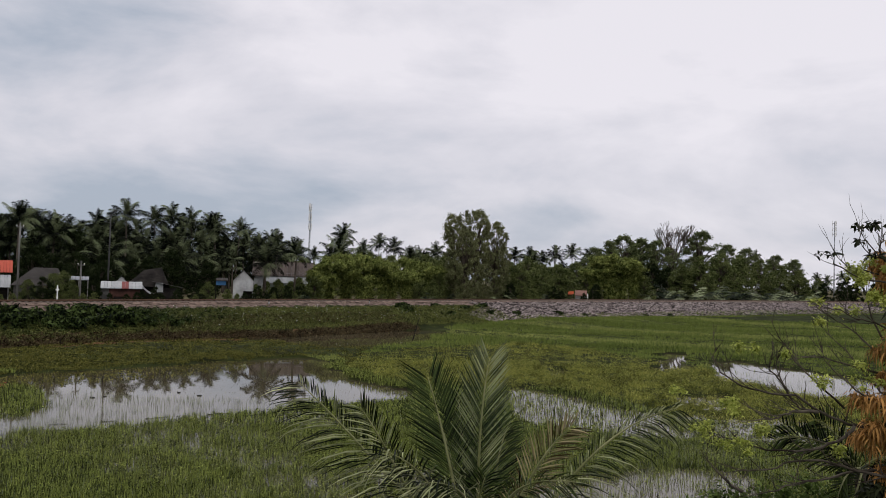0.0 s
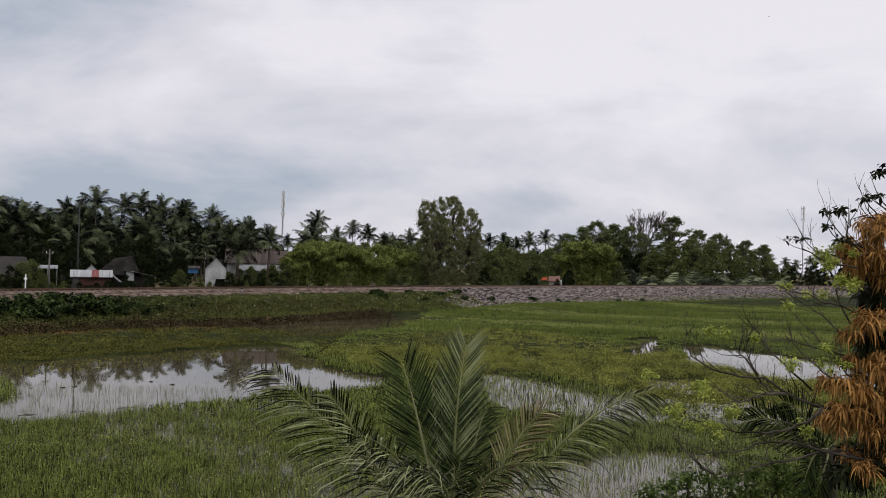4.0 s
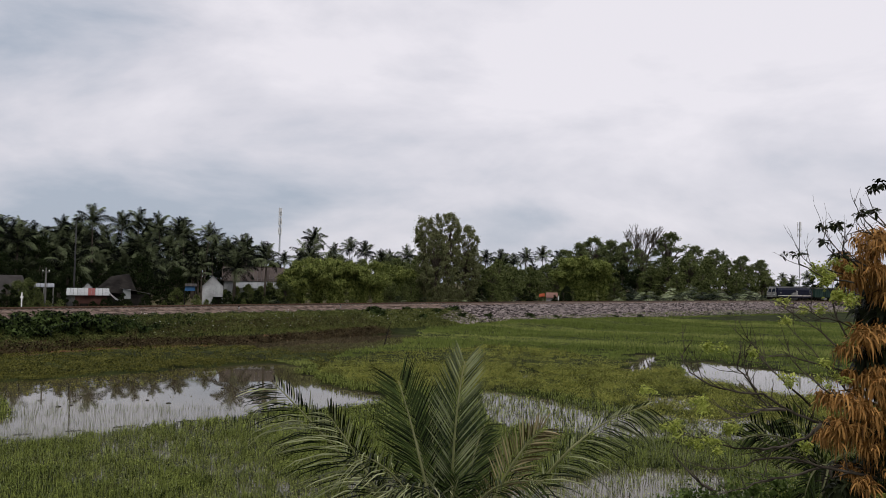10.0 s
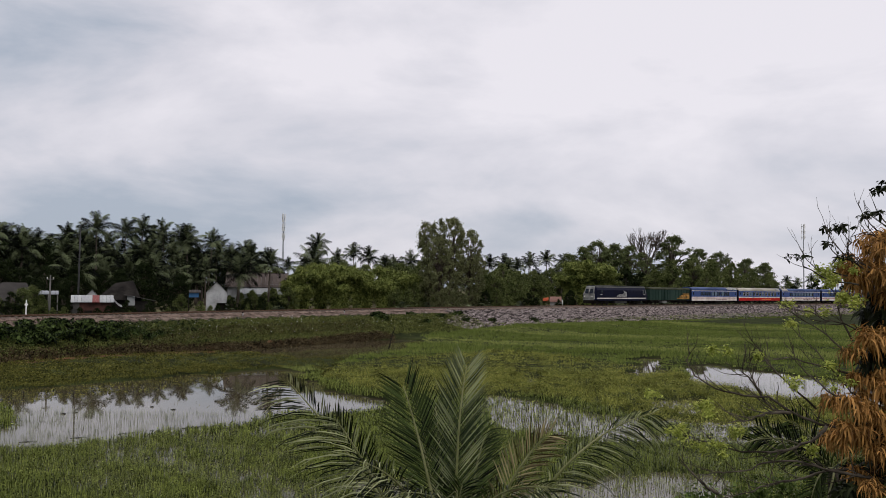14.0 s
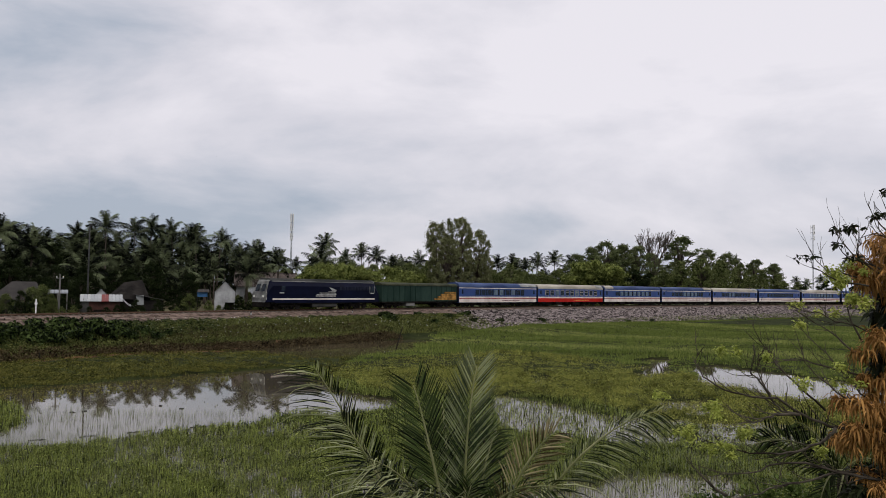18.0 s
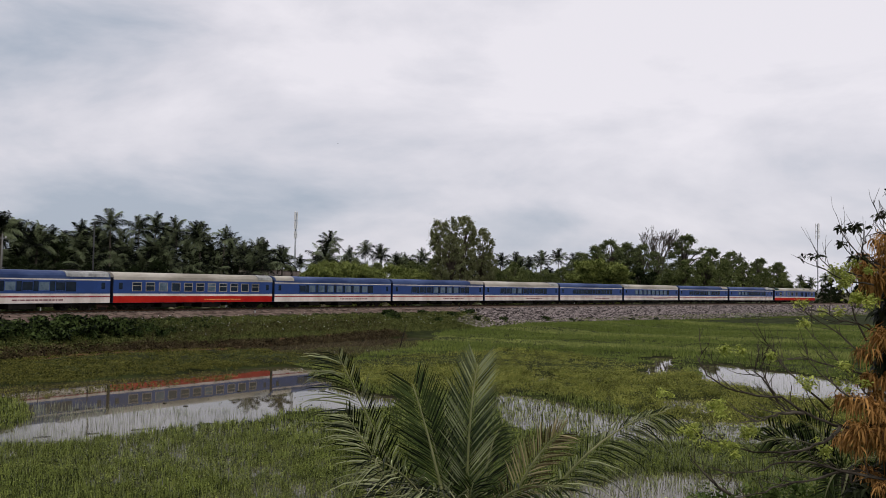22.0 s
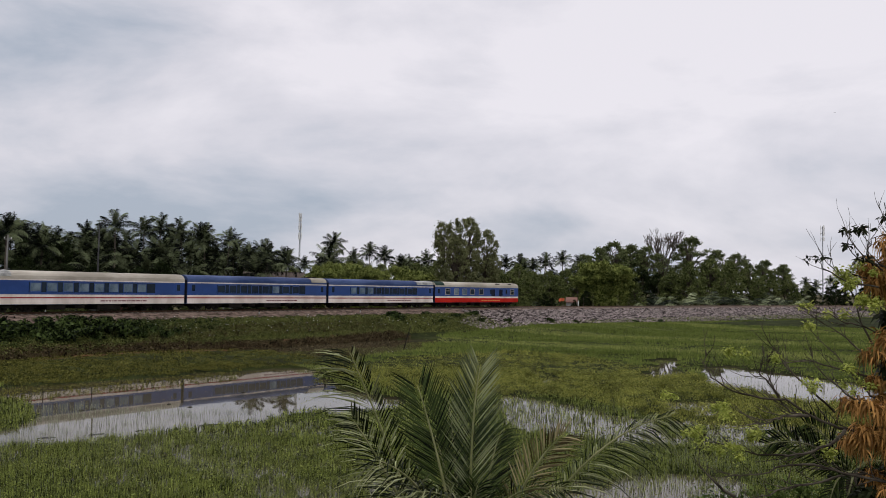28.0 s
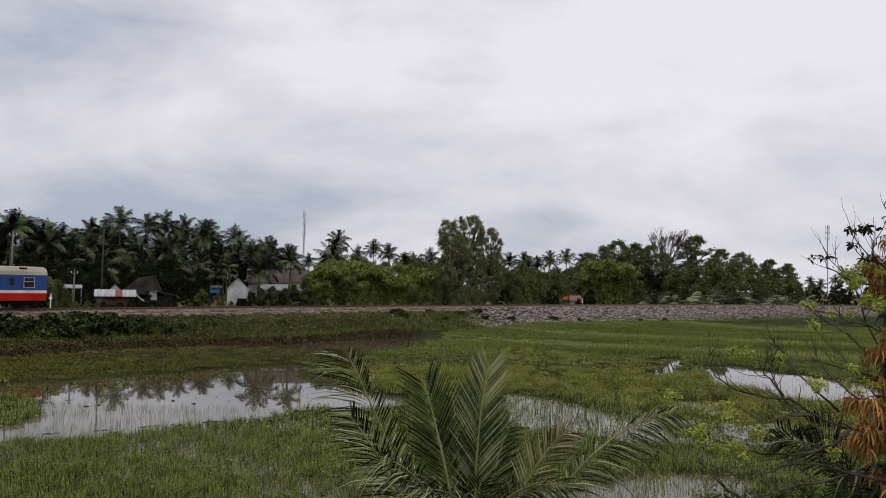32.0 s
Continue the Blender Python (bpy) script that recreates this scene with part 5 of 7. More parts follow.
    for f in ((a[0], a[1], a[2], a[3]), (a[5], a[4], a[3], a[2]), (a[4], a[0], a[3]), (a[1], a[5], a[2])):
        bm.faces.new(f)
    part("roof", bm, M["wall_dark"], root)
    m, w, hi, lo = facing((-39.44, 91.78, 23.3, 1.53, 4.68, 5.50))
    root = thing("shed", "small white gabled hut behind the shed", "shed", m)
    walls(root, -w / 2, w / 2, 0, 2.5, lo, M["wall_white"])
    gable(root, -w / 2, w / 2, 0, lo, hi, M["wall_white"])
    for s in (-1, 1):
        bm = bmesh.new()
        bm.faces.new([bm.verts.new(p) for p in ((s * (w / 2 + 0.15), -0.15, lo - 0.1), (0, -0.15, hi + 0.04), (0, 2.7, hi + 0.04), (s * (w / 2 + 0.15), 2.7, lo - 0.1))])
        bmesh.ops.solidify(bm, geom=bm.faces[:], thickness=0.05)
        part("roof_slope", bm, M["sheet"], root)
    m, w, hi, _ = facing((-41.91, 86.70, 25.8, 2.00, 3.04, 5.42))
    root = thing("lean_to", "pale sheet canopy on thin posts", "canopy", m)
    sheets(root, "roof_sheet", M["galv"], w, -0.8, hi - 0.35, 1.0, hi, 6)
    for x in (-w / 2 + 0.1, 0, w / 2 - 0.1):
        for y, z in ((-0.7, hi - 0.38), (0.9, hi - 0.06)):
            part("post", a_box(x - 0.05, x + 0.05, y - 0.05, y + 0.05, -0.3, z), M["concrete"], root)
    m, w, hi, _ = facing((-30.48, 100.39, 16.9, 1.40, 3.68, 5.30))
    root = thing("lean_to", "shelter hung with a blue tarpaulin", "shelter", m)
    part("tarpaulin", a_box(-w / 2, w / 2 * 0.7, -0.05, 0.0, hi * 0.80, hi), M["tarp_blue"], root, "blue tarpaulin sheet")
    sheets(root, "roof_sheet", M["tile_grey"], w, -0.4, hi, 1.5, hi + 0.3, 5)
    for x in (-w / 2, w / 2):
        part("post", a_box(x - 0.05, x + 0.05, 0.05, 0.15, -0.3, hi), M["wall_dark"], root)
    m, w, hi, _ = facing((22.30, 160.47, -7.9, 2.32, 3.50, 4.77))
    root = thing("stall", "small roadside stall with a red-brown roof", "stall", m)
    sheets(root, "roof_sheet", M["stall_roof"], w, -0.6, hi * 0.6, 0.8, hi, 6)
    walls(root, -w / 2 + 0.1, w / 2 - 0.1, 0, 1.8, hi * 0.6, M["wall_white"])
    part("white_post", a_box(w / 2 + 0.05, w / 2 + 0.25, -0.7, -0.5, -0.3, hi * 0.75), M["white_paint"], root)
    m, w, hi, lo = facing((19.84, 156.43, -7.2, 1.08, 3.97, 4.65))
    root = thing("awning", "bright orange canvas awning on poles", "awning", m)
    bm = bmesh.new()
    bm.faces.new([bm.verts.new(p) for p in ((-w / 2, -0.6, lo), (w / 2, -0.6, lo + 0.1), (w / 2, 0.9, hi), (-w / 2, 0.9, hi - 0.15))])
    bmesh.ops.solidify(bm, geom=bm.faces[:], thickness=0.03)
    part("canvas", bm, M["orange"], root)
    for x in (-w / 2 + 0.05, w / 2 - 0.05):
        part("pole", a_box(x - 0.04, x + 0.04, -0.5, -0.42, -0.3, lo + 0.05), M["wall_dark"], root)


main_house()
small_buildings()


def poles():
    for spec, top in (((-45.14, 80.48, 29.3, 0.14, 3.13, 10.74), 0), ((-40.82, 84.79, 25.7, 0.00, 3.15, 7.09), 0), ((-43.22, 96.76, 24.1, 0.17, 3.36, 12.87), 1)):
        m, w, hi, _ = facing(spec)
        root = thing("street_lamp" if top else "utility_pole", "slim grey street lamp with a bent arm" if top else "tall grey concrete utility pole", "lamp post" if top else "utility pole", m)
        part("pole", tube(bmesh.new(), [(0, 0, -0.3), (0, 0, hi * 0.5), (0, 0, hi)], [0.13, 0.10, 0.07], 8), M["lamp_steel"] if top else M["concrete"], root)
        if top:
            part("arm", tube(bmesh.new(), [(0, 0, hi - 0.02), (0.15, 0, hi + 0.3), (0.45, -0.1, hi + 0.55), (0.85, -0.15, hi + 0.6)], [0.08, 0.07, 0.06, 0.05], 6), M["lamp_steel"], root)
            part("lamp_head", a_box(0.8, 1.3, -0.27, -0.03, hi + 0.55, hi + 0.66, 0.03), M["galv"], root)
        else:
            part("crossarm", a_box(-0.35, 0.35, -0.05, 0.05, hi - 0.5, hi - 0.40), M["concrete"], root)
            for x in (-0.3, 0.0, 0.3):
                part("insulator", tube(bmesh.new(), [(x, 0, hi - 0.38), (x, 0, hi - 0.22)], [0.05, 0.035], 6), M["white_paint"], root)
    m, w, hi, _ = facing((-40.70, 79.82, 27.0, 0.45, 3.21, 4.57))
    root = thing("railway_marker", "white-painted post with a diamond board beside the track", "marker post", m)
    part("post", a_box(-0.06, 0.06, -0.06, 0.06, -0.2, hi), M["white_paint"], root)
    part("board", tube(bmesh.new(), [(0, -0.09, hi - 0.45), (0, -0.06, hi - 0.45)], [0.19, 0.19], 4), M["white_paint"], root)
    part("foot", a_box(-0.13, 0.13, -0.1, 0.1, -0.2, hi * 0.36), M["white_paint"], root)
    base = None
    for x, y in [(0.85, 122.38), (43.15, 167.96), (80.46, 202.39), (-22.73, 93.07), (-12.69, 105.95)]:
        if base is None:
            base = thing("line_post", "small white post on the ballast edge", "marker post", pose(x, y, 2.8), group="line posts")
            part("post", a_box(-0.06, 0.06, -0.06, 0.06, -0.1, 0.42, 0.01), M["sheet"], base)
            part("cap", a_box(-0.07, 0.07, -0.07, 0.07, 0.30, 0.44), M["wall_dark"], base)
        else:
            copy_thing(base, pose(x, y, 2.8))


poles()


def mast(x, y, h, head=1.0):
    root = thing("telecom_mast", "thin lattice telecom mast with antennas", "mast", pose(x, y, FAR_Z))
    r0, r1 = 0.24, 0.11
    for k in range(3):
        a = 2 * math.pi * k / 3
        part("leg", tube(bmesh.new(), [(r0 * math.cos(a), r0 * math.sin(a), -0.3), (r1 * math.cos(a), r1 * math.sin(a), h)], [0.07, 0.05], 5), M["galv"], root)
    bm = bmesh.new()
    n = 22
    for i in range(n):
        for k in range(3):
            t0, t1 = i / n, (i + 1) / n
            a, b = 2 * math.pi * k / 3, 2 * math.pi * (k + 1) / 3
            q0, q1 = r0 + (r1 - r0) * t0, r0 + (r1 - r0) * t1
            tube(bm, [(q0 * math.cos(a), q0 * math.sin(a), h * t0), (q1 * math.cos(b), q1 * math.sin(b), h * t1)], [0.04, 0.04], 3, False)
    part("bracing", bm, M["galv"], root)
    for z, s in ((h - 0.8, 1.0), (h - 3.0, 0.9), (h - 5.2, 0.8)):
        for k in range(3):
            a = 2 * math.pi * k / 3 + 0.5
            part("antenna", a_box(-0.11 * head, 0.11 * head, -0.07, 0.07, -s, s, 0.02), M["white_paint"], root, at=pose(0.34 * head * math.cos(a), 0.34 * head * math.sin(a), z, 0, 0, math.degrees(a) + 90))
        part("platform", tube(bmesh.new(), [(0, 0, z - 0.05), (0, 0, z + 0.05)], [0.34 * head, 0.34 * head], 8), M["galv"], root)


mast(-37.2, 189.1, 20.5)
mast(145.5, 327.9, 31.3, 2.2)


def bare_tree(x, y, h):
    rng = random.Random(77)
    root = thing("bare_tree", "leafless grey tree with a fan of fine branches", "tree", pose(x, y, FAR_Z))
    bm = bmesh.new()

    def grow(bm, p, d, length, r, depth):
        q = p + d * length * 0.5 + Vector((rng.uniform(-0.1, 0.1), rng.uniform(-0.1, 0.1), 0.05)) * length
        e = q + (d + Vector((0, 0, 0.15))).normalized() * length * 0.5
        tube(bm, [p, q, e], [r, r * 0.8, r * 0.6], 5 if depth > 2 else 3, False)
        if depth:
            for _ in range(3):
                grow(bm, e if rng.random() < 0.7 else q, (d + Vector((rng.uniform(-0.7, 0.7), rng.uniform(-0.7, 0.7), rng.uniform(0.05, 0.4)))).normalized(), length * rng.uniform(0.52, 0.74), r * 0.74, depth - 1)

    tube(bm, [(0, 0, -0.3), (0.1, 0, h * 0.18), (0, 0.1, h * 0.36)], [0.32, 0.28, 0.22], 7)
    part("trunk", bm, M["bark"], root)
    for k in range(5):
        bm = bmesh.new()
        way = Vector((math.cos(k * 2.4) * 0.5, math.sin(k * 2.4) * 0.5, 1.0 if k else 2.5)).normalized()
        grow(bm, Vector((0, 0.1, h * (0.30 + 0.015 * k))), way, h * 0.24, 0.17, 5)
        part("limb", bm, M["bark"], root)


bare_tree(*(58.4, 233.0, 23.2))


# ---- grass of the marsh and the bank ----
M["slope_weed"] = material("bank_weed", (0.006, 0.011, 0.003), (0.20, 0.22, 0.068), 0.9, 0.55, trans=0.2, per_piece=0.4, island=True, fine=0.8, skew=0.1)
def blades(name, label, x, y, z, h, w, mat, seed, lean=0.25, category="grass"):
    """Single tapering blades, one object of stuff."""
    rng = np.random.default_rng(seed)
    n = len(x)
    a, b = rng.uniform(0, 2 * np.pi, n), rng.uniform(0, 2 * np.pi, n)
    l = h * lean * rng.uniform(0.1, 1.2, n)
    base = np.stack([x, y, z], 1)
    side = np.stack([np.cos(a) * w, np.sin(a) * w, 0 * w], 1) * 0.5
    tip = base + np.stack([np.cos(b) * l, np.sin(b) * l, h], 1)
    v = np.stack([base - side, base + side, tip], 1)
    me = raw_mesh(name, v, np.arange(3 * n).reshape(-1, 3))
    return tagged(part(name, me, mat), label, category, kind="stuff")


def leafy(name, label, x, y, z, size, mat, seed, category="weeds"):
    """Small broad leaves lying every way, one object of stuff."""
    rng = np.random.default_rng(seed)
    n = len(x)
    u, w = rng.normal(size=(n, 3)), rng.normal(size=(n, 3))
    u[:, 2] = np.abs(u[:, 2]) * 0.5
    u /= np.linalg.norm(u, axis=1, keepdims=True)
    w = np.cross(u, w)
    w /= np.linalg.norm(w, axis=1, keepdims=True)
    s = (size * rng.uniform(0.6, 1.4, n))[:, None]
    p = np.stack([x, y, z], 1)
    v = np.stack([p - u * s * 0.3, p + u * s * 0.4 + w * s * 0.45, p + u * s * 1.2, p + u * s * 0.4 - w * s * 0.45], 1)
    return tagged(part(name, raw_mesh(name, v, None, np.arange(4 * n).reshape(-1, 4)), mat), label, category, kind="stuff")


def marsh_points(y0, y1, per_m2, seed):
    """Points over the part of the marsh in view, thinned where water lies open."""
    rng = np.random.default_rng(seed)
    area = 0.5 * (y1 - y0) * ((1.15 * y0 + 6) + (1.15 * y1 + 6))
    n, each = int(area * per_m2), 11
    ty = np.sqrt(rng.uniform(y0 ** 2, y1 ** 2, n // each + 1))
    tx = rng.uniform(-0.60, 0.61, len(ty)) * ty + rng.uniform(-1, 1, len(ty))
    wide = 0.035 + 0.0024 * ty
    y = (np.repeat(ty, each) + rng.normal(size=len(ty) * each) * np.repeat(wide, each))
    x = (np.repeat(tx, each) + rng.normal(size=len(ty) * each) * np.repeat(wide, each))
    tall = np.repeat(rng.uniform(0.55, 1.3, len(ty)), each)
    n = len(x)
    q, d = track_coords(x, y)
    fd, fz = foot_of(q)
    o = openness(x, y)
    pond = inside(x, y, POND) | inside(x, y, RIGHT_POND)
    chance = np.where(o > 0.9, np.where(pond & (y < 41), 0.26, np.where(pond & (y < 62), 0.07, 0.012)), np.where(o > 0.55, 0.35, np.where(o > 0.3, 0.62, 1.0)))
    chance = chance * np.clip(0.95 + 0.40 * wavy(x, y, 0.7, 3.0) + 0.3 * wavy(x, y, 3.3, 5.0), 0.08, 1)
    keep = (d < -fd + 0.3) & (rng.uniform(size=n) < chance)
    x, y = x[keep], y[keep]
    thin = (o[keep] > 0.9) * 0.3
    return x, y, np.maximum(ground_height(x, y), -0.05) - 0.03, tall[keep] * (1 - thin), o[keep] > 0.9, rng


def is_sedge(x, y):
    jx, jy = x + wavy(x, y, 0.7, 7.0), y + 1.5 * wavy(x, y, 0.6, 8.0)
    q, d = track_coords(x, y)
    strip = (d < -10) & (d > -30) & (x < -8) & (y > 47)
    return inside(jx, jy, OLIVE) | strip | inside(jx, jy, POND_BACK)


def grow_marsh():
    for y0, y1, per, w, hh, seed in ((17.5, 34, 430, 0.017, 0.30, 1), (34, 62, 150, 0.032, 0.32, 2), (62, 150, 40, 0.075, 0.48, 3)):
        x, y, z, tall, open_water, rng = marsh_points(y0, y1, per, seed)
        s = is_sedge(x, y)
        h = hh * tall * rng.uniform(0.6, 1.15, len(x)) * (1 + 0.3 * wavy(x, y, 0.35, 6.0))
        far = soft(58, 66, y)
        band = 0.5 + 0.5 * np.sin(y * 0.27 + 2.2 * wavy(x, y, 0.05, 2.0))
        across = 0.40 * x + 0.92 * y
        stripe = np.sin(across * 0.30 + 2.6 * wavy(x, y, 0.05, 1.0)) * (0.6 + 0.6 * np.sin(across * 0.13 + 2.0 + 1.5 * wavy(x, y, 0.035, 2.0)))
        h = h * (1 - far * (0.62 - 0.5 * band))
        w_ = w * rng.uniform(0.7, 1.3, len(x))
        reed = open_water & (y < 60)
        # dark sedge added at the pond's back to dull its reflections
        back = open_water & (y >= 41) & (y < 62) & (x < 0)
        reed, s = reed & ~back, (s & ~reed) | back
        reed = reed | (~s & (y < 44) & (rng.uniform(size=len(x)) < np.where(x > 1.5, 0.22, 0.07)))
        g = ~s & (y < 60) & ~reed
        f = ~s & (y >= 60)
        if reed.any():
            blades("pond_reeds", "thin pale reeds standing in the open pond", x[reed], y[reed], z[reed], h[reed] * np.where(open_water[reed], 1.5, 1.0), w_[reed] * 0.5, M["reed"], seed + 50, 0.12, "reeds")
        if g.any():
            blades("marsh_grass", "green marsh grass standing in shallow water", x[g], y[g], z[g], h[g], w_[g], M["near_grass"], seed + 10)
            n = len(x[g][::2])
            leafy("marsh_weeds", "small-leaved green weeds among the marsh grass", x[g][::2] + rng.normal(size=n) * 0.05, y[g][::2] + rng.normal(size=n) * 0.05, z[g][::2] + rng.uniform(0.04, 0.24, n), 0.034 if seed == 1 else 0.055, M["near_grass"], seed + 15)
        pale = f & (stripe > 0.25 + 0.35 * wavy(x, y, 0.9, 4.0))
        f = f & ~pale
        if pale.any():
            blades("pale_grass", "pale yellow-green strips of grass in the flooded fields", x[pale], y[pale], z[pale], h[pale], w_[pale], M["pale_grass"], seed + 60)
        if f.any():
            blades("flooded_grass", "dark green grass of the flooded fields", x[f], y[f], z[f], h[f], w_[f], M["far_grass"], seed + 20)
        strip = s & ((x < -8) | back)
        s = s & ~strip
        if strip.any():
            blades("bank_sedge", "low olive sedge between canal and pond, coloured darker as if shaded", x[strip], y[strip], z[strip], h[strip] * 0.55, w_[strip] * 1.2, M["bank_sedge"], seed + 40, 0.6, "sedge")
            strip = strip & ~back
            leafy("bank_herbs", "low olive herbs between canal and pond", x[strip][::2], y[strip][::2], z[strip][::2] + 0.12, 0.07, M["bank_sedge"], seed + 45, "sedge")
        if s.any():
            blades("olive_sedge", "yellow-olive sedge on the wet ground", x[s], y[s], z[s], h[s] * 0.6, w_[s] * 1.3, M["sedge"], seed + 30, 0.6, "sedge")
            leafy("marsh_herbs", "bushy yellow-olive water herbs", x[s][::2], y[s][::2], z[s][::2] + 0.10 + 0.2 * rng.uniform(size=len(x[s][::2])), 0.055, M["sedge"], seed + 35, "herbs")


grow_marsh()


def bank_points(q0, q1, d0, d1, n, seed):
    rng = np.random.default_rng(seed)
    q, f = rng.uniform(q0, q1, n), rng.uniform(0, 1, n)
    fd, _ = foot_of(q)
    d = -(d0 + f * (d1 - d0)) if d1 is not None else -fd + d0 * f - 0.4
    c, s, b = math.cos(TRACK_TURN), math.sin(TRACK_TURN), TRACK_BEND * q * q / 2
    h = TRACK_TURN + np.arctan(TRACK_BEND * q)
    x, y = TRACK_X + q * c - b * s - d * np.sin(h), TRACK_Y + q * s + b * c + d * np.cos(h)
    return x, y, ground_height(x, y), rng


def tufts(x, y, z, rng, each, wide, high):
    n = len(x) * each
    return (np.repeat(x, each) + rng.normal(size=n) * wide, np.repeat(y, each) + rng.normal(size=n) * wide,
            np.repeat(z, each) + np.abs(rng.normal(size=n)) * high)


def grow_bank():
    x, y, z, rng = bank_points(-12, 72, 5.0, 10.0, 3900, 14)
    leafy("bank_weeds", "low green weeds covering the railway bank", *tufts(x, y, z, rng, 16, 0.22, 0.13), 0.10, M["slope_weed"], 51)
    x, y, z, rng = bank_points(-12, 48, 2.2, None, 1400, 15)
    leafy("withered_weeds", "tangled grey-brown weeds at the bank's foot", *tufts(x, y, z, rng, 16, 0.22, 0.18), 0.12, M["dry_grass"], 52)
    x, y, z, rng = bank_points(-12, 26, 5.2, 8.6, 500, 16)
    leafy("bank_weeds", "dark creeping leaves among the shrubs", *tufts(x, y, z, rng, 18, 0.25, 0.3), 0.11, M["bush"], 53)
    x, y, z, rng = bank_points(-12, 70, 4.9, 11.5, 56000, 4)
    n = len(x)
    blades("bank_grass", "short green and dry grass on the railway bank", x, y, z - 0.03, rng.uniform(0.1, 0.34, n), rng.uniform(0.03, 0.07, n), M["slope_grass"], 44, 0.9)
    x, y, z, rng = bank_points(-12, 50, 2.4, None, 22000, 5)
    n = len(x)
    blades("withered_grass", "withered grey-brown grass hanging over the bank's foot", x, y, z - 0.03, rng.uniform(0.15, 0.42, n), rng.uniform(0.04, 0.08, n), M["dry_grass"], 45, 1.0)
    x, y, z, rng = bank_points(16, 50, 7.0, 10.0, 7000, 6)
    n = len(x)
    blades("withered_grass", "patches of brown withered weeds on the bank", x, y, z - 0.03, rng.uniform(0.2, 0.5, n), rng.uniform(0.04, 0.08, n), M["dry_grass"], 46, 0.9)
    x, y, z, rng = bank_points(64, 230, 9.6, 13.5, 30000, 7)
    n = len(x)
    blades("bank_grass", "fresh grass along the foot of the stones", x, y, z - 0.03, rng.uniform(0.15, 0.45, n), rng.uniform(0.05, 0.10, n), M["far_grass"], 47, 0.8)
    # white flower heads and scraps
    x, y, z, rng = bank_points(18, 66, 4.0, 10.0, 260, 8)
    n = len(x)
    s = rng.uniform(0.03, 0.09, (n, 1, 1))
    tri = np.array([(-1, 0, 0), (0, -0.5, 0.9), (1, 0.2, 0.1), (0, 0.6, 0.5)])[None] * s
    v = tri + np.stack([x, y, z + 0.2], 1)[:, None]
    i = np.arange(n)[:, None, None] * 4
    f = (np.array([(0, 1, 2), (0, 3, 1), (1, 3, 2), (0, 2, 3)])[None] + i).reshape(-1, 3)
    tagged(part("wild_flowers", raw_mesh("wild_flowers", v, f), M["white_paint"]), "small white flowers scattered on the bank", "flowers", kind="stuff")


grow_bank()


def shrub_template(seed, mat, size=0.15):
    rng = random.Random(seed)
    root = thing("shrub", "dark green leafy shrub on the railway bank", "shrub", group="bank shrubs")
    cl = [(rng.uniform(-0.8, 0.8), rng.uniform(-0.7, 0.7), rng.uniform(0.05, 0.75), rng.uniform(0.25, 0.42), rng.uniform(0.2, 0.35)) for _ in range(14)]
    bm = bmesh.new()
    for c in cl[:8]:
        tube(bm, [(0, 0, -0.15), (c[0] * 0.5, c[1] * 0.5, c[2] * 0.6), (c[0], c[1], c[2])], [0.035, 0.025, 0.01], 4, False)
    part("stems", bm, M["bark"], root)
    part("leaves", leaf_cloud(cl, 110, size, seed, long=1.1), mat, root)
    return root


def bank_shrubs():
    kinds = [shrub_template(90 + i, M["bush"]) for i in range(3)]
    rows = [(r, 0) for r in [(-35.6, 67.7, 1.20), (-35.4, 69.7, 1.30), (-33.8, 68.9, 1.20), (-34.1, 71.9, 1.30), (-32.5, 71.2, 1.20), (-32.6, 74.1, 1.10), (-31.1, 73.5, 1.30), (-30.8, 75.9, 1.00), (-29.3, 74.8, 1.00), (-28.9, 76.9, 0.80), (-27.5, 76.4, 0.70), (-36.5, 71.3, 0.70), (-35.4, 73.5, 0.60), (-27.0, 77.9, 0.60), (-36.8, 67.4, 1.20), (-37.1, 65.9, 1.20), (-38.7, 66.6, 1.30), (-32.9, 75.9, 0.70)]] + [(r, 1) for r in [(-8.2, 105.9, 1.10), (-2.1, 109.6, 0.60), (-0.2, 114.9, 0.70), (2.3, 118.8, 0.80), (3.4, 116.1, 0.70), (7.3, 119.8, 0.60), (14.4, 127.4, 0.70), (31.2, 143.7, 0.60), (37.0, 149.3, 0.60), (19.0, 131.7, 0.50), (-4.5, 112.5, 0.50)]]
    for i, ((x, y, r), k) in enumerate(rows):
        z = float(ground_height(np.array([x]), np.array([y]))[0])
        m = pose(x, y, z, 0, 0, 77.0 * i)
        ob = kinds[i] if i < 3 else copy_thing(kinds[i % 3], m)
        ob.matrix_basis = m
        ob.scale = (r, r, r * 0.9)
    for i, (x, y, r) in enumerate([(54.9, 165.7, 0.90), (58.0, 168.7, 1.00), (61.1, 171.5, 1.10), (64.2, 174.5, 1.20), (66.6, 176.7, 1.00), (36.5, 147.2, 0.80)]):
        z = float(ground_height(np.array([x]), np.array([y]))[0])
        ob = copy_thing(SCRUBS[i % 3], pose(x, y, z, 0, 0, 50.0 * i))
        ob.scale = (r * 0.6,) * 3


bank_shrubs()


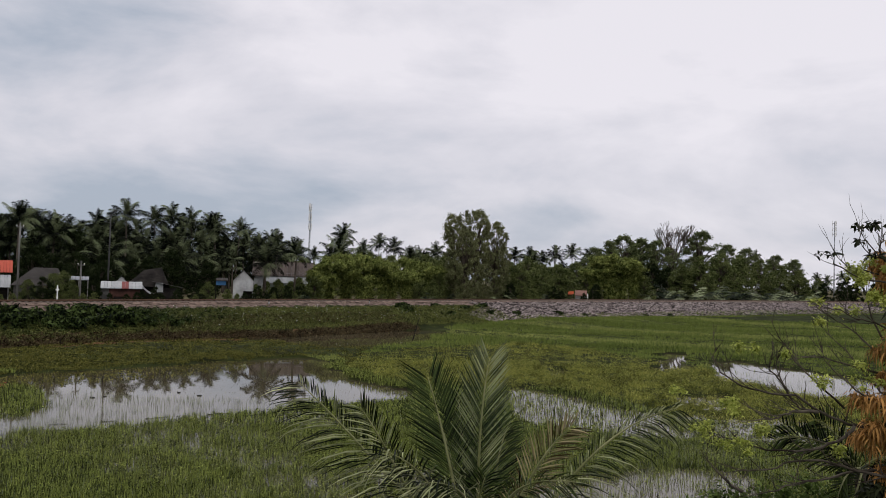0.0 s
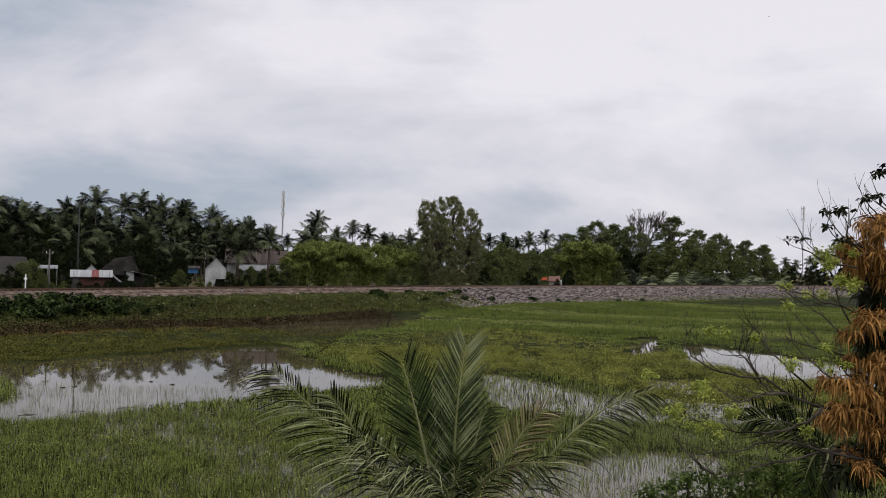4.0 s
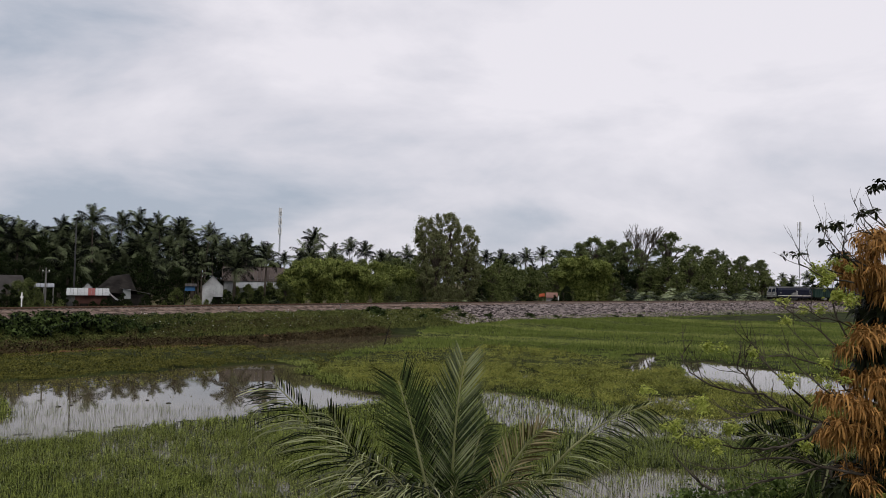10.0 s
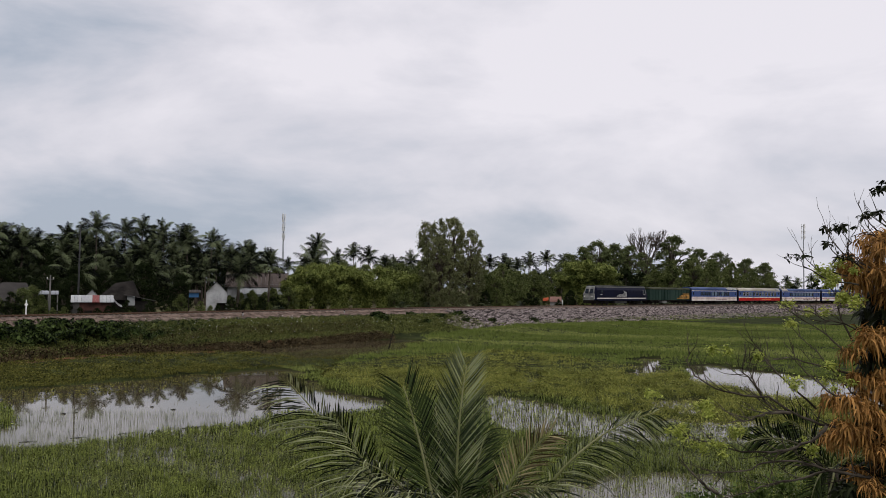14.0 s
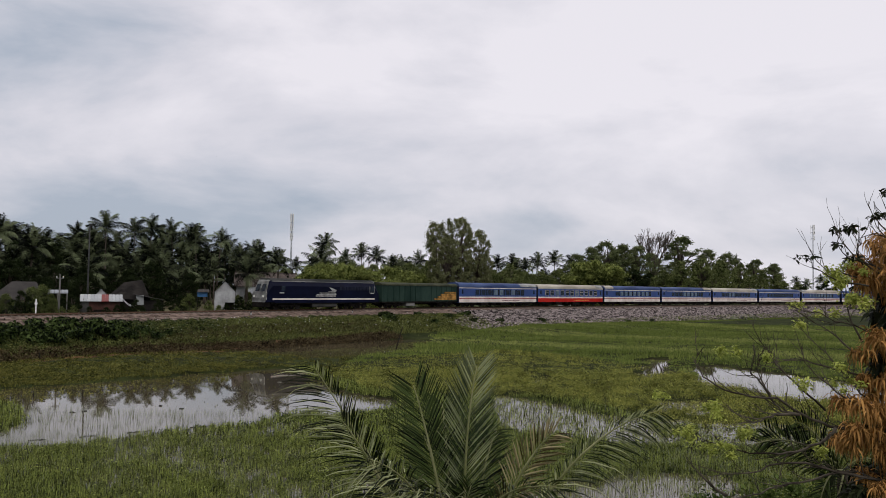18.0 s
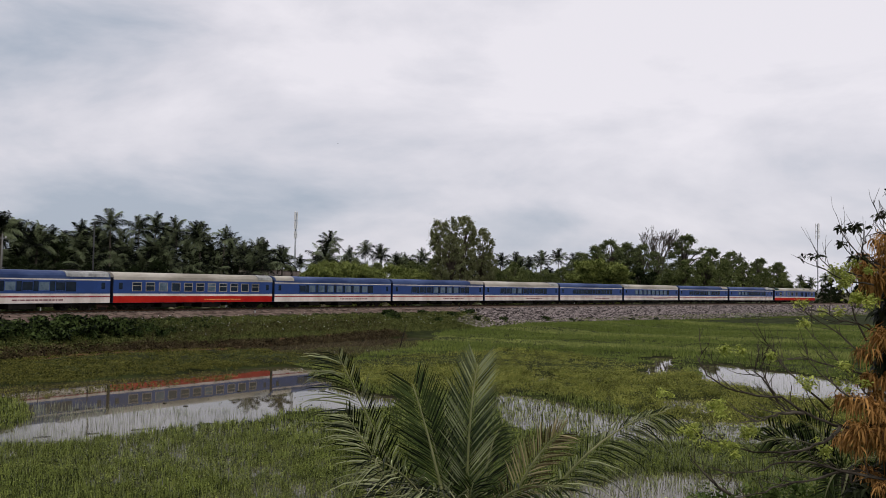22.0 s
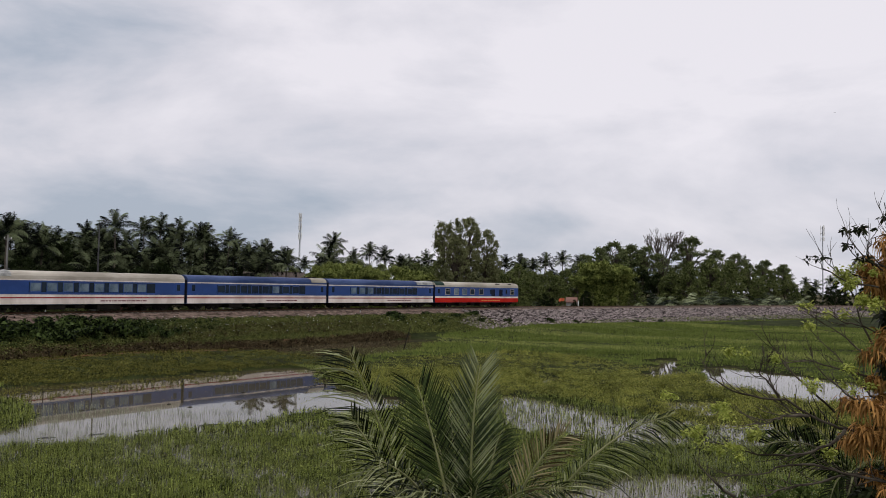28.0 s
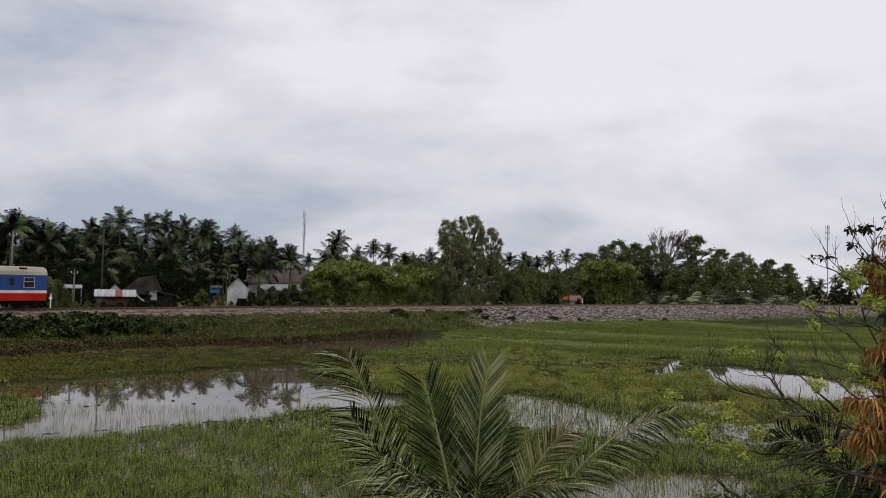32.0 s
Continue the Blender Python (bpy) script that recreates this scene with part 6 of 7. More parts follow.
def marsh_bits():
    x, y = (-5.5, 82.9)
    root = thing("leaning_stake", "dark leaning wooden stake in the water", "stake", pose(x, y, 0))
    part("stake", tube(bmesh.new(), [(0, 0, -0.5), (0.4, 0, 1.1), (0.75, 0, 2.3)], [0.07, 0.06, 0.04], 6), M["wall_dark"], root)
    for i, (x, y, h) in enumerate([(-20.0, 44.6, 0.50), (-22.5, 44.2, 0.45), (-32.3, 64.2, 0.70), (5.5, 120.2, 1.00), (38.7, 100.9, 1.60)]):
        root = thing("stake", "thin dark stake standing in the marsh", "stake", pose(x, y, 0), group="marsh stakes")
        part("stake", tube(bmesh.new(), [(0, 0, -0.5), (0.02, 0, h * 0.5), (-0.03, 0, h)], [0.03, 0.027, 0.02], 6), M["wall_dark"], root)
    pts = [(-16.92, 32.33), (-15.25, 33.24), (-13.86, 34.30), (-11.77, 35.79), (-9.02, 37.62), (-8.00, 38.89)]
    for i, ((xa, ya), (xb, yb)) in enumerate(zip(pts, pts[1:])):
        a, b = Vector((xa, ya, 0.01)), Vector((xb, yb, 0.01))
        a, b = a.lerp(b, 0.15), a.lerp(b, 0.5)
        root = thing("floating_pole", "thin dark pole lying along the pond's edge", "pole", pose(*a), group="pond edge poles")
        e = b - a
        part("pole", tube(bmesh.new(), [(0, 0, 0), e * 0.5 + Vector((0, 0, 0.01)), e], [0.012, 0.013, 0.01], 5), M["wall_dark"], root)
    base = None
    for i, (x, y) in enumerate([(-18.24, 39.60), (-17.83, 40.02), (-14.83, 42.17), (-13.47, 41.38), (-12.33, 47.28), (-6.96, 50.01)]):
        m = pose(x, y, 0.0, 0, 0, 60 * i)
        if base is None:
            base = thing("floating_clod", "small dark clod of weed floating on the pond", "weed", m, group="floating weed")
            bm = bmesh.new()
            bmesh.ops.create_icosphere(bm, subdivisions=2, radius=0.10)
            for v in bm.verts:
                v.co = Vector((v.co.x * 1.4, v.co.y, v.co.z * 0.45)) * (1 + 0.25 * math.sin(9 * v.co.x + 5 * v.co.y))
            part("clod", bm, M["wall_dark"], base)
        else:
            copy_thing(base, m)


marsh_bits()


# ---- young coconut palm before the camera ----
# leaflet ramps: near-black and pale ends put shade and highlights into the colour
M["fore_leaf"] = material("young_palm_leaf", (0.004, 0.008, 0.002), (0.36, 0.385, 0.20), 1.3, 0.45, trans=0.05, spec=0.75, per_piece=0.95, island=True, skew=0.45)
M["fore_single"] = material("young_palm_leaflet", (0.016, 0.026, 0.009), (0.25, 0.275, 0.14), 1.3, 0.45, trans=0.06, spec=0.75, per_piece=0.9, skew=0.2)
# darkest palm leaf; its colour carries the shade among the inner fronds
M["fore_deep_shade"] = material("dark_shaded_palm_leaf", (0.002, 0.004, 0.001), (0.058, 0.085, 0.022), 1.3, 0.45, trans=0.04, spec=0.6, per_piece=0.9, island=True, skew=0.15)
M["fore_pale"] = material("pale_palm_leaf", (0.012, 0.020, 0.007), (0.36, 0.385, 0.20), 1.3, 0.45, trans=0.06, spec=0.75, per_piece=0.95, island=True, skew=0.25)
M["fore_dry"] = material("drying_palm_leaf", (0.04, 0.030, 0.012), (0.36, 0.30, 0.16), 1.3, 0.5, trans=0.15, per_piece=0.9, island=True, skew=0.15)
M["rib"] = material("palm_rib", (0.10, 0.11, 0.04), (0.24, 0.24, 0.12), 2, 0.5)
M["lime"] = material("fresh_leaf", (0.13, 0.17, 0.02), (0.50, 0.54, 0.13), 1.0, 0.5, trans=0.35, per_piece=0.6, island=True)
# near-black leaf colour, also used for the shade inside the side tree
M["dark_leaf"] = material("dark_shaded_leaf", (0.002, 0.003, 0.0015), (0.022, 0.028, 0.010), 1.0, 0.5, trans=0.03, spec=0.5, per_piece=0.5, island=True)
M["brown_leaf"] = material("dead_leaf", (0.035, 0.014, 0.005), (0.50, 0.27, 0.085), 1.2, 0.6, trans=0.25, per_piece=0.9, island=True)
M["twig"] = material("twig_bark", (0.026, 0.021, 0.016), (0.105, 0.090, 0.070), 3, 0.85, 0.3, 30)
M["ground_bush"] = material("low_bush_leaf", (0.016, 0.032, 0.008), (0.13, 0.18, 0.045), 1.0, 0.5, trans=0.25, per_piece=0.6, island=True)


def big_frond(mid, tip, leaf, seed, pairs=40, hang=0.25, single=False, upper=1.0, open_=0.95, wide=0.0125, rib=0.022):
    """A near frond: stem arching through mid to tip, with slim folded leaflets. Returns stem and leaflet meshes."""
    rng = np.random.default_rng(seed)
    p0, p1, p2 = Vector((0, 0, 0)), Vector(mid), Vector(tip)
    c = p1 * 2 - (p0 + p2) * 0.5

    def at(t):
        return p0 * (1 - t) ** 2 + c * (2 * t * (1 - t)) + p2 * t * t

    def tan(t):
        return ((c - p0) * (2 * (1 - t)) + (p2 - c) * (2 * t)).normalized()

    bm = tube(bmesh.new(), [at(k / 10) for k in range(11)], [rib * (1.08 - k / 10) + 0.003 for k in range(11)], 5)
    v, f3, f4 = [], [], []
    for i in range(pairs):
        for side in (-1, 1):
            t = min(0.08 + 0.92 * (i + rng.uniform(-0.3, 0.3)) / pairs, 0.995)
            p, d = at(t), tan(t)
            out = d.cross(Vector((0, 1, 0.15))).normalized()
            nrm = out.cross(d).normalized()
            ll = leaf * (0.45 + 0.75 * math.sin(math.pi * min(1.0, 0.15 + 0.80 * t)) ** 0.7) * rng.uniform(0.8, 1.12)
            g = (out * side + d * (open_ + 0.7 * t) + nrm * rng.uniform(-0.35, 0.35) + out * rng.uniform(-0.08, 0.08)).normalized()
            long = ll * (upper if side * out.z > 0.2 else 1.0)
            drop = Vector((0, 0, -1)) * hang * (0.6 + 0.4 * rng.uniform(0, 1) ** 2 * 3)
            a = p + g * long * 0.35 + drop * long * 0.10
            b = p + g * long * 0.72 + drop * long * 0.5
            e = p + g * long + drop * long * rng.uniform(0.9, 1.3)
            # each leaflet is folded along its midrib like a roof, and turned a little on its own axis
            n1 = g.cross(Vector((0, 1, 0))).normalized()
            n1 = n1 if n1.z >= 0 else -n1
            fold = rng.uniform(-0.5, 0.5)
            up, low = (n1 * 0.72 + Vector((0, 0.65 + fold, 0))) * wide, (n1 * -0.72 + Vector((0, 0.65 - fold, 0))) * wide
            k = len(v)
            v += [p, a, a + up, a + low, b, b + up * 0.75, b + low * 0.75, e]
            f3 += [(k, k + 1, k + 2), (k, k + 3, k + 1), (k + 4, k + 7, k + 5), (k + 6, k + 7, k + 4)]
            f4 += [(k + 1, k + 4, k + 5, k + 2), (k + 3, k + 6, k + 4, k + 1)]
    if single:
        one = [raw_mesh("leaflet", v[k:k + 8], [(0, 1, 2), (0, 3, 1), (4, 7, 5), (6, 7, 4)], [(1, 4, 5, 2), (3, 6, 4, 1)]) for k in range(0, len(v), 8)]
        return bm, one
    return bm, raw_mesh("leaf_fringe", v, f3, f4)


SWAYING = []


def fore_palm():
    bx, by, bz = (0.19, 11.00, 3.05)
    gz = float(ground_height(np.array([bx]), np.array([by]))[0])
    root = thing("young_coconut_palm", "young coconut palm with feathery green fronds", "palm tree", pose(bx, by, gz))
    h = bz - gz
    part("trunk", tube(bmesh.new(), [(0, 0, -0.3), (0.02, 0, h * 0.5), (0, 0, h - 0.2), (0, 0, h + 0.15)], [0.22, 0.17, 0.19, 0.12], 10), M["bark"], root)
    # base, middle and tip of each frond, leaflet length, hang, opening, pairs, upper side, material
    specs = [
        ((-0.45, 11.00, 3.08), (-1.02, 0.20, 1.02), (-1.80, 0.00, 1.82), 0.74, 0.30, 0.62, 60, 0.55, "fore_leaf"),
        ((-0.50, 11.00, 3.08), (-0.47, -0.50, 1.00), (-0.83, -0.80, 1.62), 0.46, 0.22, 0.95, 40, 1.0, "fore_leaf"),
        ((0.01, 11.00, 3.09), (-0.28, 0.30, 1.08), (-0.54, 0.60, 1.86), 0.66, 0.08, 0.90, 60, 1.0, "fore_deep_shade"),
        ((0.23, 11.00, 3.09), (0.02, 0.20, 1.20), (0.14, 0.50, 2.16), 0.58, 0.02, 1.05, 56, 1.0, "fore_single"),
        ((0.60, 11.00, 3.02), (0.42, -0.20, 0.96), (0.80, -0.30, 1.44), 0.44, 0.15, 0.85, 36, 1.0, "fore_dry"),
        ((0.95, 11.00, 2.96), (0.90, 0.10, 1.18), (1.95, 0.20, 1.74), 0.62, 0.40, 0.70, 64, 0.40, "fore_pale"),
        ((-0.14, 11.00, 3.01), (-0.32, -0.80, 0.86), (-0.80, -1.50, 1.34), 0.55, 0.5, 0.9, 34, 1.0, "fore_leaf")]
    specs += [
        ((0.20, 11.00, 2.94), (-0.17, -0.90, 0.76), (-0.62, -1.60, 1.07), 0.52, 0.6, 0.9, 34, 1.0, "fore_leaf"),
        # dark inner fronds added, shade of the palm's heart put into their colour
        ((0.50, 11.00, 2.95), (0.18, -0.60, 0.75), (0.81, -1.20, 1.05), 0.52, 0.5, 0.9, 34, 1.0, "fore_deep_shade"),
        ((0.10, 11.20, 3.05), (-0.12, 0.45, 1.00), (-0.20, 0.90, 1.60), 0.62, 0.10, 0.9, 44, 1.0, "fore_deep_shade"),
        ((0.40, 11.10, 3.00), (0.10, 0.35, 0.80), (0.30, 0.80, 1.30), 0.52, 0.15, 0.9, 36, 1.0, "fore_deep_shade"),
        ((0.32, 11.25, 3.00), (0.06, 0.30, 0.72), (0.16, 0.60, 1.30), 0.60, 0.12, 0.8, 44, 1.0, "fore_deep_shade"),
        ((0.02, 11.25, 3.00), (-0.16, 0.30, 0.70), (-0.34, 0.50, 1.22), 0.60, 0.12, 0.8, 44, 1.0, "fore_deep_shade"),
        ((0.20, 10.95, 2.95), (0.02, -0.15, 0.45), (0.10, -0.30, 0.85), 0.50, 0.25, 0.7, 36, 1.0, "fore_deep_shade")]
    for i, ((x, y, z), mid, tip, leaf, hang, open_, pairs, upper, mat) in enumerate(specs):
        stem, leaves = big_frond(mid, tip, leaf, 200 + i, pairs, hang, mat == "fore_single", upper, open_)
        at = pose(x - bx, y - by, z - gz)
        st = part("frond", stem, M["rib"], root, at=at, label="half-dry brownish frond" if i == 4 else "")
        if mat == "fore_single":
            for me in leaves:
                part("leaflet", me, M[mat], st)
        else:
            part("leaf_fringe", leaves, M[mat], st)
        SWAYING.append((st, (x - bx, y - by, z - gz), i))


fore_palm()


# ---- half-dead tree at the side, with fresh shoots and brown leaves ----
def limb_mesh(line, seed, r0, twigs):
    """A crooked limb through (x, z) points, swinging in depth, with side twigs that curve upwards."""
    rng = random.Random(seed)
    bm = bmesh.new()
    y0, swing = 8.0 + rng.uniform(-0.15, 0.15), rng.uniform(-0.35, 0.35)
    pts = [Vector((x, y0 + swing * k / len(line), z)) for k, (x, z) in enumerate(line)]
    fine = []
    for a, b in zip(pts, pts[1:]):
        for k in range(3):
            fine.append(a.lerp(b, k / 3) + Vector((rng.uniform(-1, 1), rng.uniform(-2, 2), rng.uniform(-1, 1))) * 0.009)
    fine.append(pts[-1])
    n = len(fine)
    tube(bm, fine, [r0 * (1.0 - 0.80 * k / (n - 1)) for k in range(n)], 6)
    for k in [k for k in range(2, n - 1) for _ in range(2)]:
        if rng.random() > twigs:
            continue
        d = (fine[k + 1] - fine[k]).normalized()
        g = (d + Vector((rng.uniform(-0.6, 0.6), rng.uniform(-0.6, 0.6), rng.uniform(-0.7, 0.8)))).normalized()
        l, rr, p = rng.uniform(0.10, 0.42), r0 * 0.34 * (1.1 - 0.6 * k / n) + 0.0012, fine[k]
        run = [p]
        for s in range(4):
            g = (g + Vector((rng.uniform(-0.28, 0.28), rng.uniform(-0.2, 0.2), 0.16 + rng.uniform(-0.22, 0.22)))).normalized()
            run.append(run[-1] + g * l / 4)
        tube(bm, run, [rr * (1 - 0.17 * s) for s in range(5)], 4, False)
        if rng.random() < 0.5:
            e = run[2] + (g + Vector((rng.uniform(-0.9, 0.9), 0, rng.uniform(-0.5, 0.7)))).normalized() * l * 0.4
            tube(bm, [run[2], run[2].lerp(e, 0.5) + Vector((0, 0, 0.01)), e], [rr * 0.6, rr * 0.5, rr * 0.3], 4, False)
    return bm


def whorl(c, n, length, slim, droop, lift, seed, loose=0.16):
    """Long leaves springing all round from a twig's end, arching over and hanging: eight corners each."""
    rng = np.random.default_rng(seed)
    a, el = rng.uniform(0, 2 * np.pi, n), rng.normal(lift, 0.45, n)
    d = np.stack([np.cos(a) * np.cos(el), np.sin(a) * np.cos(el), np.sin(el)], 1)
    ln = length * rng.uniform(0.6, 1.15, (n, 1))
    k = droop * rng.uniform(0.5, 1.3, (n, 1))
    start = np.asarray(c) + rng.normal(size=(n, 3)) * length * loose
    side = np.cross(d, rng.normal(size=(n, 3)) * 0.5 + np.array([0, 0, 1.0]))
    side /= np.linalg.norm(side, axis=1, keepdims=True) + 1e-6
    v = []
    for s, w in ((0.0, 0.12), (0.34, 1.0), (0.68, 0.82), (1.0, 0.04)):
        p = start + ln * (d * s * (1 - 0.35 * s * np.minimum(k, 1.5)) + np.array([0, 0, -1.0]) * k * 0.62 * s * s)
        v += [p - side * ln * slim * w * 0.5, p + side * ln * slim * w * 0.5]
    return np.stack(v, 1)


def leaf_mesh(corners):
    v = np.concatenate(corners)
    q = np.array([(0, 1, 3, 2), (2, 3, 5, 4), (4, 5, 7, 6)])
    return raw_mesh("leaves", v, None, (q[None] + 8 * np.arange(len(v))[:, None, None]).reshape(-1, 4))


def side_tree():
    gx, gy = 5.6, 8.3
    gz = float(ground_height(np.array([gx]), np.array([gy]))[0])
    root = thing("half_dead_tree", "half-dead tree with bare twigs, lime shoots and hanging brown leaves", "tree", pose(gx, gy, gz))
    inv = Matrix.Translation((-gx, -gy, -gz))
    part("trunk", tube(bmesh.new(), [(0, 0, -0.3), (-0.1, 0, 1.5), (-0.25, -0.1, 3.2), (-0.4, -0.2, 5.2), (-0.5, -0.2, 6.4)], [0.16, 0.14, 0.12, 0.09, 0.03], 10), M["twig"], root)
    lower = [
        [(5.20, 4.60), (4.05, 4.99), (3.71, 5.06), (3.44, 5.16), (3.19, 5.32), (2.94, 5.34), (2.66, 5.40), (2.45, 5.53), (2.39, 5.66), (2.41, 5.77)],
        [(5.30, 4.30), (4.16, 4.55), (3.77, 4.62), (3.47, 4.69), (3.19, 4.68), (3.00, 4.58), (2.72, 4.55), (2.42, 4.65)],
        [(5.30, 4.40), (4.16, 4.60), (3.83, 4.58), (3.61, 4.51), (3.27, 4.45), (3.00, 4.34), (2.70, 4.29)],
        [(3.71, 5.06), (3.63, 4.95), (3.44, 4.84), (3.22, 4.78), (2.94, 4.77), (2.73, 4.83), (2.33, 4.90)],
        [(3.35, 5.19), (3.13, 5.19), (2.99, 5.12), (2.76, 5.09)],
        [(2.67, 4.41), (2.57, 4.45), (2.42, 4.60), (2.31, 4.73)]]
    middle = [
        [(3.41, 5.17), (3.23, 5.20), (3.15, 5.30), (3.07, 5.43), (3.02, 5.60), (3.08, 5.78)],
        [(3.10, 5.36), (2.98, 5.49), (2.87, 5.58), (2.88, 5.84)],
        [(3.71, 5.20), (3.41, 5.48), (3.27, 5.63), (3.13, 5.85), (3.04, 6.07)],
        [(4.60, 5.10), (4.05, 5.37), (3.88, 5.59), (3.66, 5.84), (3.46, 6.02)],
        [(4.70, 5.40), (4.10, 5.65), (3.82, 5.92), (3.60, 6.07), (3.40, 6.20)],
        [(4.80, 5.80), (4.16, 5.93), (3.91, 6.05), (3.71, 6.08), (3.54, 6.16), (3.33, 6.18)],
        [(4.05, 5.21), (3.77, 5.36), (3.55, 5.53), (3.38, 5.69), (3.33, 5.85)],
        [(4.05, 5.54), (3.71, 5.64), (3.49, 5.69), (3.21, 5.63)],
        [(4.05, 5.87), (3.95, 6.09), (3.92, 6.31), (3.88, 6.47)]]
    upper = [
        [(4.80, 6.40), (4.21, 6.57), (4.04, 6.65), (3.82, 6.69), (3.74, 6.75), (3.67, 6.83), (3.66, 6.97)],
        [(4.21, 6.48), (3.93, 6.53), (3.71, 6.58), (3.60, 6.66), (3.53, 6.80)],
        [(4.04, 6.42), (3.74, 6.46), (3.51, 6.60), (3.45, 6.70)],
        [(4.16, 6.54), (3.94, 6.70), (3.86, 6.81), (3.82, 6.96)],
        [(4.04, 6.59), (3.92, 6.75), (3.94, 6.88), (3.98, 7.04)],
        [(5.00, 6.50), (4.38, 6.76), (4.21, 6.93), (4.10, 7.01), (4.04, 7.15)],
        [(4.38, 6.82), (4.27, 6.99), (4.17, 7.12), (4.13, 7.27)],
        [(4.46, 6.88), (4.35, 7.02), (4.24, 7.16), (4.17, 7.33)],
        [(4.95, 6.70), (4.55, 6.94), (4.42, 7.05), (4.32, 7.14), (4.28, 7.29)],
        [(4.38, 6.82), (4.24, 6.90), (4.13, 6.93), (4.05, 7.01)]]
    for i, (lines, r0, twigs) in enumerate(((lower, 0.017, 0.42), (middle, 0.011, 0.55), (upper, 0.009, 0.16))):
        for j, line in enumerate(lines):
            bm = limb_mesh(line, 300 + 20 * i + j, r0, twigs)
            bmesh.ops.transform(bm, matrix=inv, verts=bm.verts)
            part("branch", bm, M["twig"], root)
    # masses of leaf clusters: middle, half width and height, how many
    brown = [(4.35, 6.86, 0.21, 0.12, 12), (4.24, 6.61, 0.22, 0.15, 12), (4.09, 6.50, 0.09, 0.08, 4), (4.40, 6.46, 0.17, 0.14, 7), (4.32, 5.95, 0.28, 0.06, 12), (3.98, 5.78, 0.05, 0.07, 2), (4.33, 5.50, 0.27, 0.13, 15), (3.95, 5.30, 0.12, 0.10, 6), (4.33, 5.24, 0.27, 0.14, 13), (3.92, 4.98, 0.16, 0.11, 10), (4.24, 4.95, 0.20, 0.11, 9), (4.15, 4.55, 0.11, 0.13, 7), (4.40, 4.72, 0.16, 0.16, 7), (4.66, 5.66, 0.15, 1.25, 26), (4.42, 5.70, 0.20, 0.10, 7), (4.28, 5.06, 0.24, 0.08, 8), (4.46, 6.30, 0.14, 0.12, 5)]
    # deep: dark leaves added behind, their colour standing for shade in the gaps
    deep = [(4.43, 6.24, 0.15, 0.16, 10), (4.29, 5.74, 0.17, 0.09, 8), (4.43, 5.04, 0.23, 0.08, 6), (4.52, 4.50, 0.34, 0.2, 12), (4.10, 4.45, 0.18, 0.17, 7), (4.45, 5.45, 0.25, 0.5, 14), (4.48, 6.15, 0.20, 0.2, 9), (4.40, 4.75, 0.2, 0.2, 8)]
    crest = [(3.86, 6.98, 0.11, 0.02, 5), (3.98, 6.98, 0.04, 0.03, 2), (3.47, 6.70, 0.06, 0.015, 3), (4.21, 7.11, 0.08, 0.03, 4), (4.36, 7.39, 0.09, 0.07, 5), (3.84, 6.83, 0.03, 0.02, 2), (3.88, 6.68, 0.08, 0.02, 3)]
    lime = [(3.83, 6.57, 0.12, 0.09, 9), (3.78, 6.43, 0.08, 0.05, 4), (3.94, 6.30, 0.08, 0.13, 8), (3.36, 6.22, 0.05, 0.03, 2), (3.39, 6.01, 0.04, 0.05, 2), (3.72, 6.16, 0.08, 0.03, 2), (2.70, 5.78, 0.09, 0.07, 3), (2.64, 5.22, 0.12, 0.04, 6), (2.60, 4.83, 0.15, 0.04, 6), (2.33, 5.00, 0.10, 0.07, 5), (2.09, 5.29, 0.04, 0.03, 2), (3.83, 5.57, 0.08, 0.14, 6), (3.34, 5.47, 0.05, 0.07, 3), (3.02, 5.72, 0.05, 0.04, 2), (3.56, 4.89, 0.05, 0.07, 3), (2.90, 4.98, 0.11, 0.05, 3), (4.19, 4.42, 0.05, 0.04, 2)]
    rng = random.Random(61)
    for rows, per, size, slim, droop, lift, depth, mat, name, label in (
            (brown, 64, 0.18, 0.095, 1.25, 0.15, 8.0, "brown_leaf", "dead_leaves", "hanging orange-brown dead leaves"),
            (deep, 44, 0.19, 0.22, 1.0, 0.0, 8.12, "dark_leaf", "old_leaves", "dark leaves, some standing in for shade"),
            (crest, 15, 0.085, 0.36, 0.7, 0.2, 8.0, "dark_leaf", "old_leaves", "dark leaves, some standing in for shade"),
            (lime, 80, 0.048, 0.38, 0.6, 0.2, 7.95, "lime", "fresh_leaves", "lime-green young leaves")):
        for x, z, rx, rz, n in rows:
            corners = []
            for k in range(n):
                a, r = rng.uniform(0, 2 * math.pi), math.sqrt(rng.uniform(0, 1)) * (1.25 if mat == "lime" else 1.0)
                c = (x + rx * r * math.cos(a) - gx, depth + rng.uniform(-0.22, 0.22) - gy, z + rz * r * math.sin(a) - gz)
                corners.append(whorl(c, per, size * rng.uniform(0.8, 1.15), slim, droop, lift, rng.randrange(9999), 0.5 if mat == "lime" else 0.16))
                if k % 3 == 2 or k == n - 1:
                    part(name, leaf_mesh(corners), M[mat], root, label)
                    corners = []


side_tree()


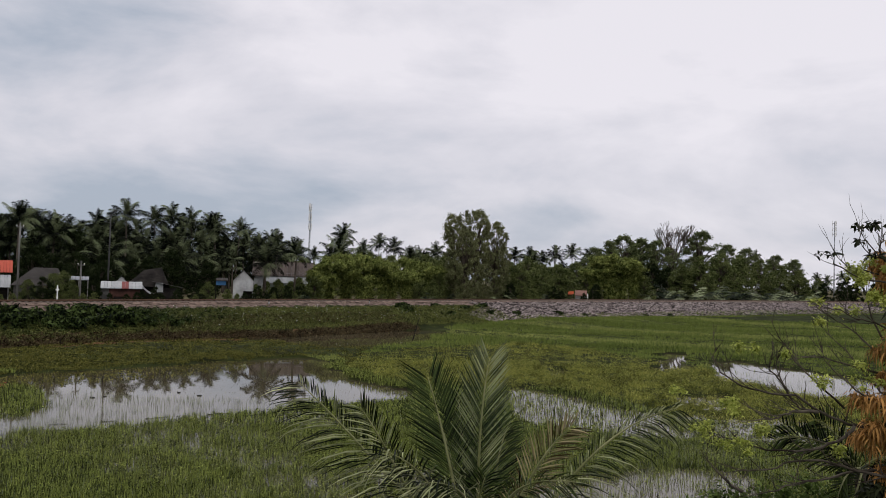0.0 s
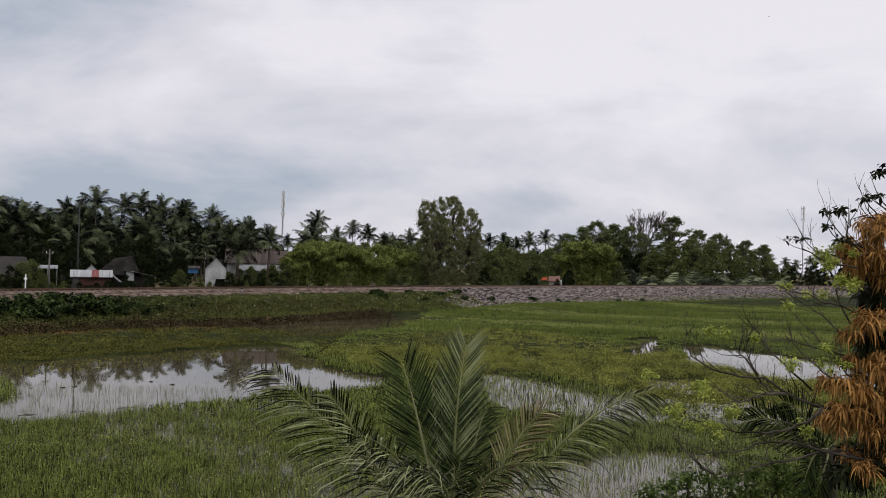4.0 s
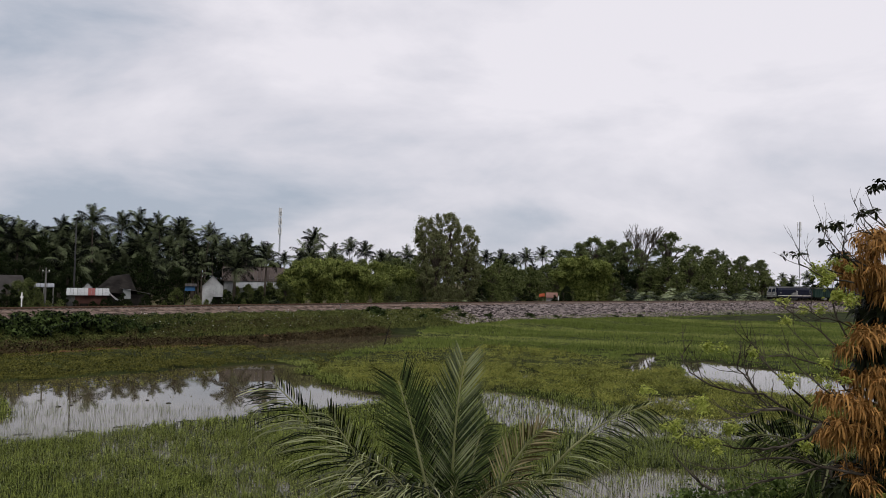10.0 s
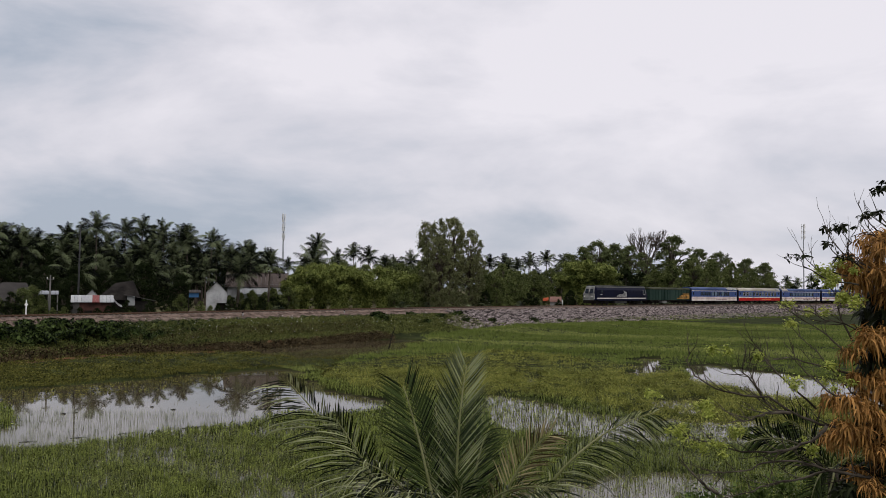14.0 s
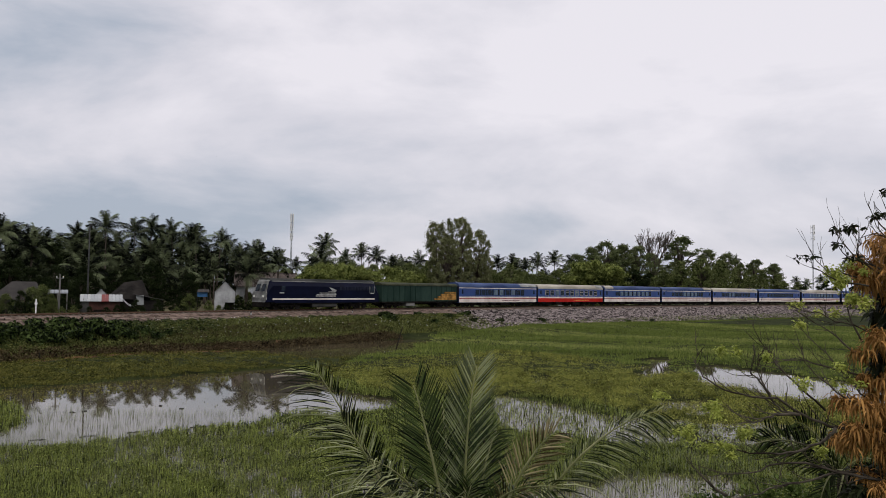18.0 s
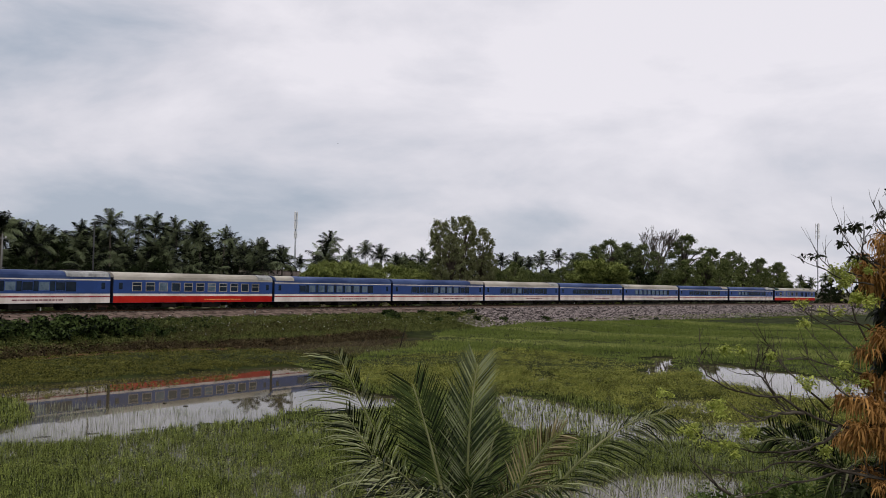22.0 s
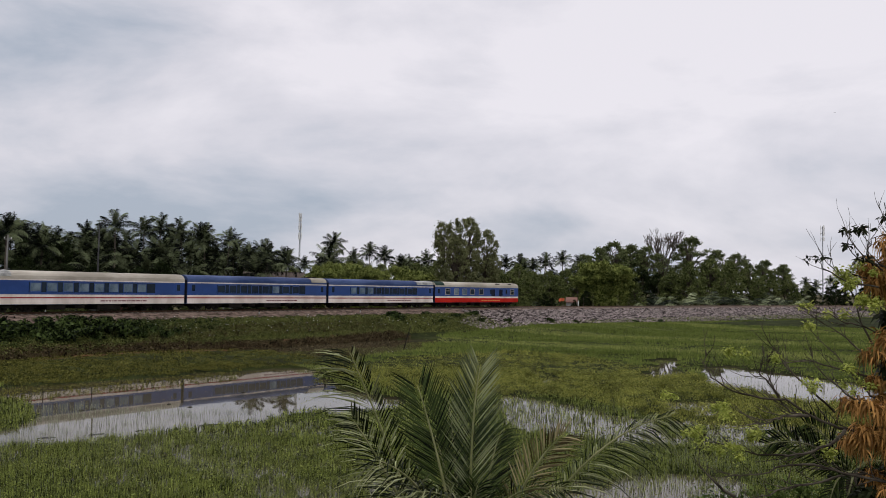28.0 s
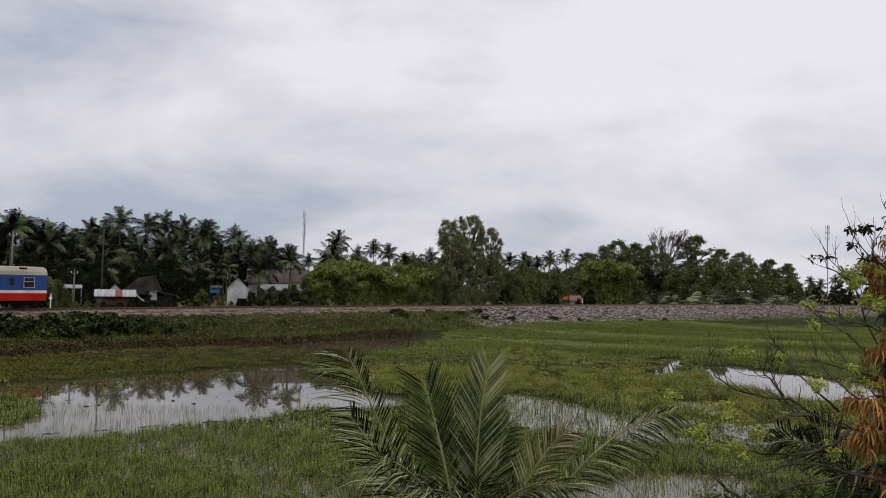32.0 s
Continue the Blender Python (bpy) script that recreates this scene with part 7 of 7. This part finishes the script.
def low_plants():
    x, y, z = (4.46, 9.30, 4.36)
    gz = float(ground_height(np.array([x]), np.array([y]))[0])
    root = thing("low_palm", "dark spiky low palm beside the water", "palm tree", pose(x, y, gz))
    part("trunk", tube(bmesh.new(), [(0, 0, -0.3), (0.05, 0, (z - gz) * 0.5), (0, 0, z - gz)], [0.08, 0.07, 0.08], 8), M["twig"], root)
    for i, (mid, tip) in enumerate((((-0.50, 0.0, 0.30), (-1.00, 0.0, 0.28)), ((-0.38, 0.1, 0.16), (-0.86, 0.1, 0.46)), ((-0.22, 0.2, 0.36), (-0.45, 0.2, 0.50)),
                                    ((-0.15, -0.2, -0.18), (-0.25, -0.2, -0.46)), ((0.26, 0.0, 0.14), (0.50, 0.0, -0.04)),
                                    ((-0.30, -0.3, 0.0), (-0.50, -0.5, -0.25)))):
        stem, leaves = big_frond(mid, tip, 0.27, 500 + i, 24, 0.10, False, 1.0, 0.5, 0.014, 0.012)
        st = part("frond", stem, M["rib"], root, at=pose(0, 0, z - gz))
        part("leaf_fringe", leaves, M["fore_deep_shade"], st)
    rows = [(2.62, 10.00, 3.62, 0.12), (2.85, 10.00, 3.70, 0.13), (3.06, 10.00, 3.80, 0.15), (3.33, 10.00, 3.80, 0.17), (3.61, 10.00, 3.84, 0.18), (3.89, 10.00, 3.90, 0.18), (4.16, 10.00, 3.98, 0.17), (4.30, 10.00, 3.81, 0.18), (4.58, 10.00, 3.95, 0.2), (4.9, 10.00, 4.0, 0.2)]
    x, y = rows[4][0], rows[4][1]
    gz = float(ground_height(np.array([x]), np.array([y]))[0])
    root = thing("low_bush", "leafy green bush at the water's edge", "bush", pose(x, y, gz))
    bm = bmesh.new()
    for r in rows:
        tube(bm, [(0.2 * (r[0] - x), 0, -0.2), ((r[0] - x) * 0.7, (r[1] - y) * 0.5, (r[2] - gz) * 0.6), (r[0] - x, r[1] - y, r[2] - gz)], [0.05, 0.035, 0.012], 5, False)
    part("stems", bm, M["twig"], root)
    cl = [(r[0] - x, r[1] - y, r[2] - gz - dz, r[3] * 1.3, r[3] * 0.9) for r in rows for dz in (0.0, 0.25)]
    part("leaves", leaf_cloud(cl, 190, 0.030, 9, long=1.2), M["ground_bush"], root)


low_plants()


# ---- three small dark birds ----
def bird(name):
    root = thing(name, "small dark bird in flight over the marsh", "bird", group="birds")
    bm = bmesh.new()
    tube(bm, [(-0.09, 0, 0), (-0.05, 0, 0.005), (0.02, 0, 0.008), (0.07, 0, 0.01), (0.10, 0, 0.005)], [0.006, 0.022, 0.028, 0.02, 0.004], 8)
    part("body", bm, M["dark_leaf"], root)
    part("tail", tube(bmesh.new(), [(-0.08, 0, 0), (-0.17, 0, -0.005)], [0.012, 0.022], 4), M["dark_leaf"], root)
    for s in (-1, 1):
        bm = bmesh.new()
        a = [bm.verts.new(p) for p in ((0.05, 0.02 * s, 0.01), (0.055, 0.11 * s, 0.05), (-0.01, 0.22 * s, 0.035), (-0.025, 0.11 * s, 0.04), (-0.03, 0.02 * s, 0.01))]
        bm.faces.new(a if s > 0 else a[::-1])
        bmesh.ops.solidify(bm, geom=bm.faces[:], thickness=0.008)
        part("wing", bm, M["dark_leaf"], root)
    return root


BIRDS = [(bird("bird"), [(0.0, 54.5, 75.0, 39.7), (0.9, 35.0, 75.0, 32.8), (1.2, 31.3, 76.0, 31.9), (1.5, 28.0, 78.0, 31.2), (1.8, 24.3, 80.0, 31.5), (2.1, 21.9, 83.0, 32.4), (2.4, 21.6, 86.0, 32.7), (2.7, 23.2, 90.0, 33.2), (3.0, 25.3, 94.0, 33.7), (3.3, 29.2, 100.0, 34.3), (4.5, 64.2, 130.0, 55.9), (6.0, 125.0, 160.0, 98.4), (32.0, 489.0, 400.0, 296.6)]),
         (bird("bird"), [(0.0, 475.7, 400.0, 126.7), (27.0, 134.8, 220.0, 58.7), (28.4, 40.7, 110.0, 29.6), (29.0, 19.1, 70.0, 20.2), (29.2, 13.4, 58.0, 17.4), (29.3, 8.7, 52.0, 14.7), (29.4, 4.9, 46.0, 13.5), (29.5, 0.6, 40.0, 13.6), (29.6, -5.2, 34.0, 14.6), (29.8, -12.4, 24.0, 15.8), (30.2, -20.4, 16.0, 17.8), (32.0, -47.7, 16.0, 22.7)]),
         (bird("bird"), [(0.0, -283.2, 606.0, 89.8), (24.7, 7.6, 112.0, 28.3), (25.5, 17.1, 96.0, 26.3), (32.0, 93.6, -34.0, 10.2)])]


# ---- what moves ----
SPEED = 19.36


def motions():
    for ob, back in TRAIN:
        rows = []
        for i in range(17):
            t = 2.0 * i
            q = 386.0 - SPEED * t + back
            x, y = track(q)
            rows.append((t, pose(x, y, RAIL_Z, 0, 0, math.degrees(track_heading(q)))))
        walk(ob, rows)
    for ob, path in BIRDS:
        rows = []
        for (t, *p), (_, *n) in zip(path, path[1:] + [(99, *(2 * b - a for a, b in zip(path[-2][1:], path[-1][1:])))]):
            way = Vector(n) - Vector(p)
            rows.append((t, pose(*p, 0, 0, math.degrees(math.atan2(way.y, way.x)))))
        walk(ob, rows)
    # fronds lean and stir in a light wind; the outer one rises slowly
    for ob, at, i in SWAYING:
        rows = []
        for k in range(33):
            t = 1.0 * k
            turn = 0.8 * math.sin(0.9 * t + 1.7 * i) + 0.4 * math.sin(2.1 * t + i)
            if i == 0:
                turn += float(np.interp(t, [0, 9, 14, 19, 23, 28, 30, 32], [0, 0, 6, 14.5, 19.5, 21.5, 21.5, 20.5]))
            rows.append((t, pose(*at, 0, turn, 0)))
        walk(ob, rows)


motions()
